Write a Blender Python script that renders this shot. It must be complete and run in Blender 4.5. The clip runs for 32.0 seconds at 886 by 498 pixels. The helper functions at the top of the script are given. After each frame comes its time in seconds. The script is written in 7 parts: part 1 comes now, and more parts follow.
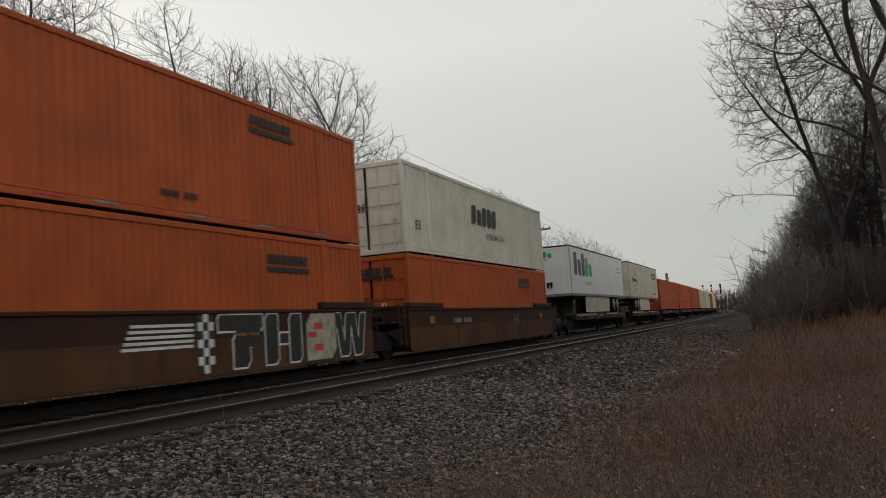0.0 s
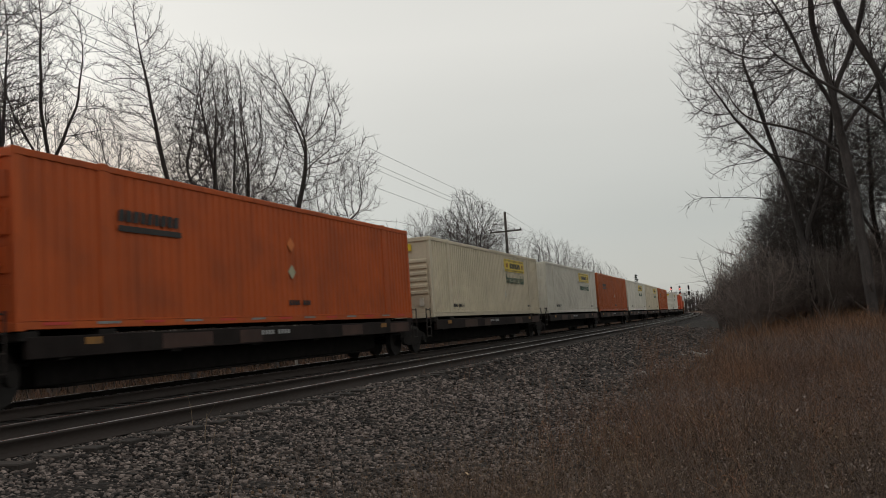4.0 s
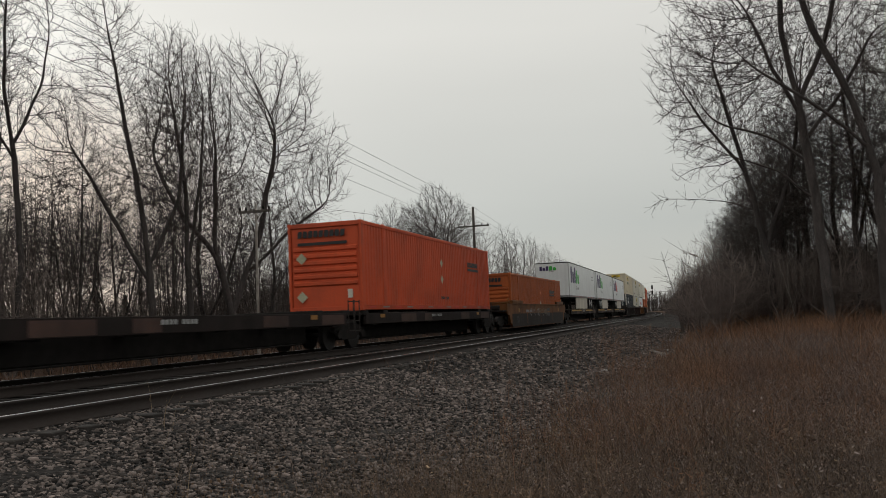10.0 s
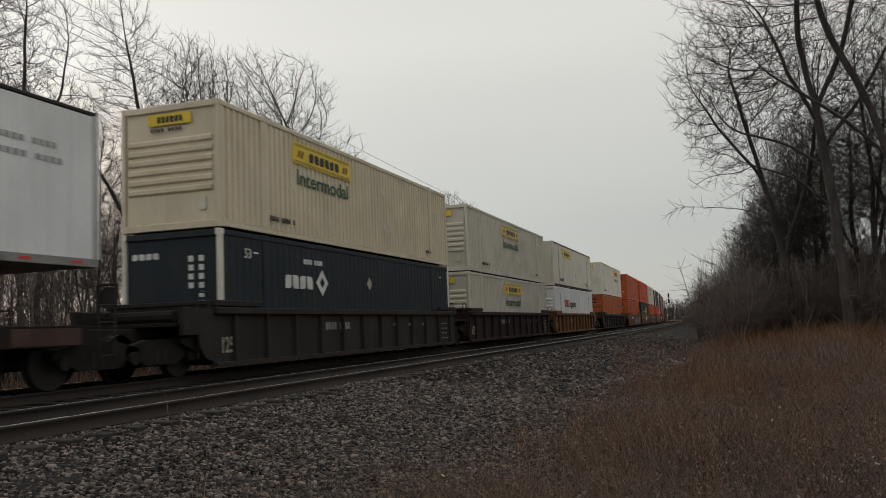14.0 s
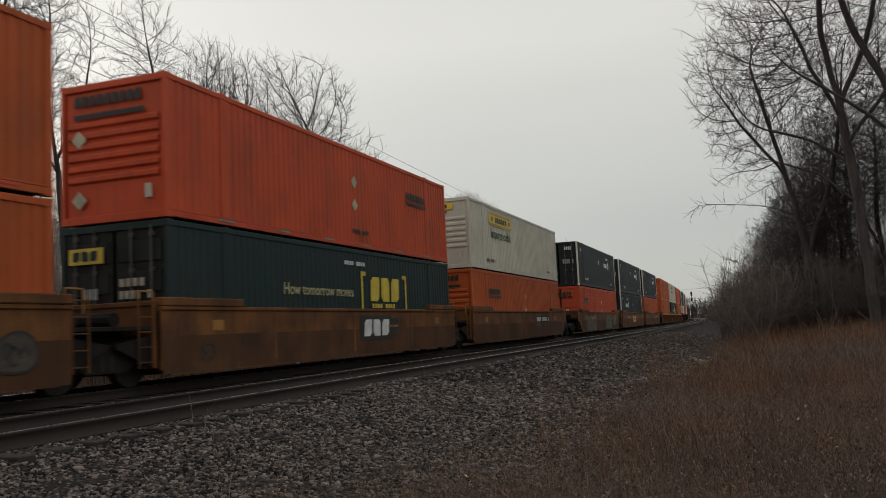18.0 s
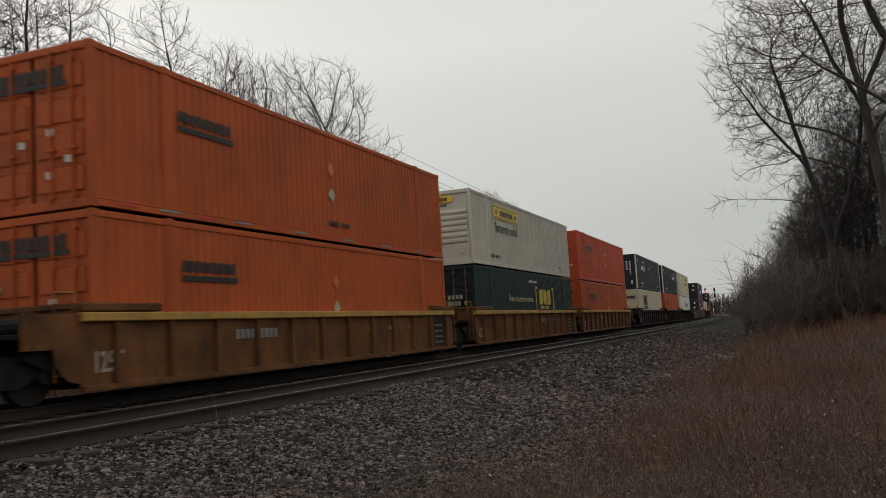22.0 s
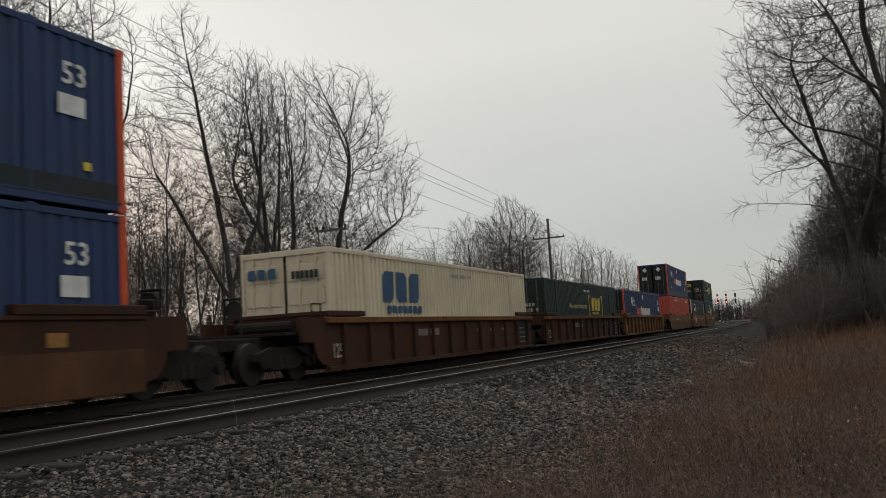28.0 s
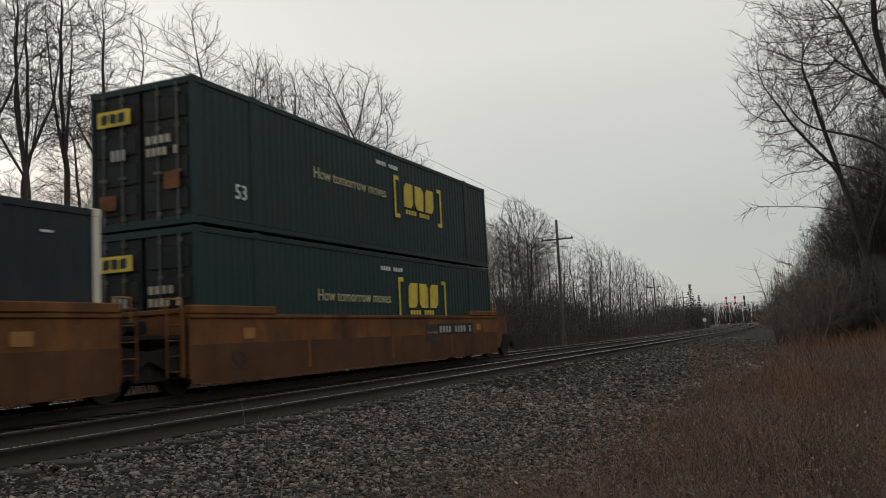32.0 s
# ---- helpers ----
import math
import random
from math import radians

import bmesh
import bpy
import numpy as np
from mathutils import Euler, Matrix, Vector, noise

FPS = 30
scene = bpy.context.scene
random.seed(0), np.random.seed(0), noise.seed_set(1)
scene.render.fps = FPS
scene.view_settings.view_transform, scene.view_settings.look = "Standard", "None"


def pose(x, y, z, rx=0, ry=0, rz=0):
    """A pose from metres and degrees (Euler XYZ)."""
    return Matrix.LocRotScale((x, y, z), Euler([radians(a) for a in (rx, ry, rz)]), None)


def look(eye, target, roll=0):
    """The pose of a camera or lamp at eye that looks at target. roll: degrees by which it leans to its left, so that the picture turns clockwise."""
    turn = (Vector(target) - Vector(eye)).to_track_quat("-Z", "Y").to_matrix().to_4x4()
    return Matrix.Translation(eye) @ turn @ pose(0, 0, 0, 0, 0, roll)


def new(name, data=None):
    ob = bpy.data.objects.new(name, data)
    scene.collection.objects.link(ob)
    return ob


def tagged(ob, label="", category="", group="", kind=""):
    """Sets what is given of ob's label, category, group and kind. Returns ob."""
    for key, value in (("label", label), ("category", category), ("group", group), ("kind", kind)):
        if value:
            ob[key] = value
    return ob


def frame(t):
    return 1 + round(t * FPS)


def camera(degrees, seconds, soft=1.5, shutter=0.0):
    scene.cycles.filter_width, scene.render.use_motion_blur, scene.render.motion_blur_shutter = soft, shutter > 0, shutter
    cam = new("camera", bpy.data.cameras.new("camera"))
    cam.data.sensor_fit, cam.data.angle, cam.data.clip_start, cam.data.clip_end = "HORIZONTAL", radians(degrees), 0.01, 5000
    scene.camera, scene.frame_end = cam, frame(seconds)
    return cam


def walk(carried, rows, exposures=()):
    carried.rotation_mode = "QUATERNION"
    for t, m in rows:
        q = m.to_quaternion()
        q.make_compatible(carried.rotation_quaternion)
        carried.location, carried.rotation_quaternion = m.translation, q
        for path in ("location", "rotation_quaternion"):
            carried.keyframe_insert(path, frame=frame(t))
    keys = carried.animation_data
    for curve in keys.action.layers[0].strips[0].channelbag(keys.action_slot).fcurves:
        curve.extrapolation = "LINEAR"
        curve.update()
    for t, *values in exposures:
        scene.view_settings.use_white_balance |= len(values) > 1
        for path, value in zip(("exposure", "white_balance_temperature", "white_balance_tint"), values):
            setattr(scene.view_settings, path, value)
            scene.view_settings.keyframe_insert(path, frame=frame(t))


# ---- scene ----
EYE = 0.82        # eye height above the top of the rails
LENS = 55.0
cam = camera(LENS, 32.0, soft=0.55, shutter=0.12)
# seconds, then the turn of the held camera in degrees
walk(cam, [(t, pose(0, 0, EYE, a, b, c)) for t, a, b, c in (
    (0, 95.32, 3.92, 21.83), (0.5, 95.44, 4.59, 21.61), (1, 95.42, 4.85, 21.49), (1.5, 95.42, 4.63, 21.20),
    (2, 95.37, 4.77, 20.88), (2.5, 95.22, 4.28, 20.53), (3, 95.13, 4.05, 20.04), (3.5, 95.23, 4.03, 19.97),
    (5.5, 94.96, 2.71, 19.27), (6, 94.85, 2.79, 18.93), (6.5, 94.92, 2.75, 18.69), (7, 94.78, 2.37, 18.22),
    (7.5, 94.84, 2.32, 18.12), (8, 94.87, 2.25, 18.04), (8.5, 94.93, 2.38, 17.97), (9, 94.64, 2.43, 17.92),
    (9.5, 94.69, 2.31, 17.53), (10, 94.66, 2.30, 17.51), (10.5, 94.65, 2.25, 17.46), (11, 94.66, 2.32, 17.45),
    (11.5, 94.64, 2.23, 17.52), (12, 94.68, 2.11, 17.48), (12.5, 94.66, 2.22, 17.61), (13, 94.79, 2.21, 17.67),
    (13.5, 95.08, 2.16, 18.08), (15.5, 95.50, 2.77, 19.41), (16, 95.55, 2.92, 19.41), (16.5, 95.55, 2.80, 19.38),
    (17, 95.36, 2.17, 19.26), (17.5, 95.23, 2.30, 19.73), (18, 95.34, 2.67, 19.99), (18.5, 95.28, 3.07, 20.00),
    (19, 95.40, 3.21, 20.55), (19.5, 95.39, 3.16, 20.53), (20, 95.37, 3.24, 20.87), (20.5, 95.42, 3.42, 21.11),
    (21, 95.44, 3.46, 21.22), (21.5, 95.44, 3.63, 21.43), (22, 95.39, 3.44, 21.44), (22.5, 95.47, 3.53, 21.54),
    (23, 95.41, 3.73, 21.86), (23.5, 95.41, 3.73, 21.76), (24, 95.47, 3.78, 21.68), (24.5, 95.56, 4.02, 21.80),
    (25, 95.75, 4.22, 22.32), (25.5, 95.95, 4.10, 22.29), (27.5, 95.92, 3.49, 22.63), (28, 95.85, 3.45, 22.70),
    (28.5, 95.81, 3.36, 22.72), (29, 95.86, 3.37, 22.69), (29.5, 95.88, 3.25, 22.73), (30, 95.88, 3.23, 22.81),
    (30.5, 95.88, 3.24, 22.87), (31, 95.87, 3.15, 23.09), (31.5, 95.87, 3.10, 23.26), (32, 95.92, 3.00, 23.22),
)])

# ---- light ----
SUN_AZ, SUN_EL = radians(52), radians(5)      # low sun behind the clouds and the trees across the track
world = bpy.data.worlds.new("overcast_sky")
scene.world = world
world.use_nodes = True
wn, wl = world.node_tree.nodes, world.node_tree.links
wn.clear()
w_out, w_bg = wn.new("ShaderNodeOutputWorld"), wn.new("ShaderNodeBackground")
w_sky = wn.new("ShaderNodeTexSky")
w_sky.sky_type, w_sky.sun_disc = "NISHITA", False
w_sky.sun_elevation, w_sky.sun_rotation = radians(14), -SUN_AZ
w_sky.air_density, w_sky.dust_density, w_sky.ozone_density = 1.0, 3.0, 1.0
w_hsv = wn.new("ShaderNodeHueSaturation")
w_hsv.inputs["Saturation"].default_value, w_hsv.inputs["Value"].default_value = 0.25, 0.06
wl.new(w_sky.outputs["Color"], w_hsv.inputs["Color"])
w_co, w_sep = wn.new("ShaderNodeTexCoord"), wn.new("ShaderNodeSeparateXYZ")
wl.new(w_co.outputs["Generated"], w_sep.inputs["Vector"])
w_ramp = wn.new("ShaderNodeValToRGB")          # cloud deck: grey over the horizon, paler higher up
for e in range(3):
    w_ramp.color_ramp.elements.new(0.5)
for e, (p, c) in zip(w_ramp.color_ramp.elements, ((0.0, (.42, .42, .40)), (0.035, (.53, .535, .495)), (0.10, (.505, .525, .50)), (0.32, (.725, .72, .68)), (1.0, (.73, .73, .70)))):
    e.position, e.color = p, (*c, 1)
wl.new(w_sep.outputs["Z"], w_ramp.inputs["Fac"])
w_noise, w_map = wn.new("ShaderNodeTexNoise"), wn.new("ShaderNodeMapping")
w_map.inputs["Scale"].default_value = (1.2, 1.2, 5.0)
w_noise.inputs["Scale"].default_value, w_noise.inputs["Detail"].default_value = 1.6, 3.0
wl.new(w_co.outputs["Generated"], w_map.inputs["Vector"])
wl.new(w_map.outputs["Vector"], w_noise.inputs["Vector"])
w_mr = wn.new("ShaderNodeMapRange")
w_mr.inputs["To Min"].default_value, w_mr.inputs["To Max"].default_value = .98, 1.11
wl.new(w_noise.outputs["Fac"], w_mr.inputs["Value"])
w_dot = wn.new("ShaderNodeVectorMath")          # the deck is thinner and paler towards the low sun
w_dot.operation = "DOT_PRODUCT"
w_dot.inputs[1].default_value = (-math.sin(SUN_AZ), math.cos(SUN_AZ), 0.12)
wl.new(w_co.outputs["Generated"], w_dot.inputs[0])
w_glow = wn.new("ShaderNodeMapRange")
w_glow.inputs["From Min"].default_value, w_glow.inputs["From Max"].default_value = 0.5, 1.0
w_glow.inputs["To Min"].default_value, w_glow.inputs["To Max"].default_value = 1.0, 1.06
wl.new(w_dot.outputs["Value"], w_glow.inputs["Value"])
w_mul = wn.new("ShaderNodeMath")
w_mul.operation = "MULTIPLY"
wl.new(w_mr.outputs["Result"], w_mul.inputs[0])
wl.new(w_glow.outputs["Result"], w_mul.inputs[1])
w_sc = wn.new("ShaderNodeVectorMath")
w_sc.operation = "SCALE"
wl.new(w_ramp.outputs["Color"], w_sc.inputs[0])
wl.new(w_mul.outputs["Value"], w_sc.inputs["Scale"])
w_mix = wn.new("ShaderNodeMix")
w_mix.data_type, w_mix.inputs["Factor"].default_value = "RGBA", 0.88
wl.new(w_hsv.outputs["Color"], w_mix.inputs["A"])
wl.new(w_sc.outputs["Vector"], w_mix.inputs["B"])
w_low = wn.new("ShaderNodeVectorMath")          # a warm break in the deck where the sun has just gone down
w_low.operation = "DOT_PRODUCT"
w_low.inputs[1].default_value = (-math.sin(radians(42)) * .998, math.cos(radians(42)) * .998, .05)
wl.new(w_co.outputs["Generated"], w_low.inputs[0])
w_warm = wn.new("ShaderNodeMapRange")
w_warm.interpolation_type = "SMOOTHSTEP"
for key_, value_ in (("From Min", .965), ("From Max", 1.0), ("To Min", 0.0), ("To Max", .8)):
    w_warm.inputs[key_].default_value = value_
wl.new(w_low.outputs["Value"], w_warm.inputs["Value"])
w_break = wn.new("ShaderNodeMix")
w_break.data_type, w_break.inputs["B"].default_value = "RGBA", (.86, .71, .58, 1)
wl.new(w_warm.outputs["Result"], w_break.inputs["Factor"])
wl.new(w_mix.outputs["Result"], w_break.inputs["A"])
wl.new(w_break.outputs["Result"], w_bg.inputs["Color"])
w_bg.inputs["Strength"].default_value = 1.0
wl.new(w_bg.outputs["Background"], w_out.inputs["Surface"])
sun = new("sun", bpy.data.lights.new("sun", "SUN"))
sun.data.energy, sun.data.angle, sun.data.color = 0.35, radians(25), (1, 0.93, 0.84)
sun.matrix_world = look((-math.sin(SUN_AZ) * 50, math.cos(SUN_AZ) * 50, 50 * math.tan(radians(14))), (0, 0, 0))
scene.view_settings.exposure = 0.0


# ---- materials ----
def mat(name, color, rough=0.7, metal=0.0, var=0.25, scale=3.0, fine=60.0, bump=0.1, dirt=None, dirt_amt=0.4, streak=0.0, rnd=0.0, spec=0.5, stretch=(1, 1, 1)):
    """A worn surface: base colour varied at two scales, dirt patches, vertical streaks, fine relief."""
    m = bpy.data.materials.new(name)
    m.use_nodes = True
    n, l = m.node_tree.nodes, m.node_tree.links
    b = n["Principled BSDF"]
    b.inputs["Metallic"].default_value = metal
    b.inputs["Specular IOR Level"].default_value = spec
    co = n.new("ShaderNodeTexCoord")
    mp = n.new("ShaderNodeMapping")
    mp.inputs["Scale"].default_value = stretch
    l.new(co.outputs["Object"], mp.inputs["Vector"])
    oi = n.new("ShaderNodeObjectInfo")
    off = n.new("ShaderNodeVectorMath")
    off.operation = "SCALE"
    off.inputs[0].default_value = (37.0, 91.0, 53.0)
    l.new(oi.outputs["Random"], off.inputs["Scale"])
    add = n.new("ShaderNodeVectorMath")
    l.new(mp.outputs["Vector"], add.inputs[0])
    l.new(off.outputs["Vector"], add.inputs[1])
    vec = add.outputs["Vector"]

    def noise_at(s, detail=4.0, v=vec):
        t = n.new("ShaderNodeTexNoise")
        t.inputs["Scale"].default_value, t.inputs["Detail"].default_value = s, detail
        l.new(v, t.inputs["Vector"])
        return t.outputs["Fac"]

    def ranged(v, a, b_, lo=0.3, hi=0.7):
        r = n.new("ShaderNodeMapRange")
        for k, x in zip(("From Min", "From Max", "To Min", "To Max"), (lo, hi, a, b_)):
            r.inputs[k].default_value = x
        l.new(v, r.inputs["Value"])
        return r.outputs["Result"]

    def mixed(f, a, b_, blend="MIX"):
        x = n.new("ShaderNodeMix")
        x.data_type, x.blend_type = "RGBA", blend
        for k, v in (("Factor", f), ("A", a), ("B", b_)):
            if hasattr(v, "links"):
                l.new(v, x.inputs[k])
            else:
                x.inputs[k].default_value = v
        return x.outputs["Result"]

    big, small = noise_at(scale), noise_at(fine, 2.0)
    hs = n.new("ShaderNodeHueSaturation")
    hs.inputs["Color"].default_value = (*color, 1)
    mm = n.new("ShaderNodeMath")
    mm.operation = "MULTIPLY"
    l.new(ranged(big, 1 - var, 1 + var), mm.inputs[0])
    l.new(ranged(small, 1 - var * 0.6, 1 + var * 0.6), mm.inputs[1])
    m2 = n.new("ShaderNodeMath")
    m2.operation = "MULTIPLY"
    l.new(mm.outputs["Value"], m2.inputs[0])
    l.new(ranged(oi.outputs["Random"], 1 - rnd, 1 + rnd, 0, 1), m2.inputs[1])
    l.new(m2.outputs["Value"], hs.inputs["Value"])
    col = hs.outputs["Color"]
    if dirt:
        col = mixed(ranged(noise_at(scale * 0.7 + 0.4, 6.0), 0, dirt_amt, 0.45, 0.75), col, (*dirt, 1))
    if streak:
        mp2 = n.new("ShaderNodeMapping")
        mp2.inputs["Scale"].default_value = (5.0, 5.0, 0.16)
        l.new(add.outputs["Vector"], mp2.inputs["Vector"])
        col = mixed(ranged(noise_at(1.0, 3.0, mp2.outputs["Vector"]), 0, streak, 0.5, 0.8), col, (*(dirt or (.05, .04, .03)), 1))
    l.new(col, b.inputs["Base Color"])
    l.new(ranged(small, rough - 0.1, min(1, rough + 0.1)), b.inputs["Roughness"])
    if bump:
        bp = n.new("ShaderNodeBump")
        bp.inputs["Strength"].default_value, bp.inputs["Distance"].default_value = bump, 0.01
        l.new(small, bp.inputs["Height"])
        l.new(bp.outputs["Normal"], b.inputs["Normal"])
    return m


GRIME = (.045, .035, .028)
PAINT = dict(rough=0.6, var=0.09, scale=0.7, fine=25, bump=0.04, dirt=GRIME, dirt_amt=0.30, streak=0.22, rnd=0.07, spec=0.3)
PALE = dict(PAINT, dirt=(.25, .18, .12), dirt_amt=0.18, streak=0.14)
M = {
    "orange": mat("orange_paint", (.46, .090, .019), **PAINT),
    "brown_orange": mat("faded_orange_paint", (.40, .096, .023), **PAINT),
    "red_orange": mat("red_orange_paint", (.545, .080, .027), **PAINT),
    "dull_red": mat("dull_red_paint", (.42, .072, .048), **PAINT),
    "white": mat("white_paint", (.70, .67, .59), **PALE),
    "cold_white": mat("cold_white_paint", (.66, .67, .68), **PALE),
    "cream": mat("cream_paint", (.61, .54, .41), **PALE),
    "grey_white": mat("grey_white_paint", (.60, .57, .49), **PALE),
    "navy": mat("navy_paint", (.011, .019, .027), **PAINT),
    "green": mat("dark_green_paint", (.0085, .0275, .0285), **dict(PAINT, dirt_amt=0.2, streak=0.15)),
    "blue": mat("blue_paint", (.018, .041, .115), **PAINT),
    "trailer_white": mat("trailer_white_paint", (.72, .74, .74), rough=0.4, var=0.06, scale=0.6, fine=20, bump=0.02, dirt=GRIME, dirt_amt=0.12, streak=0.12),
    "trailer_grey": mat("trailer_grey_paint", (.62, .57, .45), rough=0.5, var=0.10, scale=0.6, fine=20, bump=0.03, dirt=GRIME, dirt_amt=0.3, streak=0.3),
    "skirt": mat("skirt_panel", (.55, .50, .42), rough=0.5, var=0.1, scale=0.8, bump=0.02, dirt=GRIME, dirt_amt=0.3, streak=0.2),
    "car_brown": mat("brown_car_paint", (.050, .020, .012), rough=0.75, var=0.25, scale=0.9, fine=30, dirt=(.025, .02, .017), dirt_amt=0.6, streak=0.4, rnd=0.1, spec=0.2),
    "car_tan": mat("tan_car_paint", (.150, .062, .021), rough=0.7, var=0.30, scale=1.1, fine=30, dirt=(.040, .020, .014), dirt_amt=0.85, streak=0.45, rnd=0.1, spec=0.2),
    # shade of the inward-sloping lower side put into the colour, with grime
    "car_lower": mat("shaded_grimy_lower_side", (.092, .042, .020), rough=0.85, var=0.25, scale=0.8, fine=30, dirt=(.025, .02, .017), dirt_amt=0.5, streak=0.35, spec=0.2),
    "car_maroon": mat("maroon_car_paint", (.024, .012, .011), rough=0.75, var=0.22, scale=0.9, fine=30, dirt=(.022, .018, .016), dirt_amt=0.5, streak=0.4, rnd=0.1, spec=0.2),
    "car_dark": mat("sooty_car_paint", (.034, .028, .026), rough=0.8, var=0.25, scale=1.0, fine=30, dirt=(.02, .018, .016), dirt_amt=0.5, streak=0.3, spec=0.2),
    "rail_yellow": mat("ochre_rail_paint", (.44, .25, .05), rough=0.7, var=0.2, scale=1.2, fine=30, dirt=GRIME, dirt_amt=0.5, streak=0.3),
    "car_yellow": mat("worn_yellow_paint", (.30, .14, .028), rough=0.7, var=0.2, scale=1.2, fine=30, dirt=GRIME, dirt_amt=0.5, streak=0.3),
    "ledge": mat("rusty_ledge_steel", (.017, .012, .011), rough=0.85, var=0.35, scale=1.5, fine=30, dirt=(.02, .017, .016), dirt_amt=0.6, spec=0.2),
    # end doors of the dark boxes: shade put into the colour, plus grime
    "shaded_door": mat("shaded_grimy_door_paint", (.019, .023, .024), rough=0.65, var=0.3, scale=1.5, fine=25, dirt=(.030, .024, .021), dirt_amt=0.6, streak=0.4, spec=0.2),
    "steel_black": mat("sooty_steel", (.015, .013, .012), rough=0.85, var=0.3, scale=4, fine=40, bump=0.2, spec=0.2),
    "wheel": mat("wheel_steel", (.018, .015, .014), rough=0.7, metal=0.2, var=0.3, scale=5, fine=40),
    "rim": mat("bright_rim", (.36, .36, .35), rough=0.35, metal=0.7, var=0.15, scale=5),
    "tyre": mat("tyre_rubber", (.02, .02, .02), rough=0.85, var=0.2, scale=6),
    "rail_side": mat("rusty_rail", (.022, .015, .012), rough=0.85, var=0.25, scale=2, fine=40, stretch=(1, .3, 1)),
    "rail_top": mat("polished_rail", (.27, .27, .28), rough=0.28, metal=1.0, var=0.15, scale=2, fine=30, stretch=(1, .1, 1), bump=0.02),
    "tie": mat("creosoted_wood", (.027, .022, .019), rough=0.9, var=0.35, scale=2, fine=30, stretch=(.3, 2, 2), bump=0.4, rnd=0.3),
    "bark": mat("grey_bark", (.056, .048, .046), rough=0.95, var=0.35, scale=2.5, fine=25, bump=0.6, stretch=(1, 1, .4), rnd=0.12),
    "twig": mat("dark_twigs", (.070, .057, .053), rough=0.95, var=0.25, scale=1.0, fine=8, bump=0.0, rnd=0.15),
    "birch": mat("pale_bark", (.26, .24, .215), rough=0.85, var=0.3, scale=3, fine=20),
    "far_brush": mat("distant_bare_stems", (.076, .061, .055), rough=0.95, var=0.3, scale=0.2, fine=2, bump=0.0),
    "needles": mat("conifer_needles", (.022, .030, .020), rough=0.9, var=0.3, scale=1.0, fine=8, bump=0.0),
    "brush": mat("brush_stems", (.150, .120, .108), rough=0.95, var=0.3, scale=0.4, fine=4, bump=0.0, rnd=0.2),
    "pole": mat("weathered_pole_wood", (.09, .08, .072), rough=0.9, var=0.3, scale=2, fine=30, stretch=(1, 1, .2)),
    "wire": mat("dull_wire", (.10, .10, .105), rough=0.6, metal=0.4, var=0.1, scale=1, bump=0),
    "galv": mat("galvanised_steel", (.42, .42, .41), rough=0.5, metal=0.6, var=0.15, scale=2),
    "yellow": mat("yellow_vinyl", (.72, .52, .03), rough=0.5, var=0.1, scale=2, fine=30, bump=0.02, dirt=GRIME, dirt_amt=0.15),
    "logo_yellow": mat("yellow_marking", (.60, .46, .05), rough=0.6, var=0.15, scale=3, fine=30, bump=0.02, dirt=GRIME, dirt_amt=0.2),
    "black": mat("black_marking", (.018, .017, .017), rough=0.6, var=0.2, scale=3, bump=0),
    "ink_green": mat("green_marking", (.016, .075, .042), rough=0.6, var=0.15, scale=3, bump=0),
    "bright_green": mat("bright_green_marking", (.04, .36, .05), rough=0.5, var=0.08, scale=3, bump=0),
    "purple": mat("purple_marking", (.045, .025, .10), rough=0.5, var=0.08, scale=3, bump=0),
    "red": mat("red_marking", (.52, .045, .035), rough=0.55, var=0.1, scale=3, bump=0),
    "white_mark": mat("white_marking", (.62, .63, .62), rough=0.6, var=0.15, scale=3, bump=0),
    "grey_mark": mat("grey_marking", (.30, .30, .30), rough=0.6, var=0.15, scale=3, bump=0),
    "blue_mark": mat("blue_marking", (.02, .07, .15), rough=0.6, var=0.15, scale=3, bump=0),
    "sky_blue_mark": mat("dull_blue_marking", (.045, .065, .13), rough=0.6, var=0.15, scale=3, bump=0),
    "orange_mark": mat("orange_marking", (.60, .17, .04), rough=0.6, var=0.15, scale=3, bump=0),
    "pink_mark": mat("pink_spray_paint", (.55, .26, .26), rough=0.7, var=0.2, scale=3, bump=0),
    "pale_spray": mat("pale_spray_paint", (.27, .25, .19), rough=0.7, var=0.35, scale=4, bump=0),
    "pale_yellow": mat("pale_yellow_marking", (.50, .46, .25), rough=0.6, var=0.15, scale=3, bump=0),
    "rod_grey": mat("grimy_steel_rod", (.085, .085, .083), rough=0.6, metal=0.2, var=0.3, scale=3, fine=20),
    "rail_grey": mat("grimy_trailer_rail", (.20, .195, .19), rough=0.6, var=0.3, scale=2, fine=20),
    "pale_print": mat("pale_stencil_paint", (.36, .33, .27), rough=0.7, var=0.3, scale=5, bump=0),
    "spray_grey": mat("dull_grey_spray_paint", (.062, .052, .040), rough=0.75, var=0.35, scale=4, bump=0),
    "mauve_spray": mat("dull_mauve_spray_paint", (.115, .082, .085), rough=0.75, var=0.4, scale=4, bump=0),
    "silver_mark": mat("silver_spray_paint", (.22, .215, .21), rough=0.6, var=0.3, scale=3, bump=0),
    "rust": mat("rust_stain", (.10, .05, .026), rough=0.9, var=0.4, scale=3, fine=20, bump=0.1),
    "rust_panel": mat("rusty_red_panel", (.050, .025, .019), rough=0.85, var=0.35, scale=1.5, fine=20),
    "placard": mat("worn_silver_placard", (.40, .39, .27), rough=0.5, var=0.2, scale=3, bump=0),
    "stone": mat("crushed_stone", (.070, .056, .050), rough=0.95, var=0.3, scale=12, fine=70, bump=0.3),
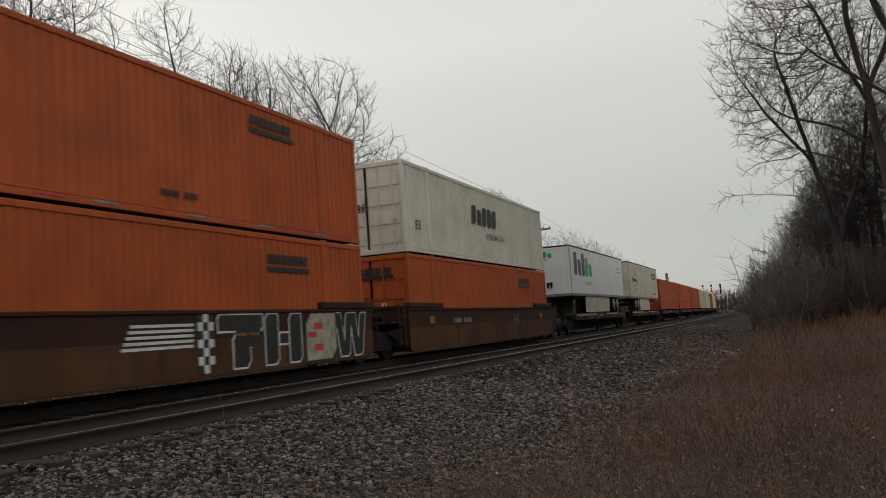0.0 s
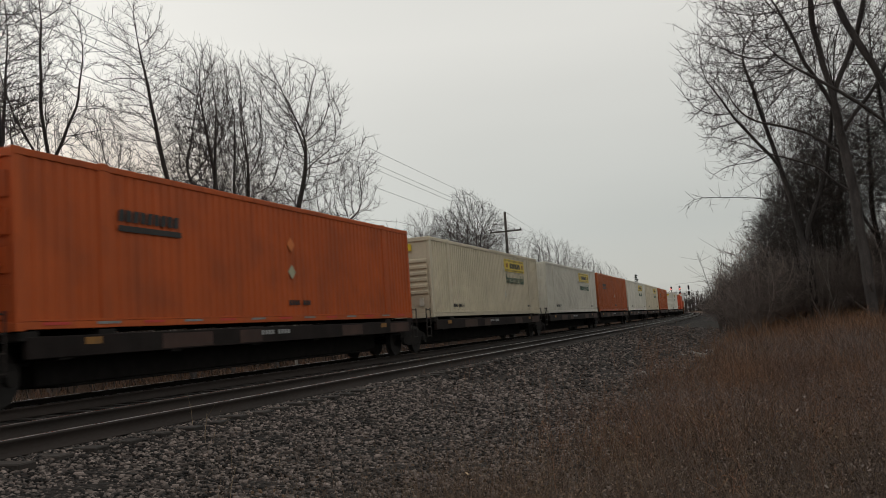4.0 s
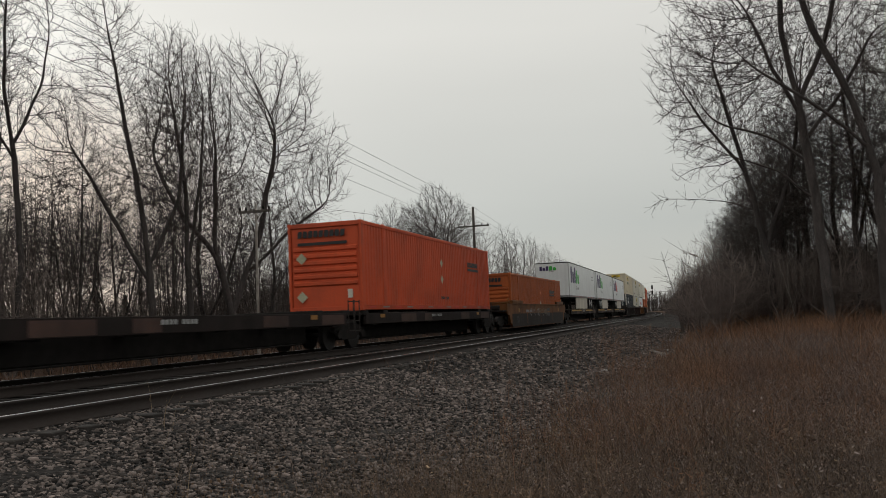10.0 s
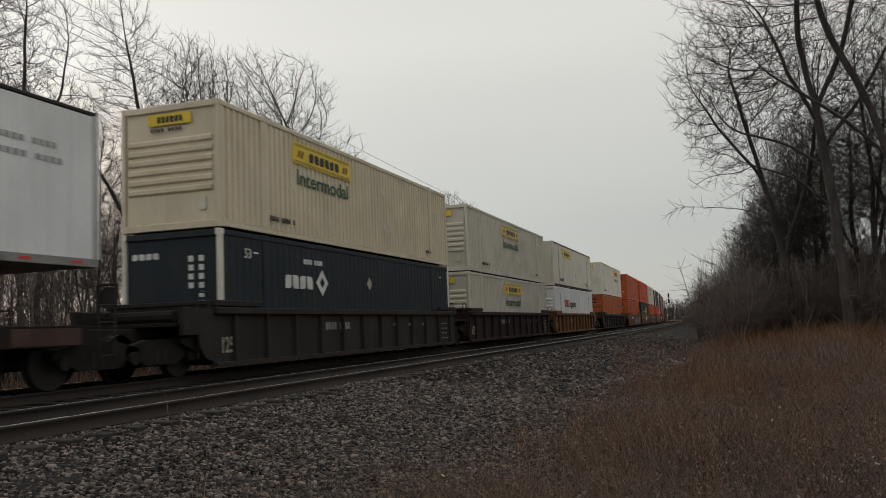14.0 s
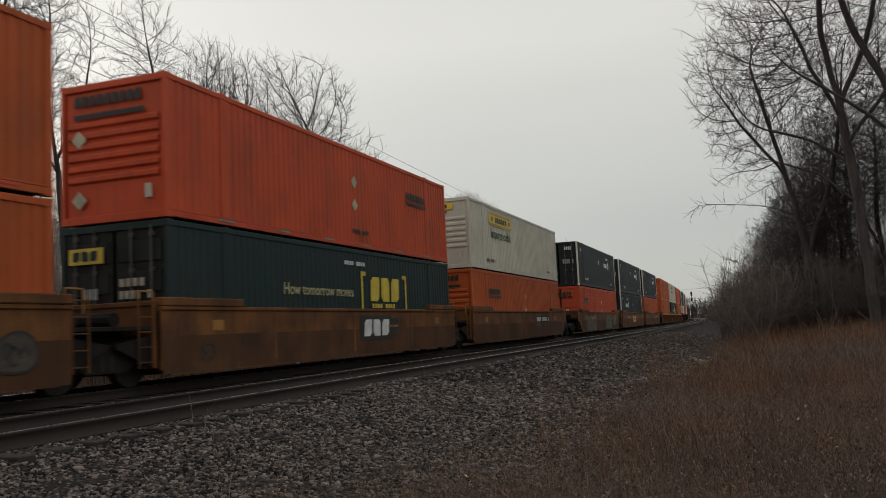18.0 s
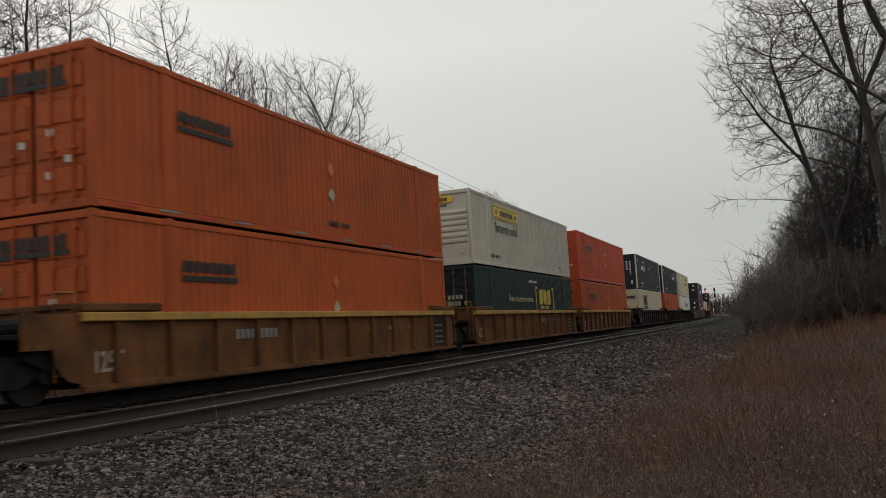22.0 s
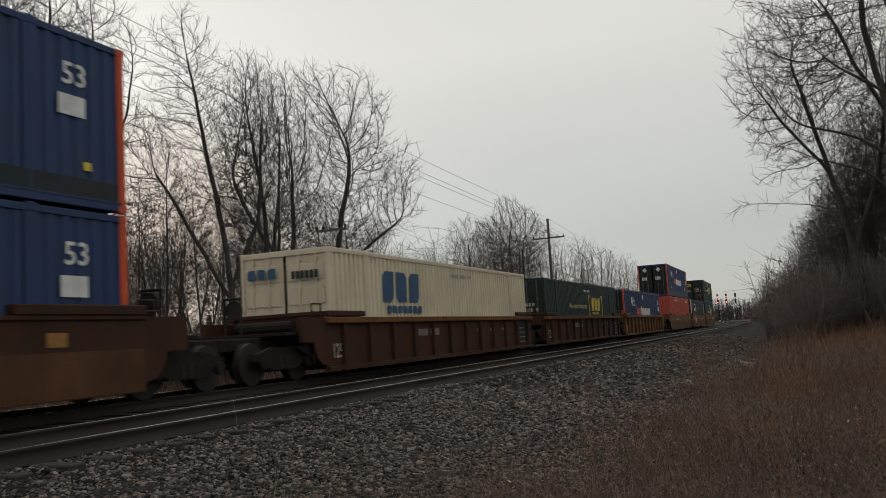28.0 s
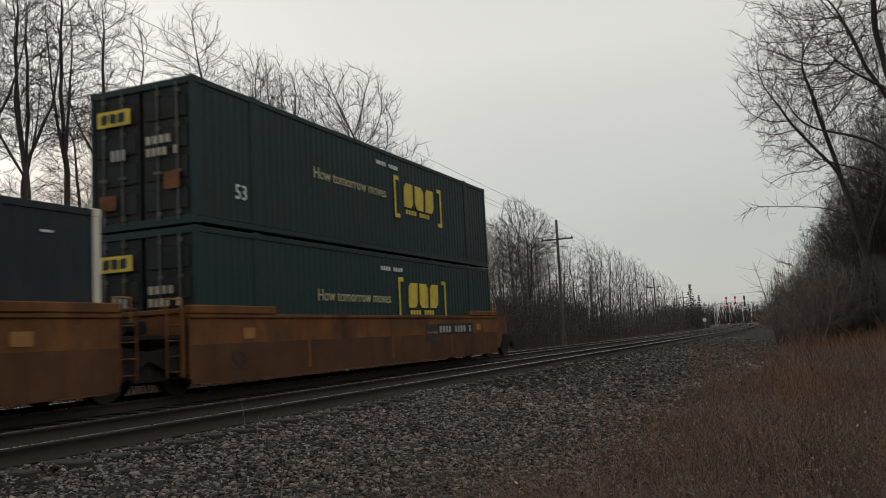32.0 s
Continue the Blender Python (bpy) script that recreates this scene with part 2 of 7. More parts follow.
    "pale_stone": mat("pale_stone", (.27, .255, .24), rough=0.9, var=0.2, scale=8, fine=50, bump=0.3),
}


def island_varied(m, low, high, power=1.0):
    """Vary each loose piece of a joined mesh on its own; power above 1 leaves few pale ones."""
    n, l = m.node_tree.nodes, m.node_tree.links
    b = n["Principled BSDF"]
    src = b.inputs["Base Color"].links[0].from_socket
    g, p, r, h = n.new("ShaderNodeNewGeometry"), n.new("ShaderNodeMath"), n.new("ShaderNodeMapRange"), n.new("ShaderNodeHueSaturation")
    p.operation, p.inputs[1].default_value = "POWER", power
    r.inputs["To Min"].default_value, r.inputs["To Max"].default_value = low, high
    l.new(g.outputs["Random Per Island"], p.inputs[0])
    l.new(p.outputs["Value"], r.inputs["Value"])
    l.new(r.outputs["Result"], h.inputs["Value"])
    l.new(src, h.inputs["Color"])
    l.new(h.outputs["Color"], b.inputs["Base Color"])
    return m


island_varied(M["stone"], .05, 3.7, 2.1)
M["grass_red"] = island_varied(mat("red_brown_dry_grass", (.142, .076, .044), rough=0.9, var=0.3, scale=0.6, fine=3, bump=0, dirt=(.088, .064, .060), dirt_amt=0.9), .4, 1.7)
M["grass_brown"] = island_varied(mat("brown_dry_grass", (.118, .084, .064), rough=0.9, var=0.3, scale=0.5, fine=3, bump=0, dirt=(.150, .085, .042), dirt_amt=0.9), .4, 1.7)
M["grass_grey"] = island_varied(mat("grey_brown_weeds", (.135, .106, .094), rough=0.9, var=0.25, scale=0.6, fine=3, bump=0), .4, 1.7)
M["grass_rust"] = island_varied(mat("rusty_orange_dry_grass", (.155, .080, .043), rough=0.9, var=0.3, scale=0.6, fine=3, bump=0, dirt=(.12, .07, .045), dirt_amt=0.7), .4, 1.7)
M["grass_tan"] = island_varied(mat("tan_dry_grass", (.21, .15, .09), rough=0.9, var=0.25, scale=0.6, fine=3, bump=0), .4, 1.7)


def glow(name, color, strength):
    m = mat(name, color, var=0.0, bump=0)
    b = m.node_tree.nodes["Principled BSDF"]
    b.inputs["Emission Color"].default_value, b.inputs["Emission Strength"].default_value = (*color, 1), strength
    return m


M["lamp_red"] = glow("red_signal_light", (1.0, .12, .10), 6.0)


def ground_mat():
    """Ballast by the tracks, dry turf and litter beyond, with an uneven border between them."""
    m = bpy.data.materials.new("ballast_and_turf")
    m.use_nodes = True
    n, l = m.node_tree.nodes, m.node_tree.links
    b = n["Principled BSDF"]
    b.inputs["Roughness"].default_value = 0.95
    b.inputs["Specular IOR Level"].default_value = 0.2
    co = n.new("ShaderNodeTexCoord")
    at = n.new("ShaderNodeAttribute")
    at.attribute_name = "across"

    def tex(kind, s, **kw):
        t = n.new(kind)
        t.inputs["Scale"].default_value = s
        for k, v in kw.items():
            t.inputs[k].default_value = v
        l.new(co.outputs["Object"], t.inputs["Vector"])
        return t

    def ramp(v, stops):
        r = n.new("ShaderNodeValToRGB")
        while len(r.color_ramp.elements) < len(stops):
            r.color_ramp.elements.new(0.5)
        for e, (p, c) in zip(r.color_ramp.elements, stops):
            e.position, e.color = p, (*c, 1)
        l.new(v, r.inputs["Fac"])
        return r.outputs["Color"]

    def mixed(f, a, c):
        x = n.new("ShaderNodeMix")
        x.data_type = "RGBA"
        for k, v in (("Factor", f), ("A", a), ("B", c)):
            l.new(v, x.inputs[k])
        return x.outputs["Result"]

    vor = tex("ShaderNodeTexVoronoi", 17.0)
    # near-black tones stand for the shade in gaps between loose stones
    stones = ramp(vor.outputs["Color"], ((0.0, (.006, .005, .005)), (0.55, (.025, .022, .020)), (1.0, (.10, .09, .083))))
    patch = tex("ShaderNodeTexNoise", 0.5, Detail=5.0)
    stones2 = mixed(patch.outputs["Fac"], stones, ramp(patch.outputs["Fac"], ((0.3, (.016, .014, .013)), (0.7, (.04, .034, .031)))))
    dark_bed = n.new("ShaderNodeAttribute")          # dark track bed, the shade under the cars put into its colour
    dark_bed.attribute_name = "dark_bed"
    darkened = n.new("ShaderNodeMix")
    darkened.data_type = "RGBA"
    l.new(dark_bed.outputs["Fac"], darkened.inputs["Factor"])
    l.new(stones2, darkened.inputs["A"])
    darkened.inputs["B"].default_value = (.010, .0085, .008, 1)
    stones2 = darkened.outputs["Result"]
    turf = ramp(tex("ShaderNodeTexNoise", 9.0, Detail=8.0).outputs["Fac"], ((0.3, (.045, .026, .018)), (0.55, (.085, .046, .03)), (0.75, (.16, .105, .06))))
    edge = n.new("ShaderNodeMath")
    edge.operation = "MULTIPLY_ADD"
    wob = tex("ShaderNodeTexNoise", 0.9, Detail=6.0)
    l.new(wob.outputs["Fac"], edge.inputs[0])
    edge.inputs[1].default_value = 2.4
    l.new(at.outputs["Fac"], edge.inputs[2])
    mr = n.new("ShaderNodeMapRange")
    mr.inputs["From Min"].default_value, mr.inputs["From Max"].default_value = 0.9, 1.5
    l.new(edge.outputs["Value"], mr.inputs["Value"])
    l.new(mixed(mr.outputs["Result"], stones2, turf), b.inputs["Base Color"])
    bp = n.new("ShaderNodeBump")
    bp.inputs["Strength"].default_value, bp.inputs["Distance"].default_value = 0.9, 0.04
    l.new(vor.outputs["Distance"], bp.inputs["Height"])
    bp.invert = True
    l.new(bp.outputs["Normal"], b.inputs["Normal"])
    return m


M["ground"] = ground_mat()


# ---- mesh tools ----
def mesh_of(name, verts, faces, m, smooth=False):
    """A mesh from arrays of places and of equal-sided faces."""
    verts, faces = np.asarray(verts, np.float32), np.asarray(faces, np.int32)
    me = bpy.data.meshes.new(name)
    k = faces.shape[1]
    me.vertices.add(len(verts))
    me.vertices.foreach_set("co", verts.ravel())
    me.loops.add(faces.size)
    me.loops.foreach_set("vertex_index", faces.ravel())
    me.polygons.add(len(faces))
    me.polygons.foreach_set("loop_start", np.arange(0, faces.size, k, dtype=np.int32))
    if smooth:
        me.polygons.foreach_set("use_smooth", np.ones(len(faces), bool))
    me.materials.append(m)
    me.update(calc_edges=True)
    return me


def box(bm, x0, x1, y0, y1, z0, z1, bevel=0.0):
    r = bmesh.ops.create_cube(bm, size=1.0, matrix=Matrix.Translation(((x0 + x1) / 2, (y0 + y1) / 2, (z0 + z1) / 2)) @ Matrix.Diagonal((x1 - x0, y1 - y0, z1 - z0, 1)))
    if bevel:
        bmesh.ops.bevel(bm, geom=list({e for v in r["verts"] for e in v.link_edges}), offset=bevel, segments=1, affect="EDGES")
    return bm


def rod(bm, a, b, r, sides=8, r2=None):
    a, b = Vector(a), Vector(b)
    q = (b - a).to_track_quat("Z", "Y").to_matrix().to_4x4()
    bmesh.ops.create_cone(bm, cap_ends=True, segments=sides, radius1=r, radius2=r if r2 is None else r2, depth=(b - a).length, matrix=Matrix.Translation((a + b) / 2) @ q)
    return bm


def prism(bm, outline, x0, x1):
    """An outline in (y, z), pushed from x0 to x1."""
    a = [bm.verts.new((x0, y, z)) for y, z in outline]
    b = [bm.verts.new((x1, y, z)) for y, z in outline]
    n = len(outline)
    bm.faces.new(a), bm.faces.new(b[::-1])
    for i in range(n):
        bm.faces.new((a[i], b[i], b[(i + 1) % n], a[(i + 1) % n]))
    bmesh.ops.recalc_face_normals(bm, faces=bm.faces[:])
    return bm


MESHES = {}


def mesh(key, m, build):
    """A mesh built once and shared by all alike parts."""
    k = (key, m.name)
    if k not in MESHES:
        bm = bmesh.new()
        build(bm)
        me = bpy.data.meshes.new(key)
        bm.to_mesh(me)
        bm.free()
        me.materials.append(m)
        MESHES[k] = me
    return MESHES[k]


def put(name, me, parent=None, place=None, label=""):
    ob = new(name, me)
    if parent:
        ob.parent = parent
    if place is not None:
        ob.matrix_basis = place
    if label:
        ob["label"] = label
    return ob


def part(name, bm, m, parent, label="", place=None):
    me = bpy.data.meshes.new(name)
    bm.to_mesh(me)
    bm.free()
    me.materials.append(m)
    return put(name, me, parent, place, label)


def thing(name, label, category, group="", kind=""):
    return tagged(new(name), label, category, group, kind)


LETTERS = {}


def lettering(text, m, bold=.012):
    """A thin raised word, one metre in cap height, starting at the origin."""
    k = (text, m.name, bold)
    if k not in LETTERS:
        cu = bpy.data.curves.new("words", "FONT")
        cu.body, cu.extrude, cu.resolution_u, cu.offset = text, 0.002, 2, bold
        ob = bpy.data.objects.new("words", cu)
        me = bpy.data.meshes.new_from_object(ob)
        bpy.data.objects.remove(ob)
        co = np.empty(len(me.vertices) * 3, np.float32)
        me.vertices.foreach_get("co", co)
        co = co.reshape(-1, 3)
        co[:, :2] /= 0.69
        me.vertices.foreach_set("co", co.ravel())
        me.materials.clear()
        me.materials.append(m)
        LETTERS[k] = (me, float(co[:, 0].max()))
    return LETTERS[k]


SIDE = Matrix(((0, 0, 1, 0), (1, 0, 0, 0), (0, 1, 0, 0), (0, 0, 0, 1)))       # words that face +x, read along +y
FRONT = Matrix(((1, 0, 0, 0), (0, 0, -1, 0), (0, 1, 0, 0), (0, 0, 0, 1)))     # words that face -y, read along +x


def words(parent, text, m, face, at, height, width=None, name="lettering", bold=.012):
    me, w = lettering(text, m, bold)
    sx = (width / w) if width else height
    return put(name, me, parent, Matrix.Translation(at) @ face @ Matrix.Diagonal((sx, height, 1, 1)))


def block(bm, w, h, cut, slant=0.0, d=0.004):
    """One solid block with two cut corners, in place of a mark's character, on a plane at 0."""
    c = min(w, h) * .22
    pts = (((0, 0), (w - c, 0), (w, c), (w, h), (c, h), (0, h - c)), ((c, 0), (w, 0), (w, h - c), (w - c, h), (0, h), (0, c)))[cut]
    a = [bm.verts.new((x + slant * y, y, 0)) for x, y in pts]
    b = [bm.verts.new((x + slant * y, y, d)) for x, y in pts]
    bm.faces.new(a[::-1]), bm.faces.new(b)
    for i in range(len(pts)):
        k = (i + 1) % len(pts)
        bm.faces.new((a[i], a[k], b[k], b[i]))
    return bm


RISE = {21: (1, .7, 1), 22: (1, .7), 23: (1, .7, 1), 24: (1, .7), 5: (1, .8, 1, 1, 1), 14: (1, .75, .75, .75, .75), 15: (1, .8, .8, .8, .8, .8, .8, .8, .8, .8)}


def ribbon(bm, pts, width, closed=False, d=.004):
    """A flat brushed line of even width through places in the plane."""
    p = np.array(pts, float)
    t = np.roll(p, -1, 0) - np.roll(p, 1, 0) if closed else np.gradient(p, axis=0)
    t /= np.linalg.norm(t, axis=1, keepdims=True) + 1e-9
    n = np.stack([-t[:, 1], t[:, 0]], -1) * width / 2
    a = [bm.verts.new((*q, d)) for q in p + n]
    b = [bm.verts.new((*q, d)) for q in p - n]
    for i in range(len(p) if closed else len(p) - 1):
        k = (i + 1) % len(p)
        bm.faces.new((b[i], b[k], a[k], a[i]))


def mark(parent, name, m, face, at, size, count, seed, slant=0.0):
    """A mark as a row of plain solid blocks."""
    w = size[0] / count
    for i in range(count):
        h = size[1] * RISE.get(seed, (1,) * count)[i]
        me = mesh(f"block_{i % 2}_{w:.2f}_{h:.2f}_{slant}", m, lambda bm: block(bm, w * .80, h, i % 2, slant))
        put(name, me, parent, Matrix.Translation(at) @ face @ Matrix.Translation((i * w, 0, 0)))


def plate(parent, name, m, face, at, size, d=0.004):
    me = mesh(f"{name}_{size[0]:.2f}_{size[1]:.2f}", m, lambda bm: box(bm, 0, size[0], 0, size[1], 0, d))
    return put(name, me, parent, Matrix.Translation(at) @ face)


def small_bars(parent, m, face, at, size, count=6, name="small_print"):
    """Unread print as plain bars in words of four strokes."""
    w = size[0] / count
    for i in range(0, count, 5):
        n = min(4, count - i)
        me = mesh(f"print_{w:.3f}_{size[1]:.2f}_{n}", m, lambda bm: [box(bm, k * w, (k + .7) * w, 0, size[1], 0, .004) for k in range(n)])
        put(name, me, parent, Matrix.Translation(at) @ face @ Matrix.Translation((i * w, 0, 0)))


# ---- the lie of the land ----
TRAIN_X, NEAR_X = -11.81, -7.78      # centre lines of the two tracks


def bend(y):
    """How far the line has swung to the left, y metres on."""
    y = np.minimum(y, 1000.0)
    return -np.maximum(0, y - 50.0) ** 2 / 5800.0


def lie(x, y):
    """Height of the ground x metres across from the line's own axis."""
    z = np.interp(x, (-60, -30, -19, -16.5, -14.6, -13.8, -6.75, -6.35, -3.0, -1.0, 4, 60), (-.5, -.6, -.9, -1.0, -.55, -.2, -.2, -.27, -.70, -.80, -.80, -.4))
    t = np.clip((y - 6 + x * 0.6) / 45, 0, 1)
    z = z + np.where(x > -1, np.clip((x + 1) / 4, 0, 1) * 0.55 * t * t * (3 - 2 * t), 0)
    return z + 0.04 * np.sin(x * 1.3 + y * 0.7) * np.clip((x + 3) / 3, 0, 1)


def build_ground():
    xs = np.concatenate([[-3000, -900, -300, -120, -70], np.arange(-50, -20, 3.0), np.arange(-20, 8, 0.4), np.arange(8, 50, 3.0), [70, 120, 300, 900, 3000]])
    ys = np.concatenate([[-3000, -1200, -400, -150, -60], np.arange(-30, 0, 3.0), np.arange(0, 40, 0.5), np.arange(40, 120, 2.0), np.arange(120, 460, 10.0), [520, 640, 800, 1000, 1500, 3000]])
    gx, gy = np.meshgrid(xs, ys)
    rng = np.random.default_rng(4)
    gz = lie(gx, gy) + rng.normal(0, 0.012, gx.shape)
    gz[:, np.abs(xs) > 200] = -0.6
    v = np.stack([gx + bend(gy), gy, gz], -1).reshape(-1, 3)
    nx, ny = len(xs), len(ys)
    i = np.arange(nx * ny).reshape(ny, nx)
    f = np.stack([i[:-1, :-1], i[:-1, 1:], i[1:, 1:], i[1:, :-1]], -1).reshape(-1, 4)
    me = mesh_of("ground", v, f, M["ground"], smooth=True)
    a = me.attributes.new("across", "FLOAT", "POINT")
    d = np.where(gx > -5, (gx + 2.0) * .7, -16.2 - gx)        # below 0: ballast
    d = np.where((gx < -5) & (gx > -12), -3, d)
    a.data.foreach_set("value", d.astype(np.float32).ravel())
    # mask of the darkened bed: both tracks and the ground between them
    o = me.attributes.new("dark_bed", "FLOAT", "POINT")
    near = np.minimum(np.abs(gx - TRAIN_X), np.abs(gx - NEAR_X))
    o.data.foreach_set("value", np.clip(2.5 - near, 0, 1).astype(np.float32).ravel())
    tagged(put("ground", me), "dark crushed-stone ballast shoulder running into dry reddish turf", "ground", kind="structure")


build_ground()


def build_track(cx, name, label):
    track = thing(name, label, "railway track", kind="structure")
    prof = [(-.075, -.18), (.075, -.18), (.075, -.165), (.012, -.14), (.009, -.05), (.036, -.035), (.036, -.012), (.029, -.004), (.015, 0), (-.015, 0), (-.029, -.004), (-.036, -.012), (-.036, -.035), (-.009, -.05), (-.012, -.14), (-.075, -.165)]
    ys = np.concatenate([[-950, -300, -60], np.arange(-20, 460, 8.0), np.arange(480, 1001, 40.0)])
    n = len(prof)
    for side in (-.7525, .7525):
        p = np.array(prof)
        v = np.stack([np.stack([cx + side + p[:, 0] + bend(y), np.full(n, y), p[:, 1]], -1) for y in ys]).reshape(-1, 3)
        k = np.arange(n)
        f = np.concatenate([np.stack([s * n + k, s * n + (k + 1) % n, (s + 1) * n + (k + 1) % n, (s + 1) * n + k], -1) for s in range(len(ys) - 1)])
        me = mesh_of("rail", v, f, M["rail_side"])
        me.materials.append(M["rail_top"])
        mi = np.zeros(len(f), np.int32)
        mi[np.isin(np.arange(len(f)) % n, (7, 8, 9))] = 1
        me.polygons.foreach_set("material_index", mi)
        put("rail", me, track, label="rusty steel rail with a polished head")
    tie = mesh("tie", M["tie"], lambda bm: box(bm, -1.3, 1.3, -.11, .11, -.34, -.178, 0.012))
    for i in range(170):
        y = 2 + i * 0.53
        put("tie", tie, track, pose(cx + float(bend(y)) + random.uniform(-.04, .04), y, random.uniform(-.012, .004), 0, 0, random.uniform(-.8, .8)))
    bm = bmesh.new()
    for i in range(440):
        y = 2 + (170 + i) * 0.53
        box(bm, cx + float(bend(y)) - 1.3, cx + float(bend(y)) + 1.3, y - .11, y + .11, -.34, -.178)
    tagged(part("far_ties", bm, M["tie"], track), kind="stuff")
    return track


build_track(TRAIN_X, "track_far", "railway track with rusty rails and dark wooden ties in ballast")
build_track(NEAR_X, "track_near", "empty railway track with polished rail heads beside the ballast shoulder")


# ---- loose stone ----
def scatter_stones(name, n, xr, yr, size, m, label, seed, ypow=1.0, sink=0.35):
    rng = np.random.default_rng(seed)
    x = rng.uniform(*xr, n)
    y = yr[0] + (yr[1] - yr[0]) * rng.random(n) ** ypow
    s = np.minimum(rng.gamma(9, size / 9, n), size * 1.7)
    corner = np.array([[a, b, c] for c in (-1, 1) for b in (-1, 1) for a in (-1, 1)], float)
    v = corner[None] * (1 + rng.uniform(-.45, .35, (n, 8, 3)))
    v *= (s[:, None] * np.stack([rng.uniform(.8, 1.5, n), rng.uniform(.6, 1.0, n), rng.uniform(.35, .65, n)], -1))[:, None, :] * 0.5
    v[:, 4:, :2] *= .78
    ax = np.stack([rng.normal(0, .35, n), rng.normal(0, .35, n), np.ones(n)], -1)
    ax /= np.linalg.norm(ax, axis=1, keepdims=True)
    an = rng.uniform(-1.5, 1.5, n)[:, None, None]
    k = ax[:, None, :]
    v = v * np.cos(an) + np.cross(np.broadcast_to(k, v.shape), v) * np.sin(an) + k * (v * k).sum(-1, keepdims=True) * (1 - np.cos(an))
    z = lie(x, y) + s * (0.5 - sink) * 0.6 + rng.uniform(-.008, .012, n)
    v += np.stack([x + bend(y), y, z], -1)[:, None, :]
    q = np.array([[0, 2, 3, 1], [4, 5, 7, 6], [0, 1, 5, 4], [2, 6, 7, 3], [0, 4, 6, 2], [1, 3, 7, 5]])
    f = (q[None] + (np.arange(n) * 8)[:, None, None]).reshape(-1, 4)
    return tagged(put(name, mesh_of(name, v.reshape(-1, 3), f, m)), label, "gravel", kind="stuff")


scatter_stones("ballast_stones", 66000, (-7.0, -1.7), (4.5, 17), 0.034, M["stone"], "loose grey crushed ballast stones on the shoulder", 11, 1.3)
scatter_stones("ballast_stones", 17000, (-7.0, -1.6), (14, 70), 0.058, M["stone"], "loose grey crushed ballast stones farther along the shoulder", 12, 1.4)
scatter_stones("stray_stones", 500, (-2.9, -1.2), (5, 34), 0.06, M["stone"], "stray ballast stones in the edge of the grass", 13)


def rock(x, y, s, seed):
    rng = random.Random(seed)
    bm = bmesh.new()
    bmesh.ops.create_icosphere(bm, subdivisions=2, radius=s)
    for v in bm.verts:
        k = 1 + 0.35 * noise.noise(v.co * (2.0 / s) + Vector((seed, 0, 0)))
        v.co = Vector((v.co.x * 1.3, v.co.y, v.co.z * 0.55)) * k
    ob = part("rock", bm, M["pale_stone"], None, place=pose(x, y, float(lie(np.array(x), np.array(y))) + s * .25, 0, 0, rng.uniform(0, 180)))
    tagged(ob, "pale flat limestone rock at the edge of the ballast", "rock", "pale rocks")


for k, (x, y, s) in enumerate(((-1.95, 31.5, .11), (-1.7, 30.6, .13), (-2.2, 32.6, .10), (-1.6, 33.2, .12), (-1.8, 29.8, .08), (-2.75, 22.4, .09), (-2.85, 22.0, .05), (-2.35, 30.9, .07), (-1.5, 32.0, .08))):
    rock(x, y, s, k)


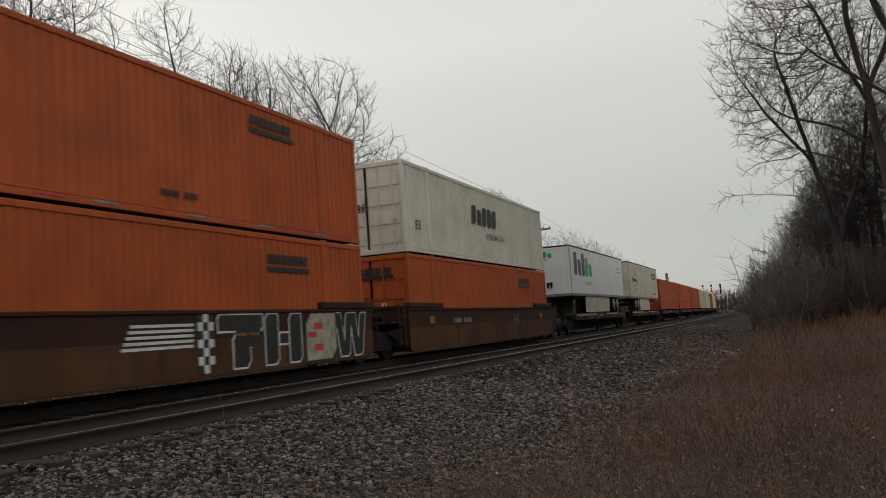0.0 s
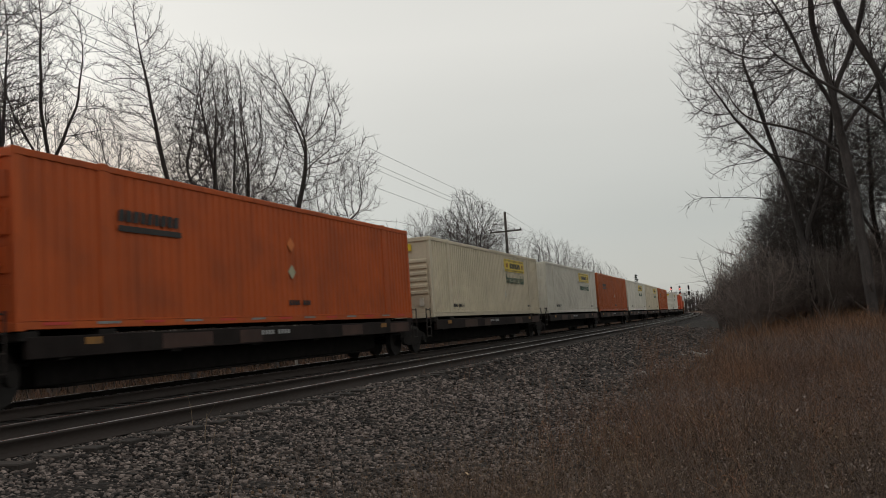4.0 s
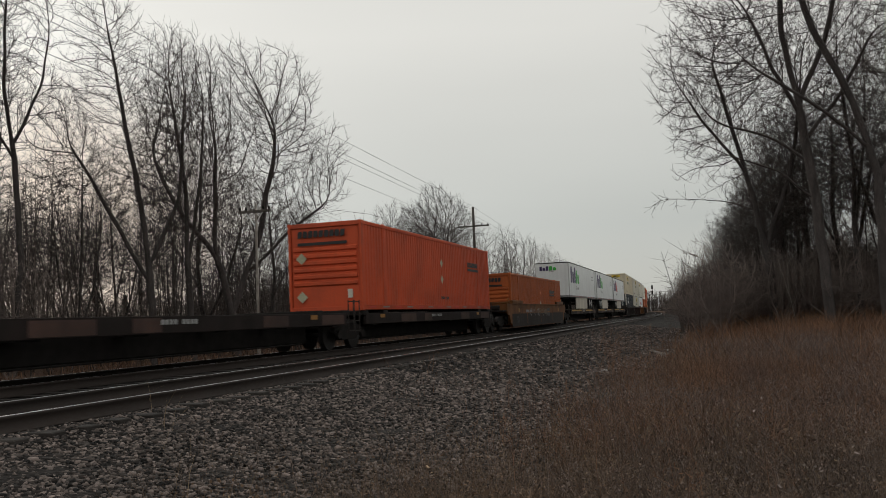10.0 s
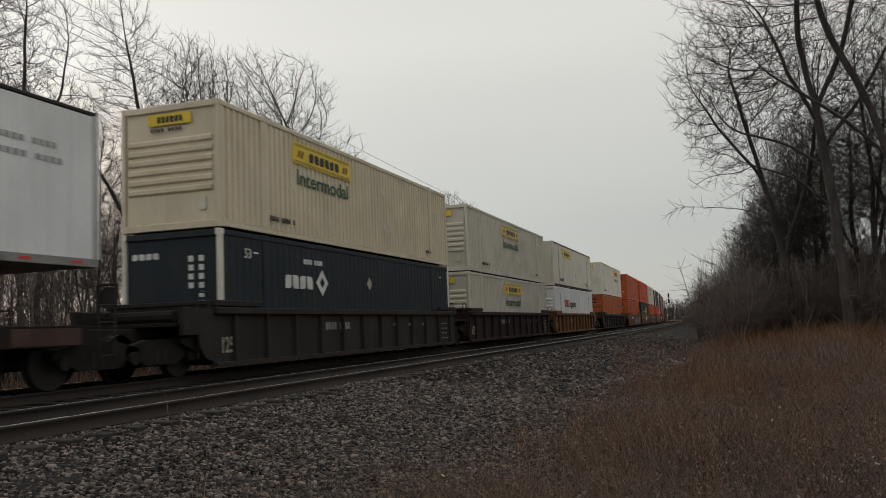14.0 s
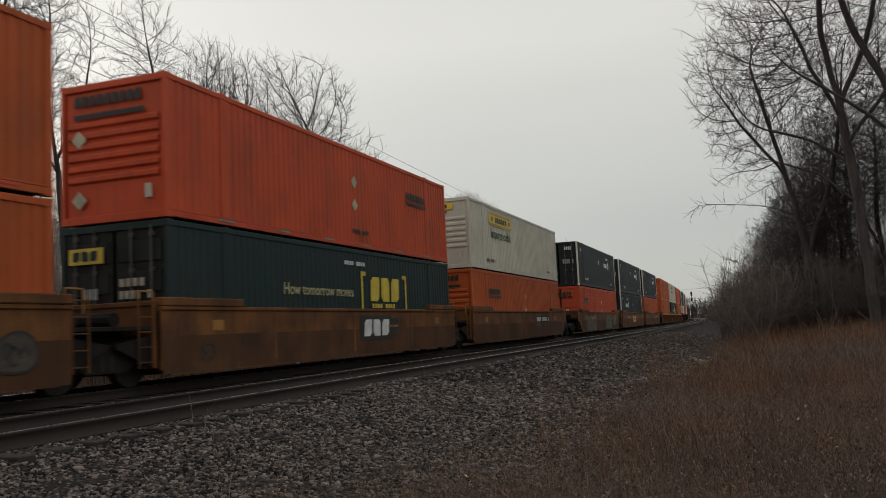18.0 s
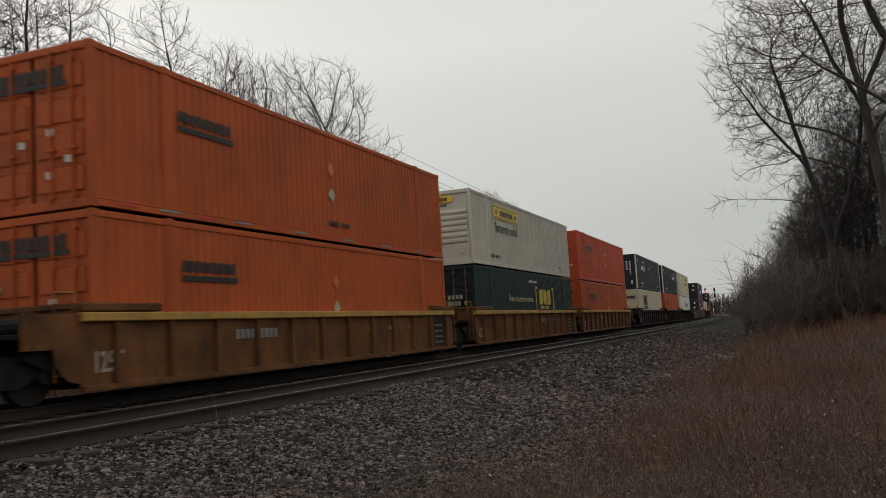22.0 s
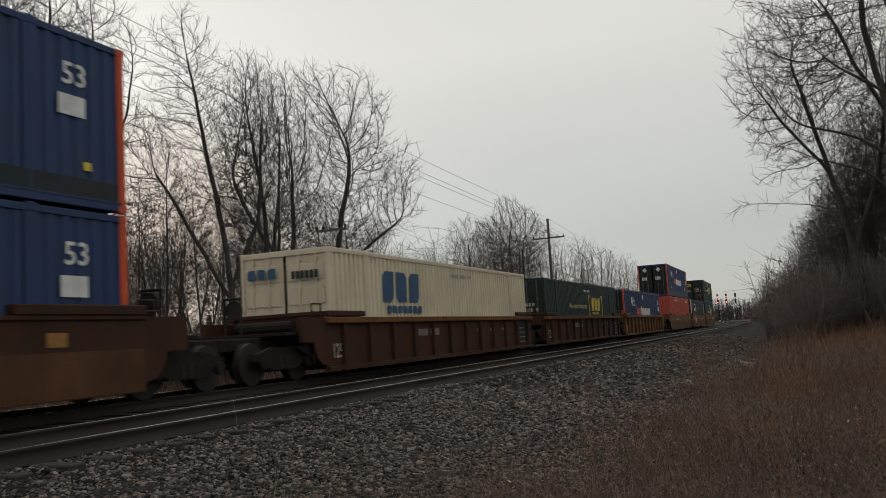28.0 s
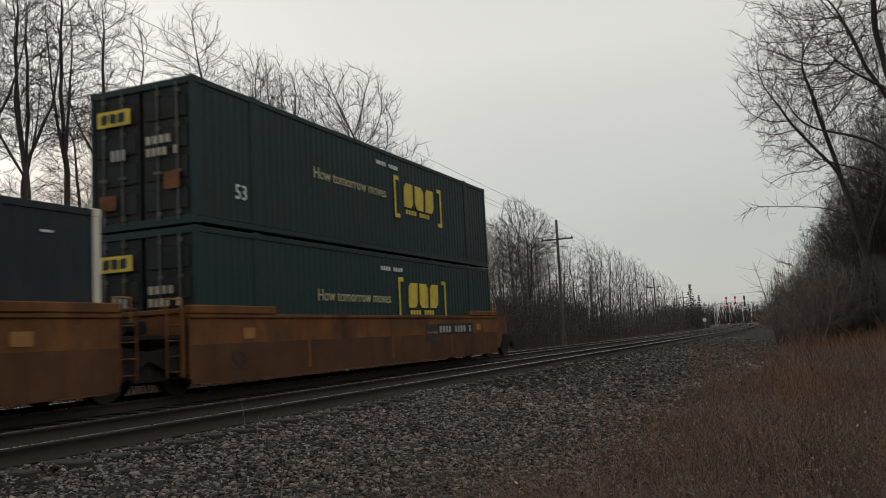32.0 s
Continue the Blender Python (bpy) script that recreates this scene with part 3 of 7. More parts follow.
# ---- dry grass and weeds ----
def weeds(name, n, region, height, width, m, label, seed, seeds=0.0, density=None):
    """Bent tapering stems, each of two joined blades, and seed heads on some."""
    rng = np.random.default_rng(seed)
    tuft = max(1, n // 14)
    cx, cy = region(rng, tuft)
    own = rng.integers(0, tuft, n)
    far = np.hypot(cx, cy)[own]
    loose = rng.normal(0, 1, (n, 2)) * (.05 + .011 * far)[:, None]
    x, y = cx[own] + loose[:, 0], cy[own] + loose[:, 1]
    tall = rng.uniform(.55, 1.35, tuft)[own]
    keep = y > 1.8
    if density is not None:
        keep &= rng.random(len(x)) < density(x, y)
    x, y, own, tall = x[keep], y[keep], own[keep], tall[keep]
    n = len(x)
    h = height * tall * rng.uniform(.5, 1.2, n) * (0.85 + 0.25 * np.sin(x * 1.1 + 2) * np.sin(y * .8))
    a = rng.uniform(0, 2 * np.pi, n)
    lean = h * rng.uniform(.05, .9, n) * (1 + .6 * np.sin(x * 2.7 + y * 1.9) * np.sin(y * 3.1 - x))
    d = np.stack([np.cos(a), np.sin(a)], -1)
    fa = rng.uniform(0, np.pi, n)
    side = np.stack([np.cos(fa), np.sin(fa)], -1)
    base = np.stack([x + bend(y), y, lie(x, y) - .03], -1)
    w = width * rng.uniform(.6, 1.5, n)
    v = np.zeros((n, 6, 3))
    for k, (t, ww) in enumerate(((0, 1.0), (.55, .8), (1.0, .35))):
        c = base.copy()
        c[:, :2] += d * (lean * t ** 2)[:, None]
        c[:, 2] += h * t * (1 - .12 * t)
        off = side * (w * ww / 2)[:, None]
        v[:, 2 * k], v[:, 2 * k + 1] = c, c
        v[:, 2 * k, :2] -= off
        v[:, 2 * k + 1, :2] += off
    q = np.array([[0, 1, 3, 2], [2, 3, 5, 4]])
    verts, faces = [v.reshape(-1, 3)], [(q[None] + (np.arange(n) * 6)[:, None, None]).reshape(-1, 4)]
    if seeds:
        pick = np.where(rng.random(n) < seeds)[0]
        tip = v[pick, 4:6].mean(1)
        reps = 5
        c = np.repeat(tip, reps, 0) + rng.normal(0, 1, (len(pick) * reps, 3)) * np.array([.035, .035, .07])
        s = rng.uniform(.002, .0055, len(c)) * (1 + width * 60)
        u = rng.normal(size=(len(c), 3)) * s[:, None]
        t = rng.normal(size=(len(c), 3)) * s[:, None]
        sv = np.stack([c - u, c + t, c + u, c - t], 1)
        b0 = n * 6
        verts.append(sv.reshape(-1, 3))
        faces.append(b0 + np.arange(len(c) * 4).reshape(-1, 4))
    return tagged(put(name, mesh_of(name, np.concatenate(verts), np.concatenate(faces), m)), label, "dry grass", kind="stuff")


def fan(r0, r1, az0, az1, power=1.0):
    """Places in a fan in front of the viewer, evenly over the ground."""
    def pick(rng, n):
        r = r0 + (r1 - r0) * rng.random(n) ** power
        a = np.radians(rng.uniform(az0, az1, n))
        y = r * np.cos(a)
        return -r * np.sin(a) - bend(y), y
    return pick


def turf_edge(x, y):
    """None on the ballast, thin at its border, thick beyond."""
    e = -3.45 + 0.045 * (y - 7) + 0.4 * np.sin(y * .9) + 0.3 * np.sin(y * 2.3 + 1)
    patch = .72 + .28 * np.sin(x * 2.1 + 1.3 * np.sin(y * .7)) * np.sin(y * 1.7 + x)
    return np.clip((x - e) / 2.4, 0, 1) ** 1.7 * patch + 0.012


weeds("dry_grass", 64000, fan(2.6, 9, -14, 38, .8), .55, .0030, M["grass_brown"], "thin brown dry grass and weed stems beside the ballast", 21, .4, turf_edge)
weeds("dry_grass", 54000, fan(8, 22, -12, 22, .75), .56, .0050, M["grass_red"], "thick reddish dry grass below the tree line", 22, .35, turf_edge)
weeds("dry_grass", 24000, fan(20, 40, -13, 10, .8), .60, .011, M["grass_red"], "rusty red dry grass in front of the woods", 23, .2, turf_edge)
weeds("dry_grass", 20000, fan(30, 62, -14, 8, .8), .95, .014, M["grass_rust"], "rusty orange dry grass along the foot of the woods", 29, .2, turf_edge)
weeds("tan_grass", 12000, fan(3, 12, -14, 38, .8), .42, .0045, M["grass_tan"], "pale tan dead grass blades among the red weeds", 24, .1, turf_edge)
weeds("tan_grass", 9000, fan(12, 60, -10, 9, .8), .5, .010, M["grass_tan"], "pale tan dead grass along the ballast edge", 25, .1, lambda x, y: turf_edge(x, y) * np.exp(-np.clip(x + 1.2, 0, 9) / 1.6))
weeds("tan_grass", 9000, fan(4.4, 7.5, -14, -3, .8), .20, .005, M["grass_tan"], "short flattened tan grass in a bare patch", 30, 0, turf_edge)
weeds("grey_weeds", 34000, fan(2.8, 16, -14, 30, .8), .64, .0033, M["grass_grey"], "grey-brown brittle weed stems among the grass", 27, .6, lambda x, y: turf_edge(x, y) * np.clip(.55 + .2 * x, .25, 1))
weeds("grey_weeds", 20000, fan(12, 34, -13, 8, .8), .62, .008, M["grass_grey"], "grey-brown brittle weeds in front of the woods", 28, .2, lambda x, y: turf_edge(x, y) * (np.sin(x * .7 + y * .25) > -.3))
weeds("far_verge_grass", 16000, lambda rng, n: (rng.uniform(-27, -15.2, n), 12 + 190 * rng.random(n) ** 1.3), .6, .02, M["grass_red"], "brown dead grass on the verge across the tracks", 26)


def stalk(x, y, h, seed):
    """One tall branching dead weed."""
    rng = random.Random(seed)
    bm = bmesh.new()
    p = Vector((0, 0, -.05))
    tilt = Vector((rng.uniform(-.2, .2), rng.uniform(-.2, .2), 1)).normalized()
    for k in range(5):
        q = p + tilt * h / 5 + Vector((rng.uniform(-.02, .02), rng.uniform(-.02, .02), 0))
        rod(bm, p, q, .0026 * (1 - k * .14), 4)
        if k > 1:
            for _ in range(4):
                b = q + Vector((rng.uniform(-.07, .07), rng.uniform(-.07, .07), rng.uniform(.03, .13))) * h
                rod(bm, q, b, .0012, 3)
                for _ in range(3):
                    rod(bm, b, b + Vector((rng.uniform(-.02, .02), rng.uniform(-.02, .02), rng.uniform(-.01, .03))), .0022, 3)
        p = q
    z = float(lie(np.array(x), np.array(y)))
    tagged(part("weed_stalk", bm, M["grass_red"], None, place=pose(x, y, z)), "tall branching dead weed stalk among dry grass", "weed", "weed stalks")


rs = random.Random(9)
for k in range(26):
    r, a = rs.uniform(3.5, 16), radians(rs.uniform(-10, 16))
    x, y = -r * math.sin(a), r * math.cos(a)
    if x > -1.6:
        stalk(x, y, rs.uniform(.75, 1.15), k)


for k in range(34):          # a dark clump at the edge of the ballast
    stalk(-1.75 + rs.gauss(0, .25), 17.0 + rs.gauss(0, .5), rs.uniform(.8, 1.25), 200 + k)


# ---- trees ----
def grow(seed, trunk, blobs, n, step=.32, kill=.43, reach=3.4, inertia=.55, lift=.20, tip=.0085, taper=2.10, cap=9000):
    """A bare tree that grows from its stems into the room of its crown.
    trunk: stems as rows of places, the first from the ground; blobs: centre and half sizes of the crown's rounded masses.
    Returns the chains of wood as (places, radii), thickest first, and the thin ends as (place, direction)."""
    rng = np.random.default_rng(seed)
    size = np.array([b[3] * b[4] * b[5] for b in blobs])
    pick = rng.choice(len(blobs), n, p=size / size.sum())
    u = rng.normal(size=(n, 3))
    u /= np.linalg.norm(u, axis=1, keepdims=True)
    u *= (rng.random(n) ** (1 / 2.6))[:, None]
    bb = np.array(blobs, float)[pick]
    goal = bb[:, :3] + u * bb[:, 3:6] * (1 + .22 * np.sin(u @ rng.normal(0, 4, 3) + rng.uniform(0, 6)))[:, None]
    goal = goal[goal[:, 2] > .6]
    pos, par, head = [], [], []
    for stem in trunk:
        q = np.array(stem, float)
        last = -1
        if pos:
            last = int(np.argmin(((np.array(pos) - q[0]) ** 2).sum(1)))
        for p0, p1 in zip(q, q[1:]):
            m = max(1, int(np.linalg.norm(p1 - p0) / step))
            for k in range(m):
                p = p0 + (p1 - p0) * (k + (0 if last < 0 else 1)) / m
                p = p + rng.normal(0, .035, 3)
                pos.append(p)
                par.append(last)
                d = p1 - p0
                head.append(d / np.linalg.norm(d))
                last = len(pos) - 1
    P = np.zeros((cap + 400, 3))
    H = np.zeros((cap + 400, 3))
    count = len(pos)
    P[:count], H[:count] = pos, head
    kids = [0] * (cap + 400)
    for i, p in enumerate(par):
        if p >= 0:
            kids[p] += 1
    d2 = ((goal[:, None] - P[None, :count]) ** 2).sum(-1)
    near, dist = d2.argmin(1), np.sqrt(d2.min(1))
    for _ in range(140):
        live = dist > kill
        goal, near, dist = goal[live], near[live], dist[live]
        pull = dist < reach
        if not pull.any():
            if len(goal) and count < cap:
                pull = dist < dist.min() + .6
            else:
                break
        way = goal[pull] - P[near[pull]]
        way /= np.linalg.norm(way, axis=1, keepdims=True)
        acc = np.zeros((count, 3))
        np.add.at(acc, near[pull], way)
        src = np.unique(near[pull])
        first = count
        for i in src:
            if kids[i] >= 3 or count >= cap:
                continue
            d = acc[i] / (np.linalg.norm(acc[i]) + 1e-6) + H[i] * (inertia if kids[i] == 0 else inertia * .35) + rng.normal(0, .16, 3)
            d[2] += lift
            d /= np.linalg.norm(d) + 1e-6
            P[count], H[count] = P[i] + d * step, d
            par.append(int(i))
            kids[i] += 1
            count += 1
        if count == first:
            break
        d2 = ((goal[:, None] - P[None, first:count]) ** 2).sum(-1)
        j, dn = d2.argmin(1), np.sqrt(d2.min(1))
        better = dn < dist
        near, dist = np.where(better, j + first, near), np.where(better, dn, dist)
    par = np.array(par)
    load_ = np.zeros(count)
    child = [[] for _ in range(count)]
    order = list(range(count))
    order.sort(key=lambda i: -i)
    for i in order:
        if load_[i] == 0:
            load_[i] = tip ** taper
        if par[i] >= 0:
            load_[par[i]] += load_[i] * 1.004
            child[par[i]].append(i)
    R = load_ ** (1 / taper)
    main = [max(c, key=lambda k: R[k]) if c else -1 for c in child]
    P = P[:count]
    for _ in range(2):
        Q = P.copy()
        for i in range(count):
            if par[i] >= 0 and main[i] >= 0:
                Q[i] = .5 * P[i] + .25 * (P[par[i]] + P[main[i]])
        P = Q
    R[0] *= 1.35
    chains = []
    for i in range(count):
        if par[i] < 0 or main[par[i]] != i:
            run_, k = ([i] if par[i] < 0 else [par[i], i]), i
            while main[k] >= 0:
                k = main[k]
                run_.append(k)
            r = R[run_].copy()
            if par[i] >= 0:
                r[0] = r[1]
            if len(run_) > 1:
                chains.append((P[run_], r))
    thin = [(P[i], H[i]) for i in range(count) if R[i] < tip * 3.2]
    return chains, thin


def twigs(thin, seed, each, length, r):
    """Short upcurved shoots on the thin ends of a crown."""
    rng = np.random.default_rng(seed)
    p = np.repeat(np.array([t[0] for t in thin]), each, 0)
    d = np.repeat(np.array([t[1] for t in thin]), each, 0)
    n = len(p)
    d = d * .9 + rng.normal(0, .62, (n, 3)) + np.array([0, 0, .22])
    d /= np.linalg.norm(d, axis=1, keepdims=True)
    ln = (length * rng.uniform(.45, 1.3, n))[:, None]
    m = p + d * ln * .5
    e = m + (d + rng.normal(0, .22, (n, 3)) + np.array([0, 0, .25])) * ln * .5
    return [(np.stack([a, b, c]), np.array([r, r * .8, r * .45])) for a, b, c in zip(p, m, e)]


def tubes(stems, sides):
    """Tapered tubes round the stems, as one set of places and faces."""
    vs, fs, base = [], [], 0
    ang = np.arange(sides) * 2 * np.pi / sides
    sizes = {}
    for st in stems:
        sizes.setdefault(len(st[0]), []).append(st)
    for n, group in sorted(sizes.items()):
        pts = np.array([g[0] for g in group])
        rad = np.array([g[1] for g in group])
        t = np.gradient(pts, axis=1)
        t /= np.linalg.norm(t, axis=2, keepdims=True) + 1e-9
        ref = np.where(np.abs(t[:, :1, :1]) < .8, np.array([1.0, 0, 0]), np.array([0, 1.0, 0]))
        a = np.cross(t, ref)
        a /= np.linalg.norm(a, axis=2, keepdims=True) + 1e-9
        b = np.cross(t, a)
        ring = pts[:, :, None] + rad[:, :, None, None] * (a[:, :, None] * np.cos(ang)[None, None, :, None] + b[:, :, None] * np.sin(ang)[None, None, :, None])
        vs.append(ring.reshape(-1, 3))
        i = np.arange(len(group) * n * sides).reshape(len(group), n, sides) + base
        j = np.roll(i, -1, 2)
        fs.append(np.stack([i[:, :-1], j[:, :-1], j[:, 1:], i[:, 1:]], -1).reshape(-1, 4))
        base += len(group) * n * sides
    return np.concatenate(vs), np.concatenate(fs)


def tree_meshes(wood, fine, each=2, length=.52, twig=.0070, **kw):
    """The thick wood and the crown of a tree as two meshes."""
    chains, thin = grow(**kw)
    thick, slim = [], []
    for pts, rad in chains:
        k = int((rad > .035).sum())
        if k > 1:
            thick.append((pts[:k], rad[:k]))
        if len(pts) - max(k - 1, 0) > 1:
            slim.append((pts[max(k - 1, 0):], rad[max(k - 1, 0):]))
    if not thick:
        thick, slim = slim[:3], slim[3:]
    v, f = tubes(thick, 7 if wood == "bark" else 4)
    trunk = mesh_of("trunk", v, f, M[wood], smooth=True)
    v, f = tubes(slim + twigs(thin, kw["seed"], each, length, twig), 3)
    return trunk, mesh_of("crown", v, f, M[fine])


def tree(kind, x, y, scale=1.0, turn=0.0, label="", group="bare trees", name="tree", lean=0.0):
    t = thing(name, label or "bare grey deciduous tree with fine winter twigs", "tree", group)
    z = float(lie(np.array(x - float(bend(y))), np.array(y)))
    t.matrix_basis = pose(x, y, z, 0, lean, turn) @ Matrix.Diagonal((scale, scale, scale, 1))
    put("trunk", KINDS[kind][0], t)
    put("crown", KINDS[kind][1], t)
    return t


KINDS = {
    # a great trunk with long limbs sweeping out over the line
    "cotton_a": tree_meshes("bark", "twig", taper=2.2, kill=.5, each=2, seed=3, n=11000, trunk=(((0, 0, -.4), (-.1, 0, 3), (-.25, 0, 6), (-.7, 0, 10.5), (-1.2, 0, 13.5), (-.9, 0, 17)), ((-.7, 0, 10.0), (.5, .4, 12.5), (1.6, .8, 16)), ((-.3, 0, 5.6), (-1.6, -.3, 7.0), (-3.2, -.5, 7.7)), ((-.4, 0, 7.4), (-1.9, .4, 8.8), (-3.8, .6, 9.5)), ((-.6, 0, 9.4), (-1.6, -.5, 11.6), (-2.6, -.6, 14.4)), ((-.5, 0, 8.4), (1.2, .3, 10.4), (2.6, .4, 13))),
                            blobs=((-3.9, 0, 8.4, 2.4, 2.6, 2.2), (-3.4, 0, 11.6, 3.4, 3.2, 2.8), (-2.6, 0, 15.6, 4.2, 3.8, 3.2), (.8, 0, 19.5, 5.2, 4.6, 4.6), (3.0, .5, 13.5, 3.2, 3.4, 3.8), (1.6, 0, 8.8, 2.4, 2.4, 2.4))),
    "cotton_b": tree_meshes("bark", "twig", taper=2.2, kill=.5, each=2, seed=8, n=10000, trunk=(((0, 0, -.4), (0, 0, 3), (.1, 0, 6.2), (-.6, .1, 9.6), (-2.0, .2, 13), (-2.8, .2, 16.5)), ((.1, 0, 6.0), (1.5, .3, 9), (2.4, .5, 13.5)), ((-.2, 0, 7.6), (-2.2, -.4, 9.6), (-4.2, -.4, 11.2))),
                            blobs=((-4.6, 0, 12.6, 3.2, 3.2, 3.0), (-2.6, 0, 17.5, 4.6, 4.2, 4.0), (2.8, 0, 16.5, 4.2, 4.0, 5.4), (3.6, 0, 10.5, 2.6, 2.8, 2.4))),
    # a lower forked tree with one long level limb
    "leaning": tree_meshes("bark", "twig", taper=2.22, each=3, seed=12, n=8500, trunk=(((0, 0, -.4), (-.1, 0, 2.4), (-.5, 0, 5), (-1.2, 0, 8.4), (-1.8, 0, 11)), ((-.2, 0, 3.2), (.9, .2, 6), (1.5, .3, 9)), ((-.5, 0, 4.8), (-2.0, .2, 5.3), (-4.2, .3, 5.5)), ((-.7, 0, 6.2), (-2.0, -.3, 8.0), (-2.9, -.3, 9.6))),
                           blobs=((-1.4, 0, 9.6, 3.0, 2.8, 3.0), (1.0, 0, 8.6, 2.8, 2.6, 3.8), (-3.8, .3, 5.3, 1.3, .6, .5), (.6, 0, 5.2, 2.0, 1.8, 1.6))),
    "tall": tree_meshes("bark", "twig", each=3, lift=.42, seed=15, n=7000, trunk=(((0, 0, -.4), (-.1, 0, 3), (-.4, 0, 6.5), (-1.1, 0, 10.5), (-1.8, 0, 15.0)), ((-.2, 0, 4.2), (1.2, .3, 7.5), (1.4, .3, 12)), ((-.2, 0, 3.6), (-1.7, 0, 6.6), (-3.3, .1, 9.6))),
                        blobs=((-1.9, 0, 13.6, 1.7, 1.7, 3.2), (-2.9, 0, 9.6, 2.2, 2.2, 2.6), (1.1, 0, 10.6, 1.6, 1.9, 3.6), (-.8, 0, 9.5, 2.6, 2.4, 3.6))),
    "tall_b": tree_meshes("bark", "twig", each=3, lift=.42, seed=17, n=5500, trunk=(((0, 0, -.4), (0, 0, 3.5), (.2, 0, 7.5), (-.2, 0, 12.5)), ((.1, 0, 4.6), (.9, .2, 8.5), (1.2, .2, 12))),
                          blobs=((-.1, 0, 11.0, 1.9, 1.9, 4.4), (.6, 0, 8.2, 2.3, 2.2, 3.4))),
    "broad": tree_meshes("bark", "twig", each=3, lift=.34, inertia=.4, seed=23, n=9500, trunk=(((0, 0, -.4), (-.3, 0, 2.2), (-.9, 0, 5.0), (-.8, 0, 8.6)), ((-.2, 0, 2.0), (1.0, .2, 5.2), (1.8, .3, 9.4)), ((-.6, 0, 4.0), (-2.2, 0, 6.0), (-3.4, .2, 8.6)), ((.5, 0, 3.6), (2.6, -.2, 5.6), (3.9, -.2, 6.6))),
                         blobs=((-.2, 0, 9.8, 3.6, 3.4, 3.8), (2.4, 0, 7.8, 2.4, 2.6, 2.6), (-2.8, 0, 7.6, 1.9, 2.2, 2.8))),
    "broad_b": tree_meshes("bark", "twig", each=3, lift=.34, inertia=.4, seed=29, n=8500, trunk=(((0, 0, -.4), (.2, 0, 2.4), (.5, 0, 5.6), (.2, 0, 9.6)), ((.1, 0, 1.6), (-1.4, .3, 4.6), (-2.4, .3, 8.0)), ((.4, 0, 4.2), (2.0, 0, 7.0))),
                           blobs=((0, 0, 9.4, 3.2, 3.2, 4.0), (-2.1, 0, 7.2, 2.0, 2.2, 2.8), (2.2, 0, 7.6, 1.8, 2.0, 2.6))),
    "slim": tree_meshes("bark", "twig", each=3, lift=.42, seed=31, n=1800, trunk=(((0, 0, -.4), (.5, 0, 4), (.3, 0, 8.0), (-.1, 0, 11), (0, 0, 14.6)), ((.2, 0, 8.6), (1.2, .1, 11), (1.5, .1, 13.4)), ((.3, 0, 8.0), (-1.0, 0, 10.4), (-1.6, 0, 13))),
                        blobs=((0, 0, 13.0, 1.7, 1.6, 2.8), (.2, 0, 10.2, 2.3, 1.9, 1.6))),
    "young": tree_meshes("bark", "twig", taper=2.3, seed=37, n=5000, tip=.006, trunk=(((0, 0, -.4), (0, 0, 2), (.2, 0, 5), (.3, 0, 9)), ((0, 0, .8), (-.8, .2, 3.2), (-1.3, .2, 6.6)), ((0, 0, 1.2), (1.0, 0, 3.6), (1.5, 0, 6.8))),
                         blobs=((.2, 0, 7.4, 1.7, 1.7, 3.2), (-1.2, 0, 5.4, 1.4, 1.5, 2.6), (1.4, 0, 5.4, 1.3, 1.5, 2.6)), kill=.40, lift=.35),
    "mid": tree_meshes("bark", "twig", each=2, length=.8, twig=.010, seed=61, n=2200, tip=.012, step=.5, kill=.74, reach=4, lift=.06, inertia=.4, trunk=(((0, 0, -.4), (.1, 0, 4), (.4, 0, 9.5)), ((.1, 0, 3), (-1.6, .4, 7.6)), ((.1, 0, 3.6), (1.9, -.2, 7.4))),
                       blobs=((.2, 0, 12.4, 3.4, 3.4, 5.2), (-2.2, 0, 9.2, 2.4, 2.6, 3.4), (2.4, 0, 9.0, 2.4, 2.6, 3.4))),
    "mid_b": tree_meshes("bark", "twig", each=2, length=.8, twig=.010, seed=67, n=1700, tip=.012, step=.5, kill=.74, reach=4, lift=.06, inertia=.4, trunk=(((0, 0, -.4), (0, 0, 5), (-.3, 0, 12)), ((0, 0, 5), (1.2, .3, 9.6))),
                         blobs=((-.4, 0, 13.2, 2.8, 2.6, 4.2), (1.4, 0, 10.2, 2.6, 2.4, 3.4), (-1.4, 0, 9.4, 2.0, 2.0, 2.4))),
    "sapling": tree_meshes("birch", "birch", each=1, length=.3, twig=.004, seed=71, n=70, tip=.005, trunk=(((0, 0, -.1), (-.15, 0, 2.2), (-.5, 0, 4.6)), ((-.2, 0, 2.6), (.2, .1, 4.2))), blobs=((-.3, 0, 4.4, .7, .7, 1.2),), kill=.4),
    "shrub": tree_meshes("brush", "brush", each=2, length=.42, twig=.0075, seed=41, n=1300, tip=.008, step=.24, kill=.26, reach=1.6, lift=.3, trunk=(((0, 0, -.1), (.1, 0, .9)), ((0, 0, 0), (-.6, .2, 1.1)), ((0, 0, 0), (.6, -.3, 1.0)), ((0, 0, 0), (-.2, -.6, 1.1)), ((0, 0, 0), (.3, .6, 1.2))),
                         blobs=((0, 0, 2.2, 1.5, 1.5, 1.7), (-.6, .3, 1.4, 1.2, 1.2, 1.0), (.7, -.3, 1.4, 1.2, 1.2, 1.0))),
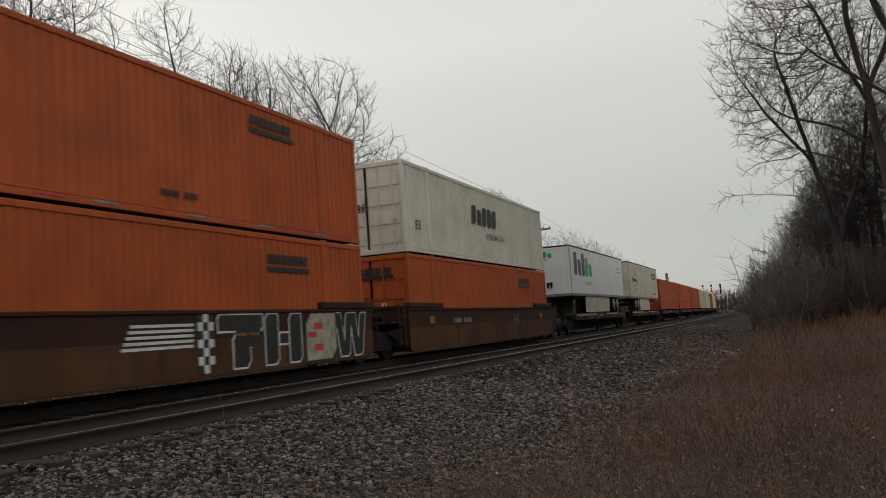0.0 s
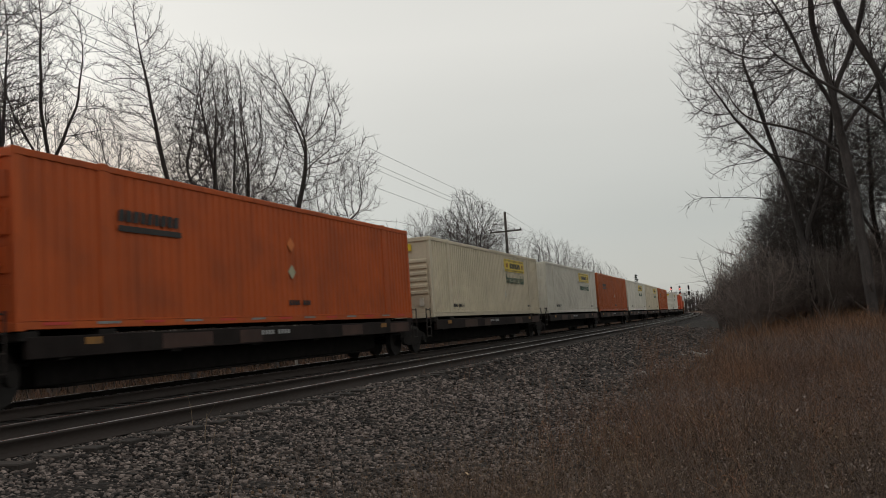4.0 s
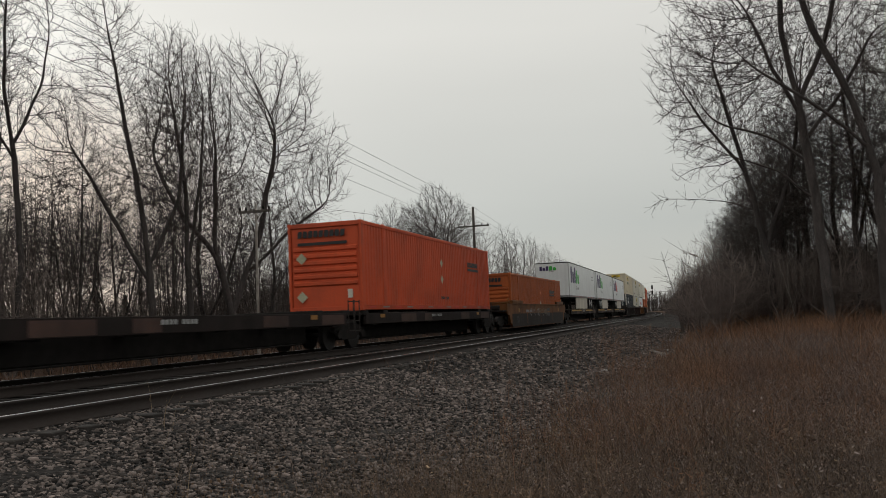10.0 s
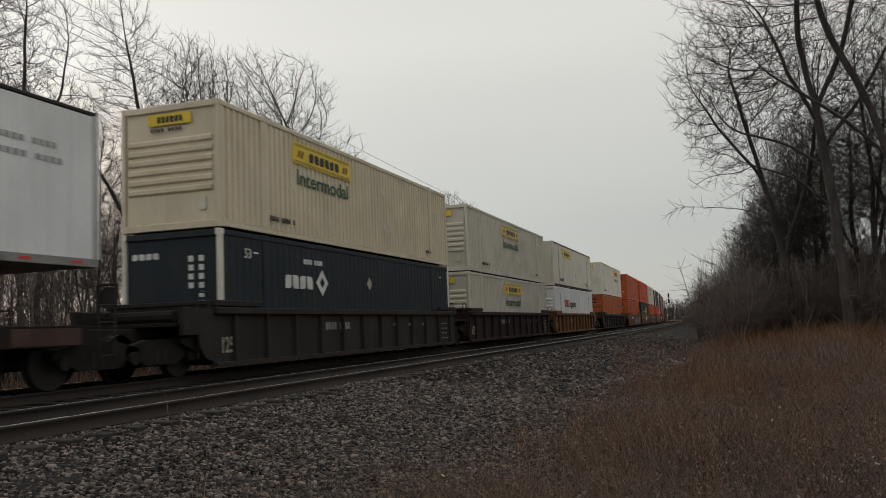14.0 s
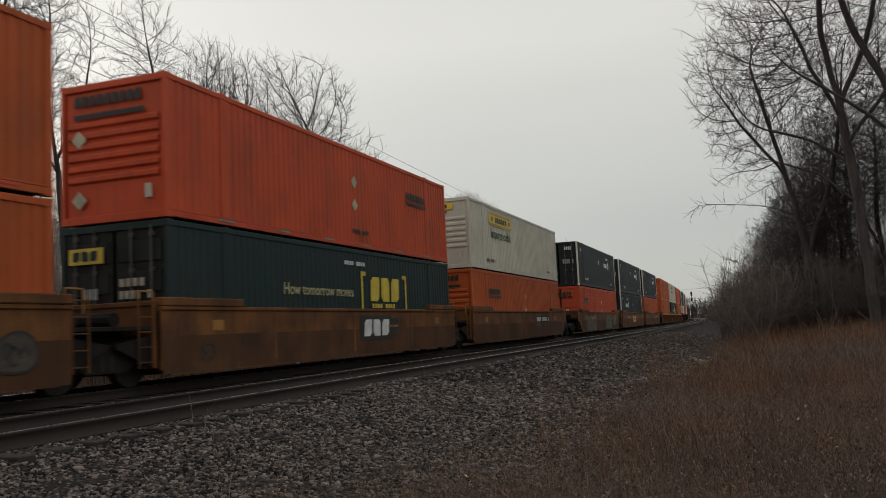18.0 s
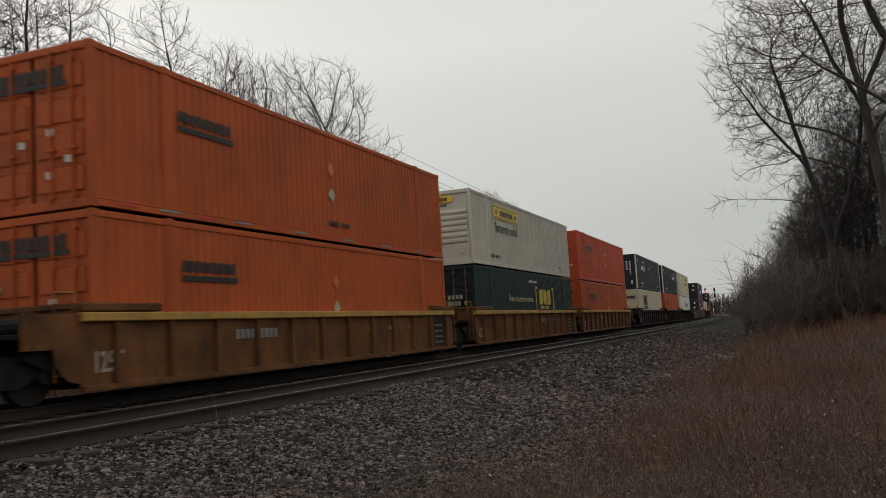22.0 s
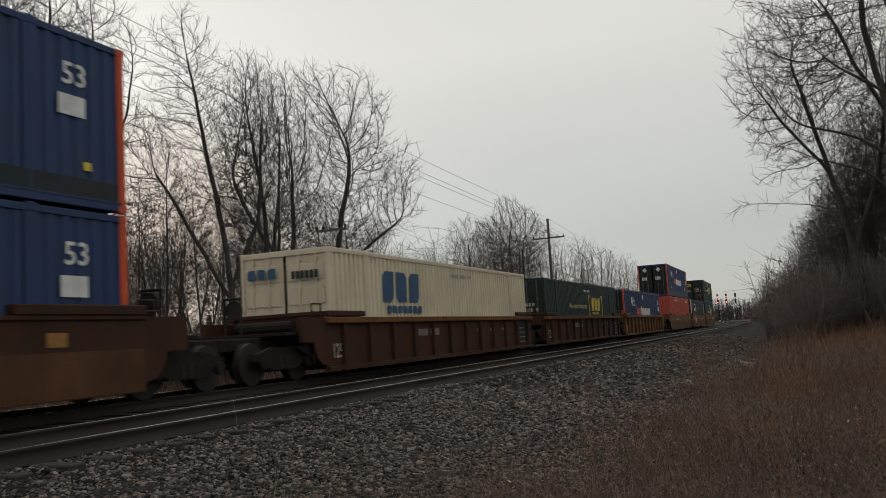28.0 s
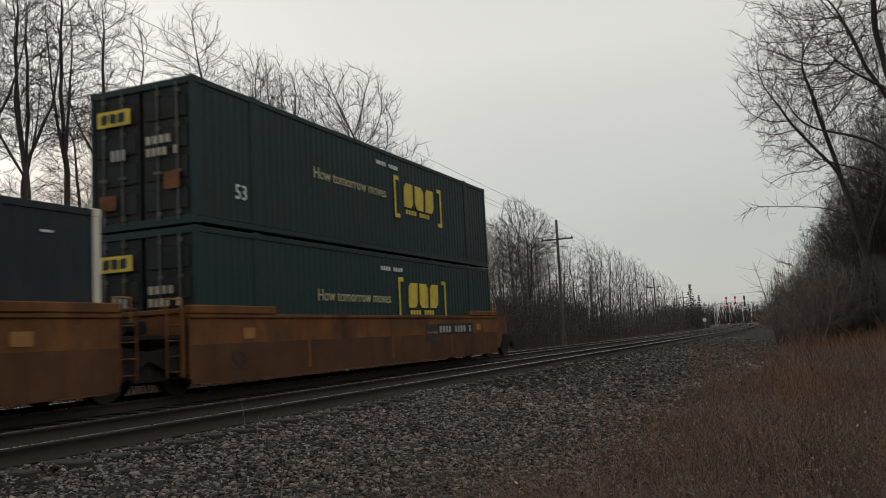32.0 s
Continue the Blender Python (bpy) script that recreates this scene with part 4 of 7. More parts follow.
    "thicket": tree_meshes("brush", "brush", each=2, length=.42, twig=.0075, seed=43, n=1300, tip=.008, step=.24, kill=.26, reach=1.6, lift=.22, trunk=(((0, 0, -.1), (.1, 0, .7)), ((0, 0, 0), (-.9, .2, .8)), ((0, 0, 0), (.9, -.3, .8)), ((0, 0, 0), (-.3, -.8, .8)), ((0, 0, 0), (.4, .8, .9))),
                           blobs=((0, 0, 1.7, 1.6, 1.6, 1.3), (-1.2, .3, 1.1, 1.1, 1.2, .9), (1.2, -.3, 1.2, 1.2, 1.2, 1.0))),
}


def at(az, r):
    """A place r metres off, az degrees to the left of straight on."""
    return -r * math.sin(radians(az)), r * math.cos(radians(az))


FAR_SIDE = "bare trees across the tracks"
for kind, az, r, s, turn, lean in (
        ("tall", 36.2, 40, 1.02, 36, 0), ("tall_b", 33.8, 41, 1.03, 30, -3), ("broad", 31.0, 45, 1.22, 30, 0), ("broad_b", 33.0, 50, .9, 200, 0), ("broad_b", 29.0, 54, .80, 10, 0), ("young", 40.6, 40, 1.05, 90, 0),
        ("young", 42.4, 44, 1.0, 40, 0), ("young", 38.4, 45, 1.0, 200, 0), ("young", 36.9, 48, .95, 300, 0), ("slim", 44.6, 35, 1.0, 44, 0), ("slim", 47.0, 33, 1.02, 120, -1), ("slim", 49.6, 32, .95, 60, 0),
        ("slim", 51.5, 31, 1.0, 200, 0), ("young", 46.0, 40, .9, 10, 0), ("young", 48.6, 38, .95, 200, 0), ("slim", 53.5, 33, .95, 100, 0), ("young", 43.6, 47, .8, 300, 0),
        ("broad_b", 35.0, 56, .72, 120, 0), ("broad_b", 39.4, 54, .72, 260, 0), ("young", 34.6, 46, .8, 70, 0), ("young", 31.8, 52, .8, 150, 0), ("broad", 41.6, 56, .66, 90, 0), ("young", 29.6, 50, .8, 220, 0), ("young", 45.0, 50, .9, 130, 0), ("slim", 49.0, 36, 1.0, 300, 1), ("young", 51.4, 40, 1.0, 20, 0), ("tall_b", 46.2, 43, .9, 10, 0), ("young", 54.5, 36, 1.0, 210, 0),
        ("mid_b", 19.0, 88, .72, 120, 0), ("broad", 17.4, 92, 1.15, 120, 0), ("broad_b", 20.6, 84, .95, 300, 0), ("mid_b", 15.8, 100, .76, 30, 0), ("mid", 14.2, 106, .70, 200, 0), ("broad_b", 23.4, 74, .66, 80, 0), ("broad_b", 18.6, 100, 1.1, 30, 0),
        ("mid", 12.1, 124, .76, 10, 0), ("mid_b", 13.2, 118, .80, 100, 0), ("mid", 10.7, 148, .76, 280, 0), ("mid_b", 9.7, 165, .76, 190, 0), ("mid", 8.6, 200, .76, 30, 0), ("mid_b", 18.2, 104, .72, 200, 0), ("mid_b", 16.6, 96, .74, 320, 0),
        ("mid_b", 7.8, 240, .74, 110, 0), ("mid", 17.2, 116, .68, 10, 0), ("mid_b", 15.0, 130, .76, 222, 0), ("mid", 11.4, 135, .74, 60, 0), ("mid_b", 25.0, 80, .6, 60, 0), ("mid", 9.2, 182, .72, 200, 0), ("mid_b", 12.7, 128, .8, 20, 0), ("mid_b", 10.2, 158, .8, 300, 0)):
    tree(kind, *at(az, r), s, turn, group=FAR_SIDE, lean=lean)

NEAR_SIDE = "bare trees at the edge of the woods"
tree("cotton_a", *at(-6.9, 41), 1.0, 0, "large bare cottonwood with long limbs sweeping towards the track", NEAR_SIDE)
tree("leaning", *at(-3.8, 44), 1.22, 0, "forked bare tree leaning out of the woods' edge", NEAR_SIDE)
tree("cotton_b", *at(-10.0, 40), 1.0, 0, "large forked bare cottonwood at the edge of the woods", NEAR_SIDE)
tree("cotton_a", *at(-15.5, 39), .95, 40, "large bare cottonwood with spreading limbs above dry grass", NEAR_SIDE)
for kind, az, r, s, turn in (("broad_b", -7.9, 47, .95, 130), ("broad_b", -11.6, 45, 1.0, 20), ("tall_b", -8.6, 44, 1.0, 20), ("tall_b", -6.0, 50, .85, 200),
                              ("young", -10.8, 43, .95, 140), ("broad_b", -13.6, 45, 1.0, 300), ("young", -3.9, 47, .85, 30), ("young", -1.0, 58, .60, 10), ("young", -1.8, 53, .68, 80), ("young", -2.6, 50, .80, 150), ("young", -3.2, 47, .85, 220), ("young", -2.2, 61, .85, 290), ("young", -.2, 66, .55, 20), ("young", -4.4, 46, .95, 330), ("broad_b", -3.4, 55, .75, 50), ("broad_b", -2.0, 64, .65, 140), ("broad_b", -5.2, 47, .8, 60)):
    tree(kind, *at(az, r), s, turn, group=NEAR_SIDE)
tree("tall_b", *at(-4.6, 49), .8, 220, group=NEAR_SIDE)
tree("young", *at(-5.4, 46), .8, 100, group=NEAR_SIDE)
tree("young", *at(-9.0, 47), .8, 10, group=NEAR_SIDE)
rt = random.Random(5)
for k in range(15):
    az = -15 + 14.6 * k / 14 + rt.uniform(-.5, .5)
    tree(rt.choice(("mid", "mid_b", "mid_b")), *at(az, rt.uniform(50, 72)), rt.uniform(.36, .46) + max(0, -az - 3) * .014, rt.uniform(0, 360), group=NEAR_SIDE)


def wood_edge(y):
    """Where the woods on this side begin, across from the line's axis."""
    return float(np.interp(y, (40, 60, 95, 400), (3.5, 0.5, -3.0, -3.4)))


for k in range(18):          # the wood's edge runs on beside the line
    y = 92 + k * 14 + rt.uniform(-4, 4)
    tree(rt.choice(("mid", "mid_b")), wood_edge(y) + rt.uniform(1.5, 6) + float(bend(y)), y, rt.uniform(.34, .48), rt.uniform(0, 360), group=NEAR_SIDE)
tree("sapling", *at(-5.0, 39.5), .62, 40, "slender pale-barked sapling in front of the woods", NEAR_SIDE, lean=-9)

def conifer(x, y, h, seed):
    """A small dark evergreen: whorls of drooping boughs set with needle sprays."""
    rng = np.random.default_rng(seed)
    t = thing("evergreen_tree", "small dark green conifer among bare trees", "tree", "evergreens")
    t.matrix_basis = pose(x, y, -.9)
    part("trunk", rod(bmesh.new(), (0, 0, 0), (0, 0, h), h * .012, 6, .01), M["bark"], t)
    stems = []
    for z in np.arange(.12, .99, .045):
        for k in range(9):
            a = rng.uniform(0, 6.28)
            ln = h * .34 * (1.02 - z) * rng.uniform(.7, 1.15)
            p = np.array([0, 0, z * h])
            e = p + np.array([np.cos(a) * ln, np.sin(a) * ln, -.25 * ln])
            stems.append((np.stack([p, e]), np.array([.02, .008])))
            for q in rng.uniform(.15, 1, 12):
                c = p + (e - p) * q
                stems.append((np.stack([c, c + rng.normal(0, .09, 3) * h * .16 + np.array([0, 0, -.02])]), np.array([.035, .012])))
    put("crown", mesh_of("crown", *tubes(stems, 3), M["needles"]), t)


for az, r, h, sd in ((37.9, 52, 3.8, 1), (39.6, 56, 4.6, 2), (6.9, 205, 11, 3), (6.4, 225, 9, 4)):
    conifer(*at(az, r), h, sd)

BRUSH, UNDER = "tangled bare grey brush under the trees", "brush under the woods"
for k in range(40):          # brush under the wood's edge
    az = rt.uniform(-15, .8)
    tree(rt.choice(("shrub", "thicket")), *at(az, rt.uniform(43, 54)), rt.uniform(.8, 1.35), rt.uniform(0, 360), BRUSH, UNDER, "shrub")
for k in range(26):
    y = 56 + k * 8.0 + rt.uniform(-3, 3)
    tree(rt.choice(("shrub", "thicket")), wood_edge(y) + rt.uniform(0, 3) + float(bend(y)), y, rt.uniform(.8, 1.4), rt.uniform(0, 360), BRUSH, UNDER, "shrub")
for k in range(44):          # brush beyond the far verge
    y = 12 + 200 * (k / 44) ** 1.35 + rt.uniform(-3, 3)
    tree(rt.choice(("shrub", "thicket")), -24 - rt.uniform(0, 8) + float(bend(y)), y, rt.uniform(.7, 1.4), rt.uniform(0, 360), "low bare brush along the far verge", "brush on the far verge", "shrub")


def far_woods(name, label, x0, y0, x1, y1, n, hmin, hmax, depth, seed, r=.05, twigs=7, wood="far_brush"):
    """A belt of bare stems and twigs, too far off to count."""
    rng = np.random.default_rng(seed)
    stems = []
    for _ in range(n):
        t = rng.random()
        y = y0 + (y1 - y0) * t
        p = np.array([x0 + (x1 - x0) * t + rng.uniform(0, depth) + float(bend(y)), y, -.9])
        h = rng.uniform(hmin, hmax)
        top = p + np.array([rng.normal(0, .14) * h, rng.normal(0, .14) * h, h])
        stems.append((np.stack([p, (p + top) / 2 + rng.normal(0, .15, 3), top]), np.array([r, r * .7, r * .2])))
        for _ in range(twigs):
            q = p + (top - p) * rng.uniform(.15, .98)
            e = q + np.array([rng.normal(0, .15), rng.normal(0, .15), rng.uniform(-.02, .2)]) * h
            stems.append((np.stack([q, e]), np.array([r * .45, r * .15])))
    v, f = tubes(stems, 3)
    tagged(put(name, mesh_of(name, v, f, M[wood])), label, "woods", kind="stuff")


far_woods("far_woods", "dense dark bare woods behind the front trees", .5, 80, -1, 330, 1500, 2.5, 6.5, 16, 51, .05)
far_woods("far_woods", "dense dark bare woods behind the front trees", 0, 60, 30, 50, 1500, 2.0, 6.5, 12, 55, .035, 7, "brush")
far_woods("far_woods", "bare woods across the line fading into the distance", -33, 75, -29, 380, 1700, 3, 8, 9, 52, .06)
far_woods("far_woods", "thick fuzzy brush and saplings along the foot of the woods", -.9, 50, 18, 40.5, 4200, 1.8, 5.2, 7, 57, .014, 12, "brush")
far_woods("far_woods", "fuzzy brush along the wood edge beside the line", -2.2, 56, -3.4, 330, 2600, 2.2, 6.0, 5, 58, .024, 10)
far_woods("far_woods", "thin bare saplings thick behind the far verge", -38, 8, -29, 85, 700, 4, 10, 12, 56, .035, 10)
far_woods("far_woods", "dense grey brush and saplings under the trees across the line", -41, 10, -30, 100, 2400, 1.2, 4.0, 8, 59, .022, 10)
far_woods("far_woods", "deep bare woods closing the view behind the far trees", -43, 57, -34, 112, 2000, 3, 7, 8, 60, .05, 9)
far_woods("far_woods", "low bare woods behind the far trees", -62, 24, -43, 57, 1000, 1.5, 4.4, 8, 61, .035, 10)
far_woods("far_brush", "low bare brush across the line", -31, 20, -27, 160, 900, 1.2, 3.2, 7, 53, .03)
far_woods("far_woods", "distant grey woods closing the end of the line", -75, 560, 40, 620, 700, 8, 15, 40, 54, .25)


# ---- poles, wires, signals ----
def utility_pole(x, y, h, arms, label, half=1.35, wood="pole", girth=1.0):
    p = thing("utility_pole", label, "utility pole", "poles across the tracks")
    p.matrix_basis = pose(x, y, -1.0)
    bm = bmesh.new()
    rod(bm, (0, 0, -.5), (0, 0, h), .0136 * h * girth, 10, .0092 * h * girth)
    part("pole", bm, M[wood], p)
    for z in arms:
        arm = part("crossarm", box(bmesh.new(), -half, half, -.16, -.06, z - .06, z + .06, .01), M["pole"], p)
        for k in (-.92 * half, -.55 * half, .55 * half, .92 * half):
            bm = bmesh.new()
            rod(bm, (k, -.11, z + .06), (k, -.11, z + .2), .05, 6, .035)
            part("insulator", bm, M["steel_black"], arm)
        for sx in (-1, 1):
            bm = bmesh.new()
            rod(bm, (0, -.14, z - .6), (sx * half * .52, -.14, z - .06), .02, 5)
            part("brace", bm, M["galv"], p)
    return p


POLES = ((-18.0, -6.0, 12.8, (11.3,)), (-18.35, 67.6, 10.9, (9.3,)), (-26.5, 165.0, 10.8, (9.2,)), (-31.4, 243.0, 10.8, (9.2,)), (-39.0, 330.0, 10.8, (9.2,)))
for x, y, h, arms in POLES:
    utility_pole(x, y, h, arms, "weathered wooden utility pole with one crossarm")
utility_pole(-18.2, 31.9, 7.0, (6.65,), "short pale grey telegraph pole with a small crossarm", .75, "birch", .75)


def wire(pts, label):
    p = np.array(pts)
    v, f = tubes([(p, np.full(len(p), .0105))], 4)
    tagged(put("wire", mesh_of("wire", v, f, M["wire"])), label, "power line", "power lines")


for dx, dz in ((0.0, .05), (-1.25, -1.38), (.75, -1.38), (1.25, -1.38)):
    for (xa, ya, ha, _), (xb, yb, hb, _) in zip(POLES, POLES[1:]):
        pts = []
        for k in range(17):
            t = k / 16
            pts.append((xa + (xb - xa) * t + dx, ya + (yb - ya) * t, -1 + ha + (hb - ha) * t + dz - .5 * t * (1 - t)))
        wire(pts, "thin sagging power line between the utility poles")


def signal_bridge():
    s = thing("signal_bridge", "galvanised cantilever signal bridge over the tracks, red lights lit", "railway signal")
    s.matrix_basis = pose(-34.3, 360, -.6)
    bm = bmesh.new()
    for a in (-.5, .5):
        for b in (-.5, .5):
            rod(bm, (a, b, 0), (a, b, 9.2), .08, 6)
    for k in range(8):
        rod(bm, (-.5, -.5, k * 1.1), (.5, -.5, k * 1.1 + 1.1), .05, 4)
        rod(bm, (-.5, .5, k * 1.1 + 1.1), (.5, .5, k * 1.1), .05, 4)
    part("tower", bm, M["galv"], s)
    bm = bmesh.new()
    for z in (7.9, 9.0):
        for b in (-.5, .5):
            rod(bm, (-.5, b, z), (12.2, b, z), .07, 6)
    for k in range(11):
        rod(bm, (k * 1.1, -.5, 7.9), (k * 1.1 + 1.1, -.5, 9.0), .045, 4)
        rod(bm, (k * 1.1 + 1.1, -.5, 7.9), (k * 1.1 + 1.1, -.5, 9.0), .045, 4)
    part("beam", bm, M["galv"], s)
    for x, lit in ((4.6, True), (7.9, True), (11.4, False)):
        mast = part("signal_mast", rod(bmesh.new(), (x, -.7, 7.6), (x, -.7, 11.8), .08, 6), M["steel_black"], s)
        for z in (8.4, 10.6):
            head = part("signal_head", box(bmesh.new(), x - .35, x + .35, -.95, -.75, z - .7, z + .9, .05), M["steel_black"], s)
            lamp = bmesh.new()
            rod(lamp, (x, -1.0, z - .2), (x, -.96, z - .2), .22 if lit else .12, 12)
            part("lamp", lamp, M["lamp_red"] if lit else M["steel_black"], head)


signal_bridge()


def low_signal(x, y):
    s = thing("signal_mast", "black trackside signal mast with three stacked heads", "railway signal")
    s.matrix_basis = pose(x, y, -.6)
    part("pole", rod(bmesh.new(), (0, 0, 0), (0, 0, 5.2), .09, 8), M["steel_black"], s)
    for z in (3.6, 4.3, 5.0):
        part("signal_head", rod(bmesh.new(), (0, -.2, z), (0, -.05, z), .27, 12), M["steel_black"], s)
    part("base_box", box(bmesh.new(), -.4, .4, -.4, .4, 0, 1.1, .03), M["galv"], s)


low_signal(*at(4.7, 372))
sign = thing("trackside_sign", "small white round sign on a post beside the line", "sign")
sign.matrix_basis = pose(*at(6.15, 200), -.8)
part("post", rod(bmesh.new(), (0, 0, 0), (0, 0, 2.2), .05, 6), M["galv"], sign)
part("sign_plate", rod(bmesh.new(), (0, -.1, 2.4), (0, -.06, 2.4), .42, 16), M["white_mark"], sign)
marker = thing("marker_post", "short weathered wooden marker post on the far verge", "post")
marker.matrix_basis = pose(*at(15.1, 61), -1.0)
part("post", box(bmesh.new(), -.07, .07, -.07, .07, 0, 1.7, .01), M["pole"], marker)
part("board", box(bmesh.new(), -.28, .28, -.10, -.07, 1.15, 1.35, .005), M["pole"], marker)


# ---- the train ----
LEN, WID, HGT = 16.154, 2.591, 2.896          # a 53-foot box
WELL_FLOOR, SECOND, SPINE_TOP = 0.30, 3.235, 1.18


def run(t):
    """How far the train has come by t seconds."""
    a = t / 32
    return 861.3 * a - 18.77 * a * a - 0.62 * a ** 3


MOVING = []          # thing, place along the train, height


def corrugated(bm, x, y0, y1, z0, z1, pitch=.241, depth=.055, sign=1):
    """A sheet-steel wall with upright ribs."""
    n = int((y1 - y0) / pitch)
    p = (y1 - y0) / n
    prof = []
    for i in range(n):
        a = y0 + i * p
        prof += [(a, 0), (a + p * .44, 0), (a + p * .52, -depth), (a + p * .92, -depth)]
    prof.append((y1, 0))
    lo = [bm.verts.new((x + sign * d, y, z0)) for y, d in prof]
    hi = [bm.verts.new((x + sign * d, y, z1)) for y, d in prof]
    for i in range(len(prof) - 1):
        q = (lo[i], lo[i + 1], hi[i + 1], hi[i])
        bm.faces.new(q if sign > 0 else q[::-1])


RIBS = {"orange": (.241, .024), "brown_orange": (.241, .028), "red_orange": (.241, .022), "green": (.241, .014), "navy": (.30, .014), "dull_red": (.32, .034), "blue": (.30, .034)}     # pitch and depth of the side ribs


def end_panel(bm):
    w = WID / 2 - .12
    box(bm, -w, w, -LEN / 2 + .06, -LEN / 2 + .10, .14, HGT - .1)


def end_rib(bm):
    """One broad level rib of an end wall."""
    w = WID / 2 - .18
    prism(bm, [(.06, 0), (.0, .05), (.0, .13), (.06, .18)], -w, w)


def door_leaf(bm):
    w = WID / 4 - .07
    box(bm, -w, w, -.05, 0, .16, HGT - .14)


def door_panel(bm):
    w = WID / 4 - .13
    box(bm, -w, w, -.075, -.05, 0, .44, .02)


def container(kind, paint, off, z, logo="", at_y=None, end="doors", posts=None, texts=True):
    """One steel box: walls, roof, posts, rails, end walls, doors, markings."""
    label = {"orange": "orange", "brown_orange": "faded brownish-orange", "red_orange": "red-orange", "dull_red": "dull red", "white": "white", "cream": "dirty cream", "grey_white": "greyish-white",
             "cold_white": "clean white", "navy": "dark navy", "green": "dark green", "blue": "blue"}[paint]
    low = "in a well car" if z < 1 else "stacked on another" if z > 3 else "on a spine car"
    c = thing("container", f"{label} steel intermodal container {low}", "container", "containers on the train")
    m, pm = M[paint], M[posts or paint]
    dm = M["shaded_door"] if paint in ("navy", "green", "blue") else m
    h, w = LEN / 2, WID / 2
    sm = kind == "smooth"
    put("side_wall", mesh("side_wall" + kind + paint, m, lambda bm: (box(bm, w - .05, w - .012, -h + .15, h - .15, .15, HGT - .1) if sm else corrugated(bm, w - .012, -h + .15, h - .15, .15, HGT - .1, *RIBS.get(paint, (.241, .05))))), c)
    put("side_wall", mesh("side_wall_back", m, lambda bm: corrugated(bm, -w + .012, -h + .15, h - .15, .15, HGT - .1, .48, .03, -1)), c)
    put("roof", mesh("roof", m, lambda bm: box(bm, -w + .02, w - .02, -h + .05, h - .05, HGT - .05, HGT - .015)), c)
    put("base_frame", mesh("base_frame", M["steel_black"], lambda bm: [box(bm, -w + .06, w - .06, -h + .05, h - .05, .05, .16)] + [box(bm, -w + .03, w - .03, -h + 1.2 * k + .4, -h + 1.2 * k + .5, 0, .05) for k in range(13)]), c)
    for sx in (1, -1):
        for sy in (1, -1):
            put("corner_post", mesh("corner_post", pm, lambda bm: [box(bm, -.09, .0, -.0, .16, .0, HGT, .012), box(bm, -.12, .006, -.004, .18, 0, .13, .008), box(bm, -.12, .006, -.004, .18, HGT - .13, HGT + .005, .008)]),
                c, pose(sx * w, sy * -h, 0) @ Matrix.Diagonal((sx, sy, 1, 1)))
        put("top_rail", mesh("top_rail", m, lambda bm: [box(bm, -.06, .004, -h + .1, h - .1, HGT - .13, HGT - .01, .01)] + [box(bm, -.01, .012, -h + .35 + k * .5, -h + .44 + k * .5, HGT - .10, HGT - .045) for k in range(32)]), c, Matrix.Translation((sx * w, 0, 0)) @ Matrix.Diagonal((sx, 1, 1, 1)))
        put("bottom_rail", mesh("bottom_rail", m, lambda bm: [box(bm, -.06, .002, -h + .1, h - .1, .02, .15, .01), box(bm, -.03, .008, -h + .1, h - .1, .15, .18)]), c, Matrix.Translation((sx * w, 0, 0)) @ Matrix.Diagonal((sx, 1, 1, 1)))
        for sy in (-1, 1):
            put("lifting_post", mesh("lifting_post", m, lambda bm: [box(bm, -.04, .003, -.13, .13, .1, HGT, .006), box(bm, -.06, .012, -.09, .09, HGT - .12, HGT + .02, .01), box(bm, -.03, .008, -.022, .022, .2, HGT - .15)]),
                c, Matrix.Translation((sx * w, sy * (h - 1.98), 0)) @ Matrix.Diagonal((sx, 1, 1, 1)))
    put("header", mesh("header", m, lambda bm: box(bm, -w + .1, w - .1, -h + .0, -h + .1, HGT - .15, HGT - .005, .01)), c)
    put("end_sill", mesh("end_sill", m, lambda bm: box(bm, -w + .1, w - .1, -h + .0, -h + .1, .0, .16, .01)), c)
    put("rear_wall", mesh("rear_wall", m, lambda bm: box(bm, -w + .05, w - .05, h - .09, h - .04, .05, HGT - .03)), c)
    if end == "doors":
        for sx in (-1, 1):
            d = put("door", mesh("door", dm, door_leaf), c, pose(sx * (w / 2 - .02), -h + .09, 0))
            for k in range(4):
                put("door_panel", mesh("door_panel", dm, door_panel), d, pose(0, 0, .30 + k * .60))
            for k in (-.18, .3):
                put("lock_rod", mesh("lock_rod", M["rod_grey"] if dm is not m else m, lambda bm: [rod(bm, (0, -.105, .1), (0, -.105, HGT - .1), .022, 6), box(bm, -.1, .1, -.13, -.10, 1.02, 1.07)] + [box(bm, -.05, .05, -.11, -.05, z, z + .08) for z in (.2, 1.0, 1.9, 2.6)]), d, pose(sx * k, 0, 0))
    else:
        panel = put("end_wall", mesh("end_wall", m, end_panel), c)
        for k in range(0 if end == "plain" else 6):
            put("rib", mesh("end_rib", m, end_rib), panel, pose(0, -h + .005, .82 + k * .225))
        plate(c, "document_box", M["grey_white"], FRONT, (.78, -h + .04, .42), (.16, .28), .03)
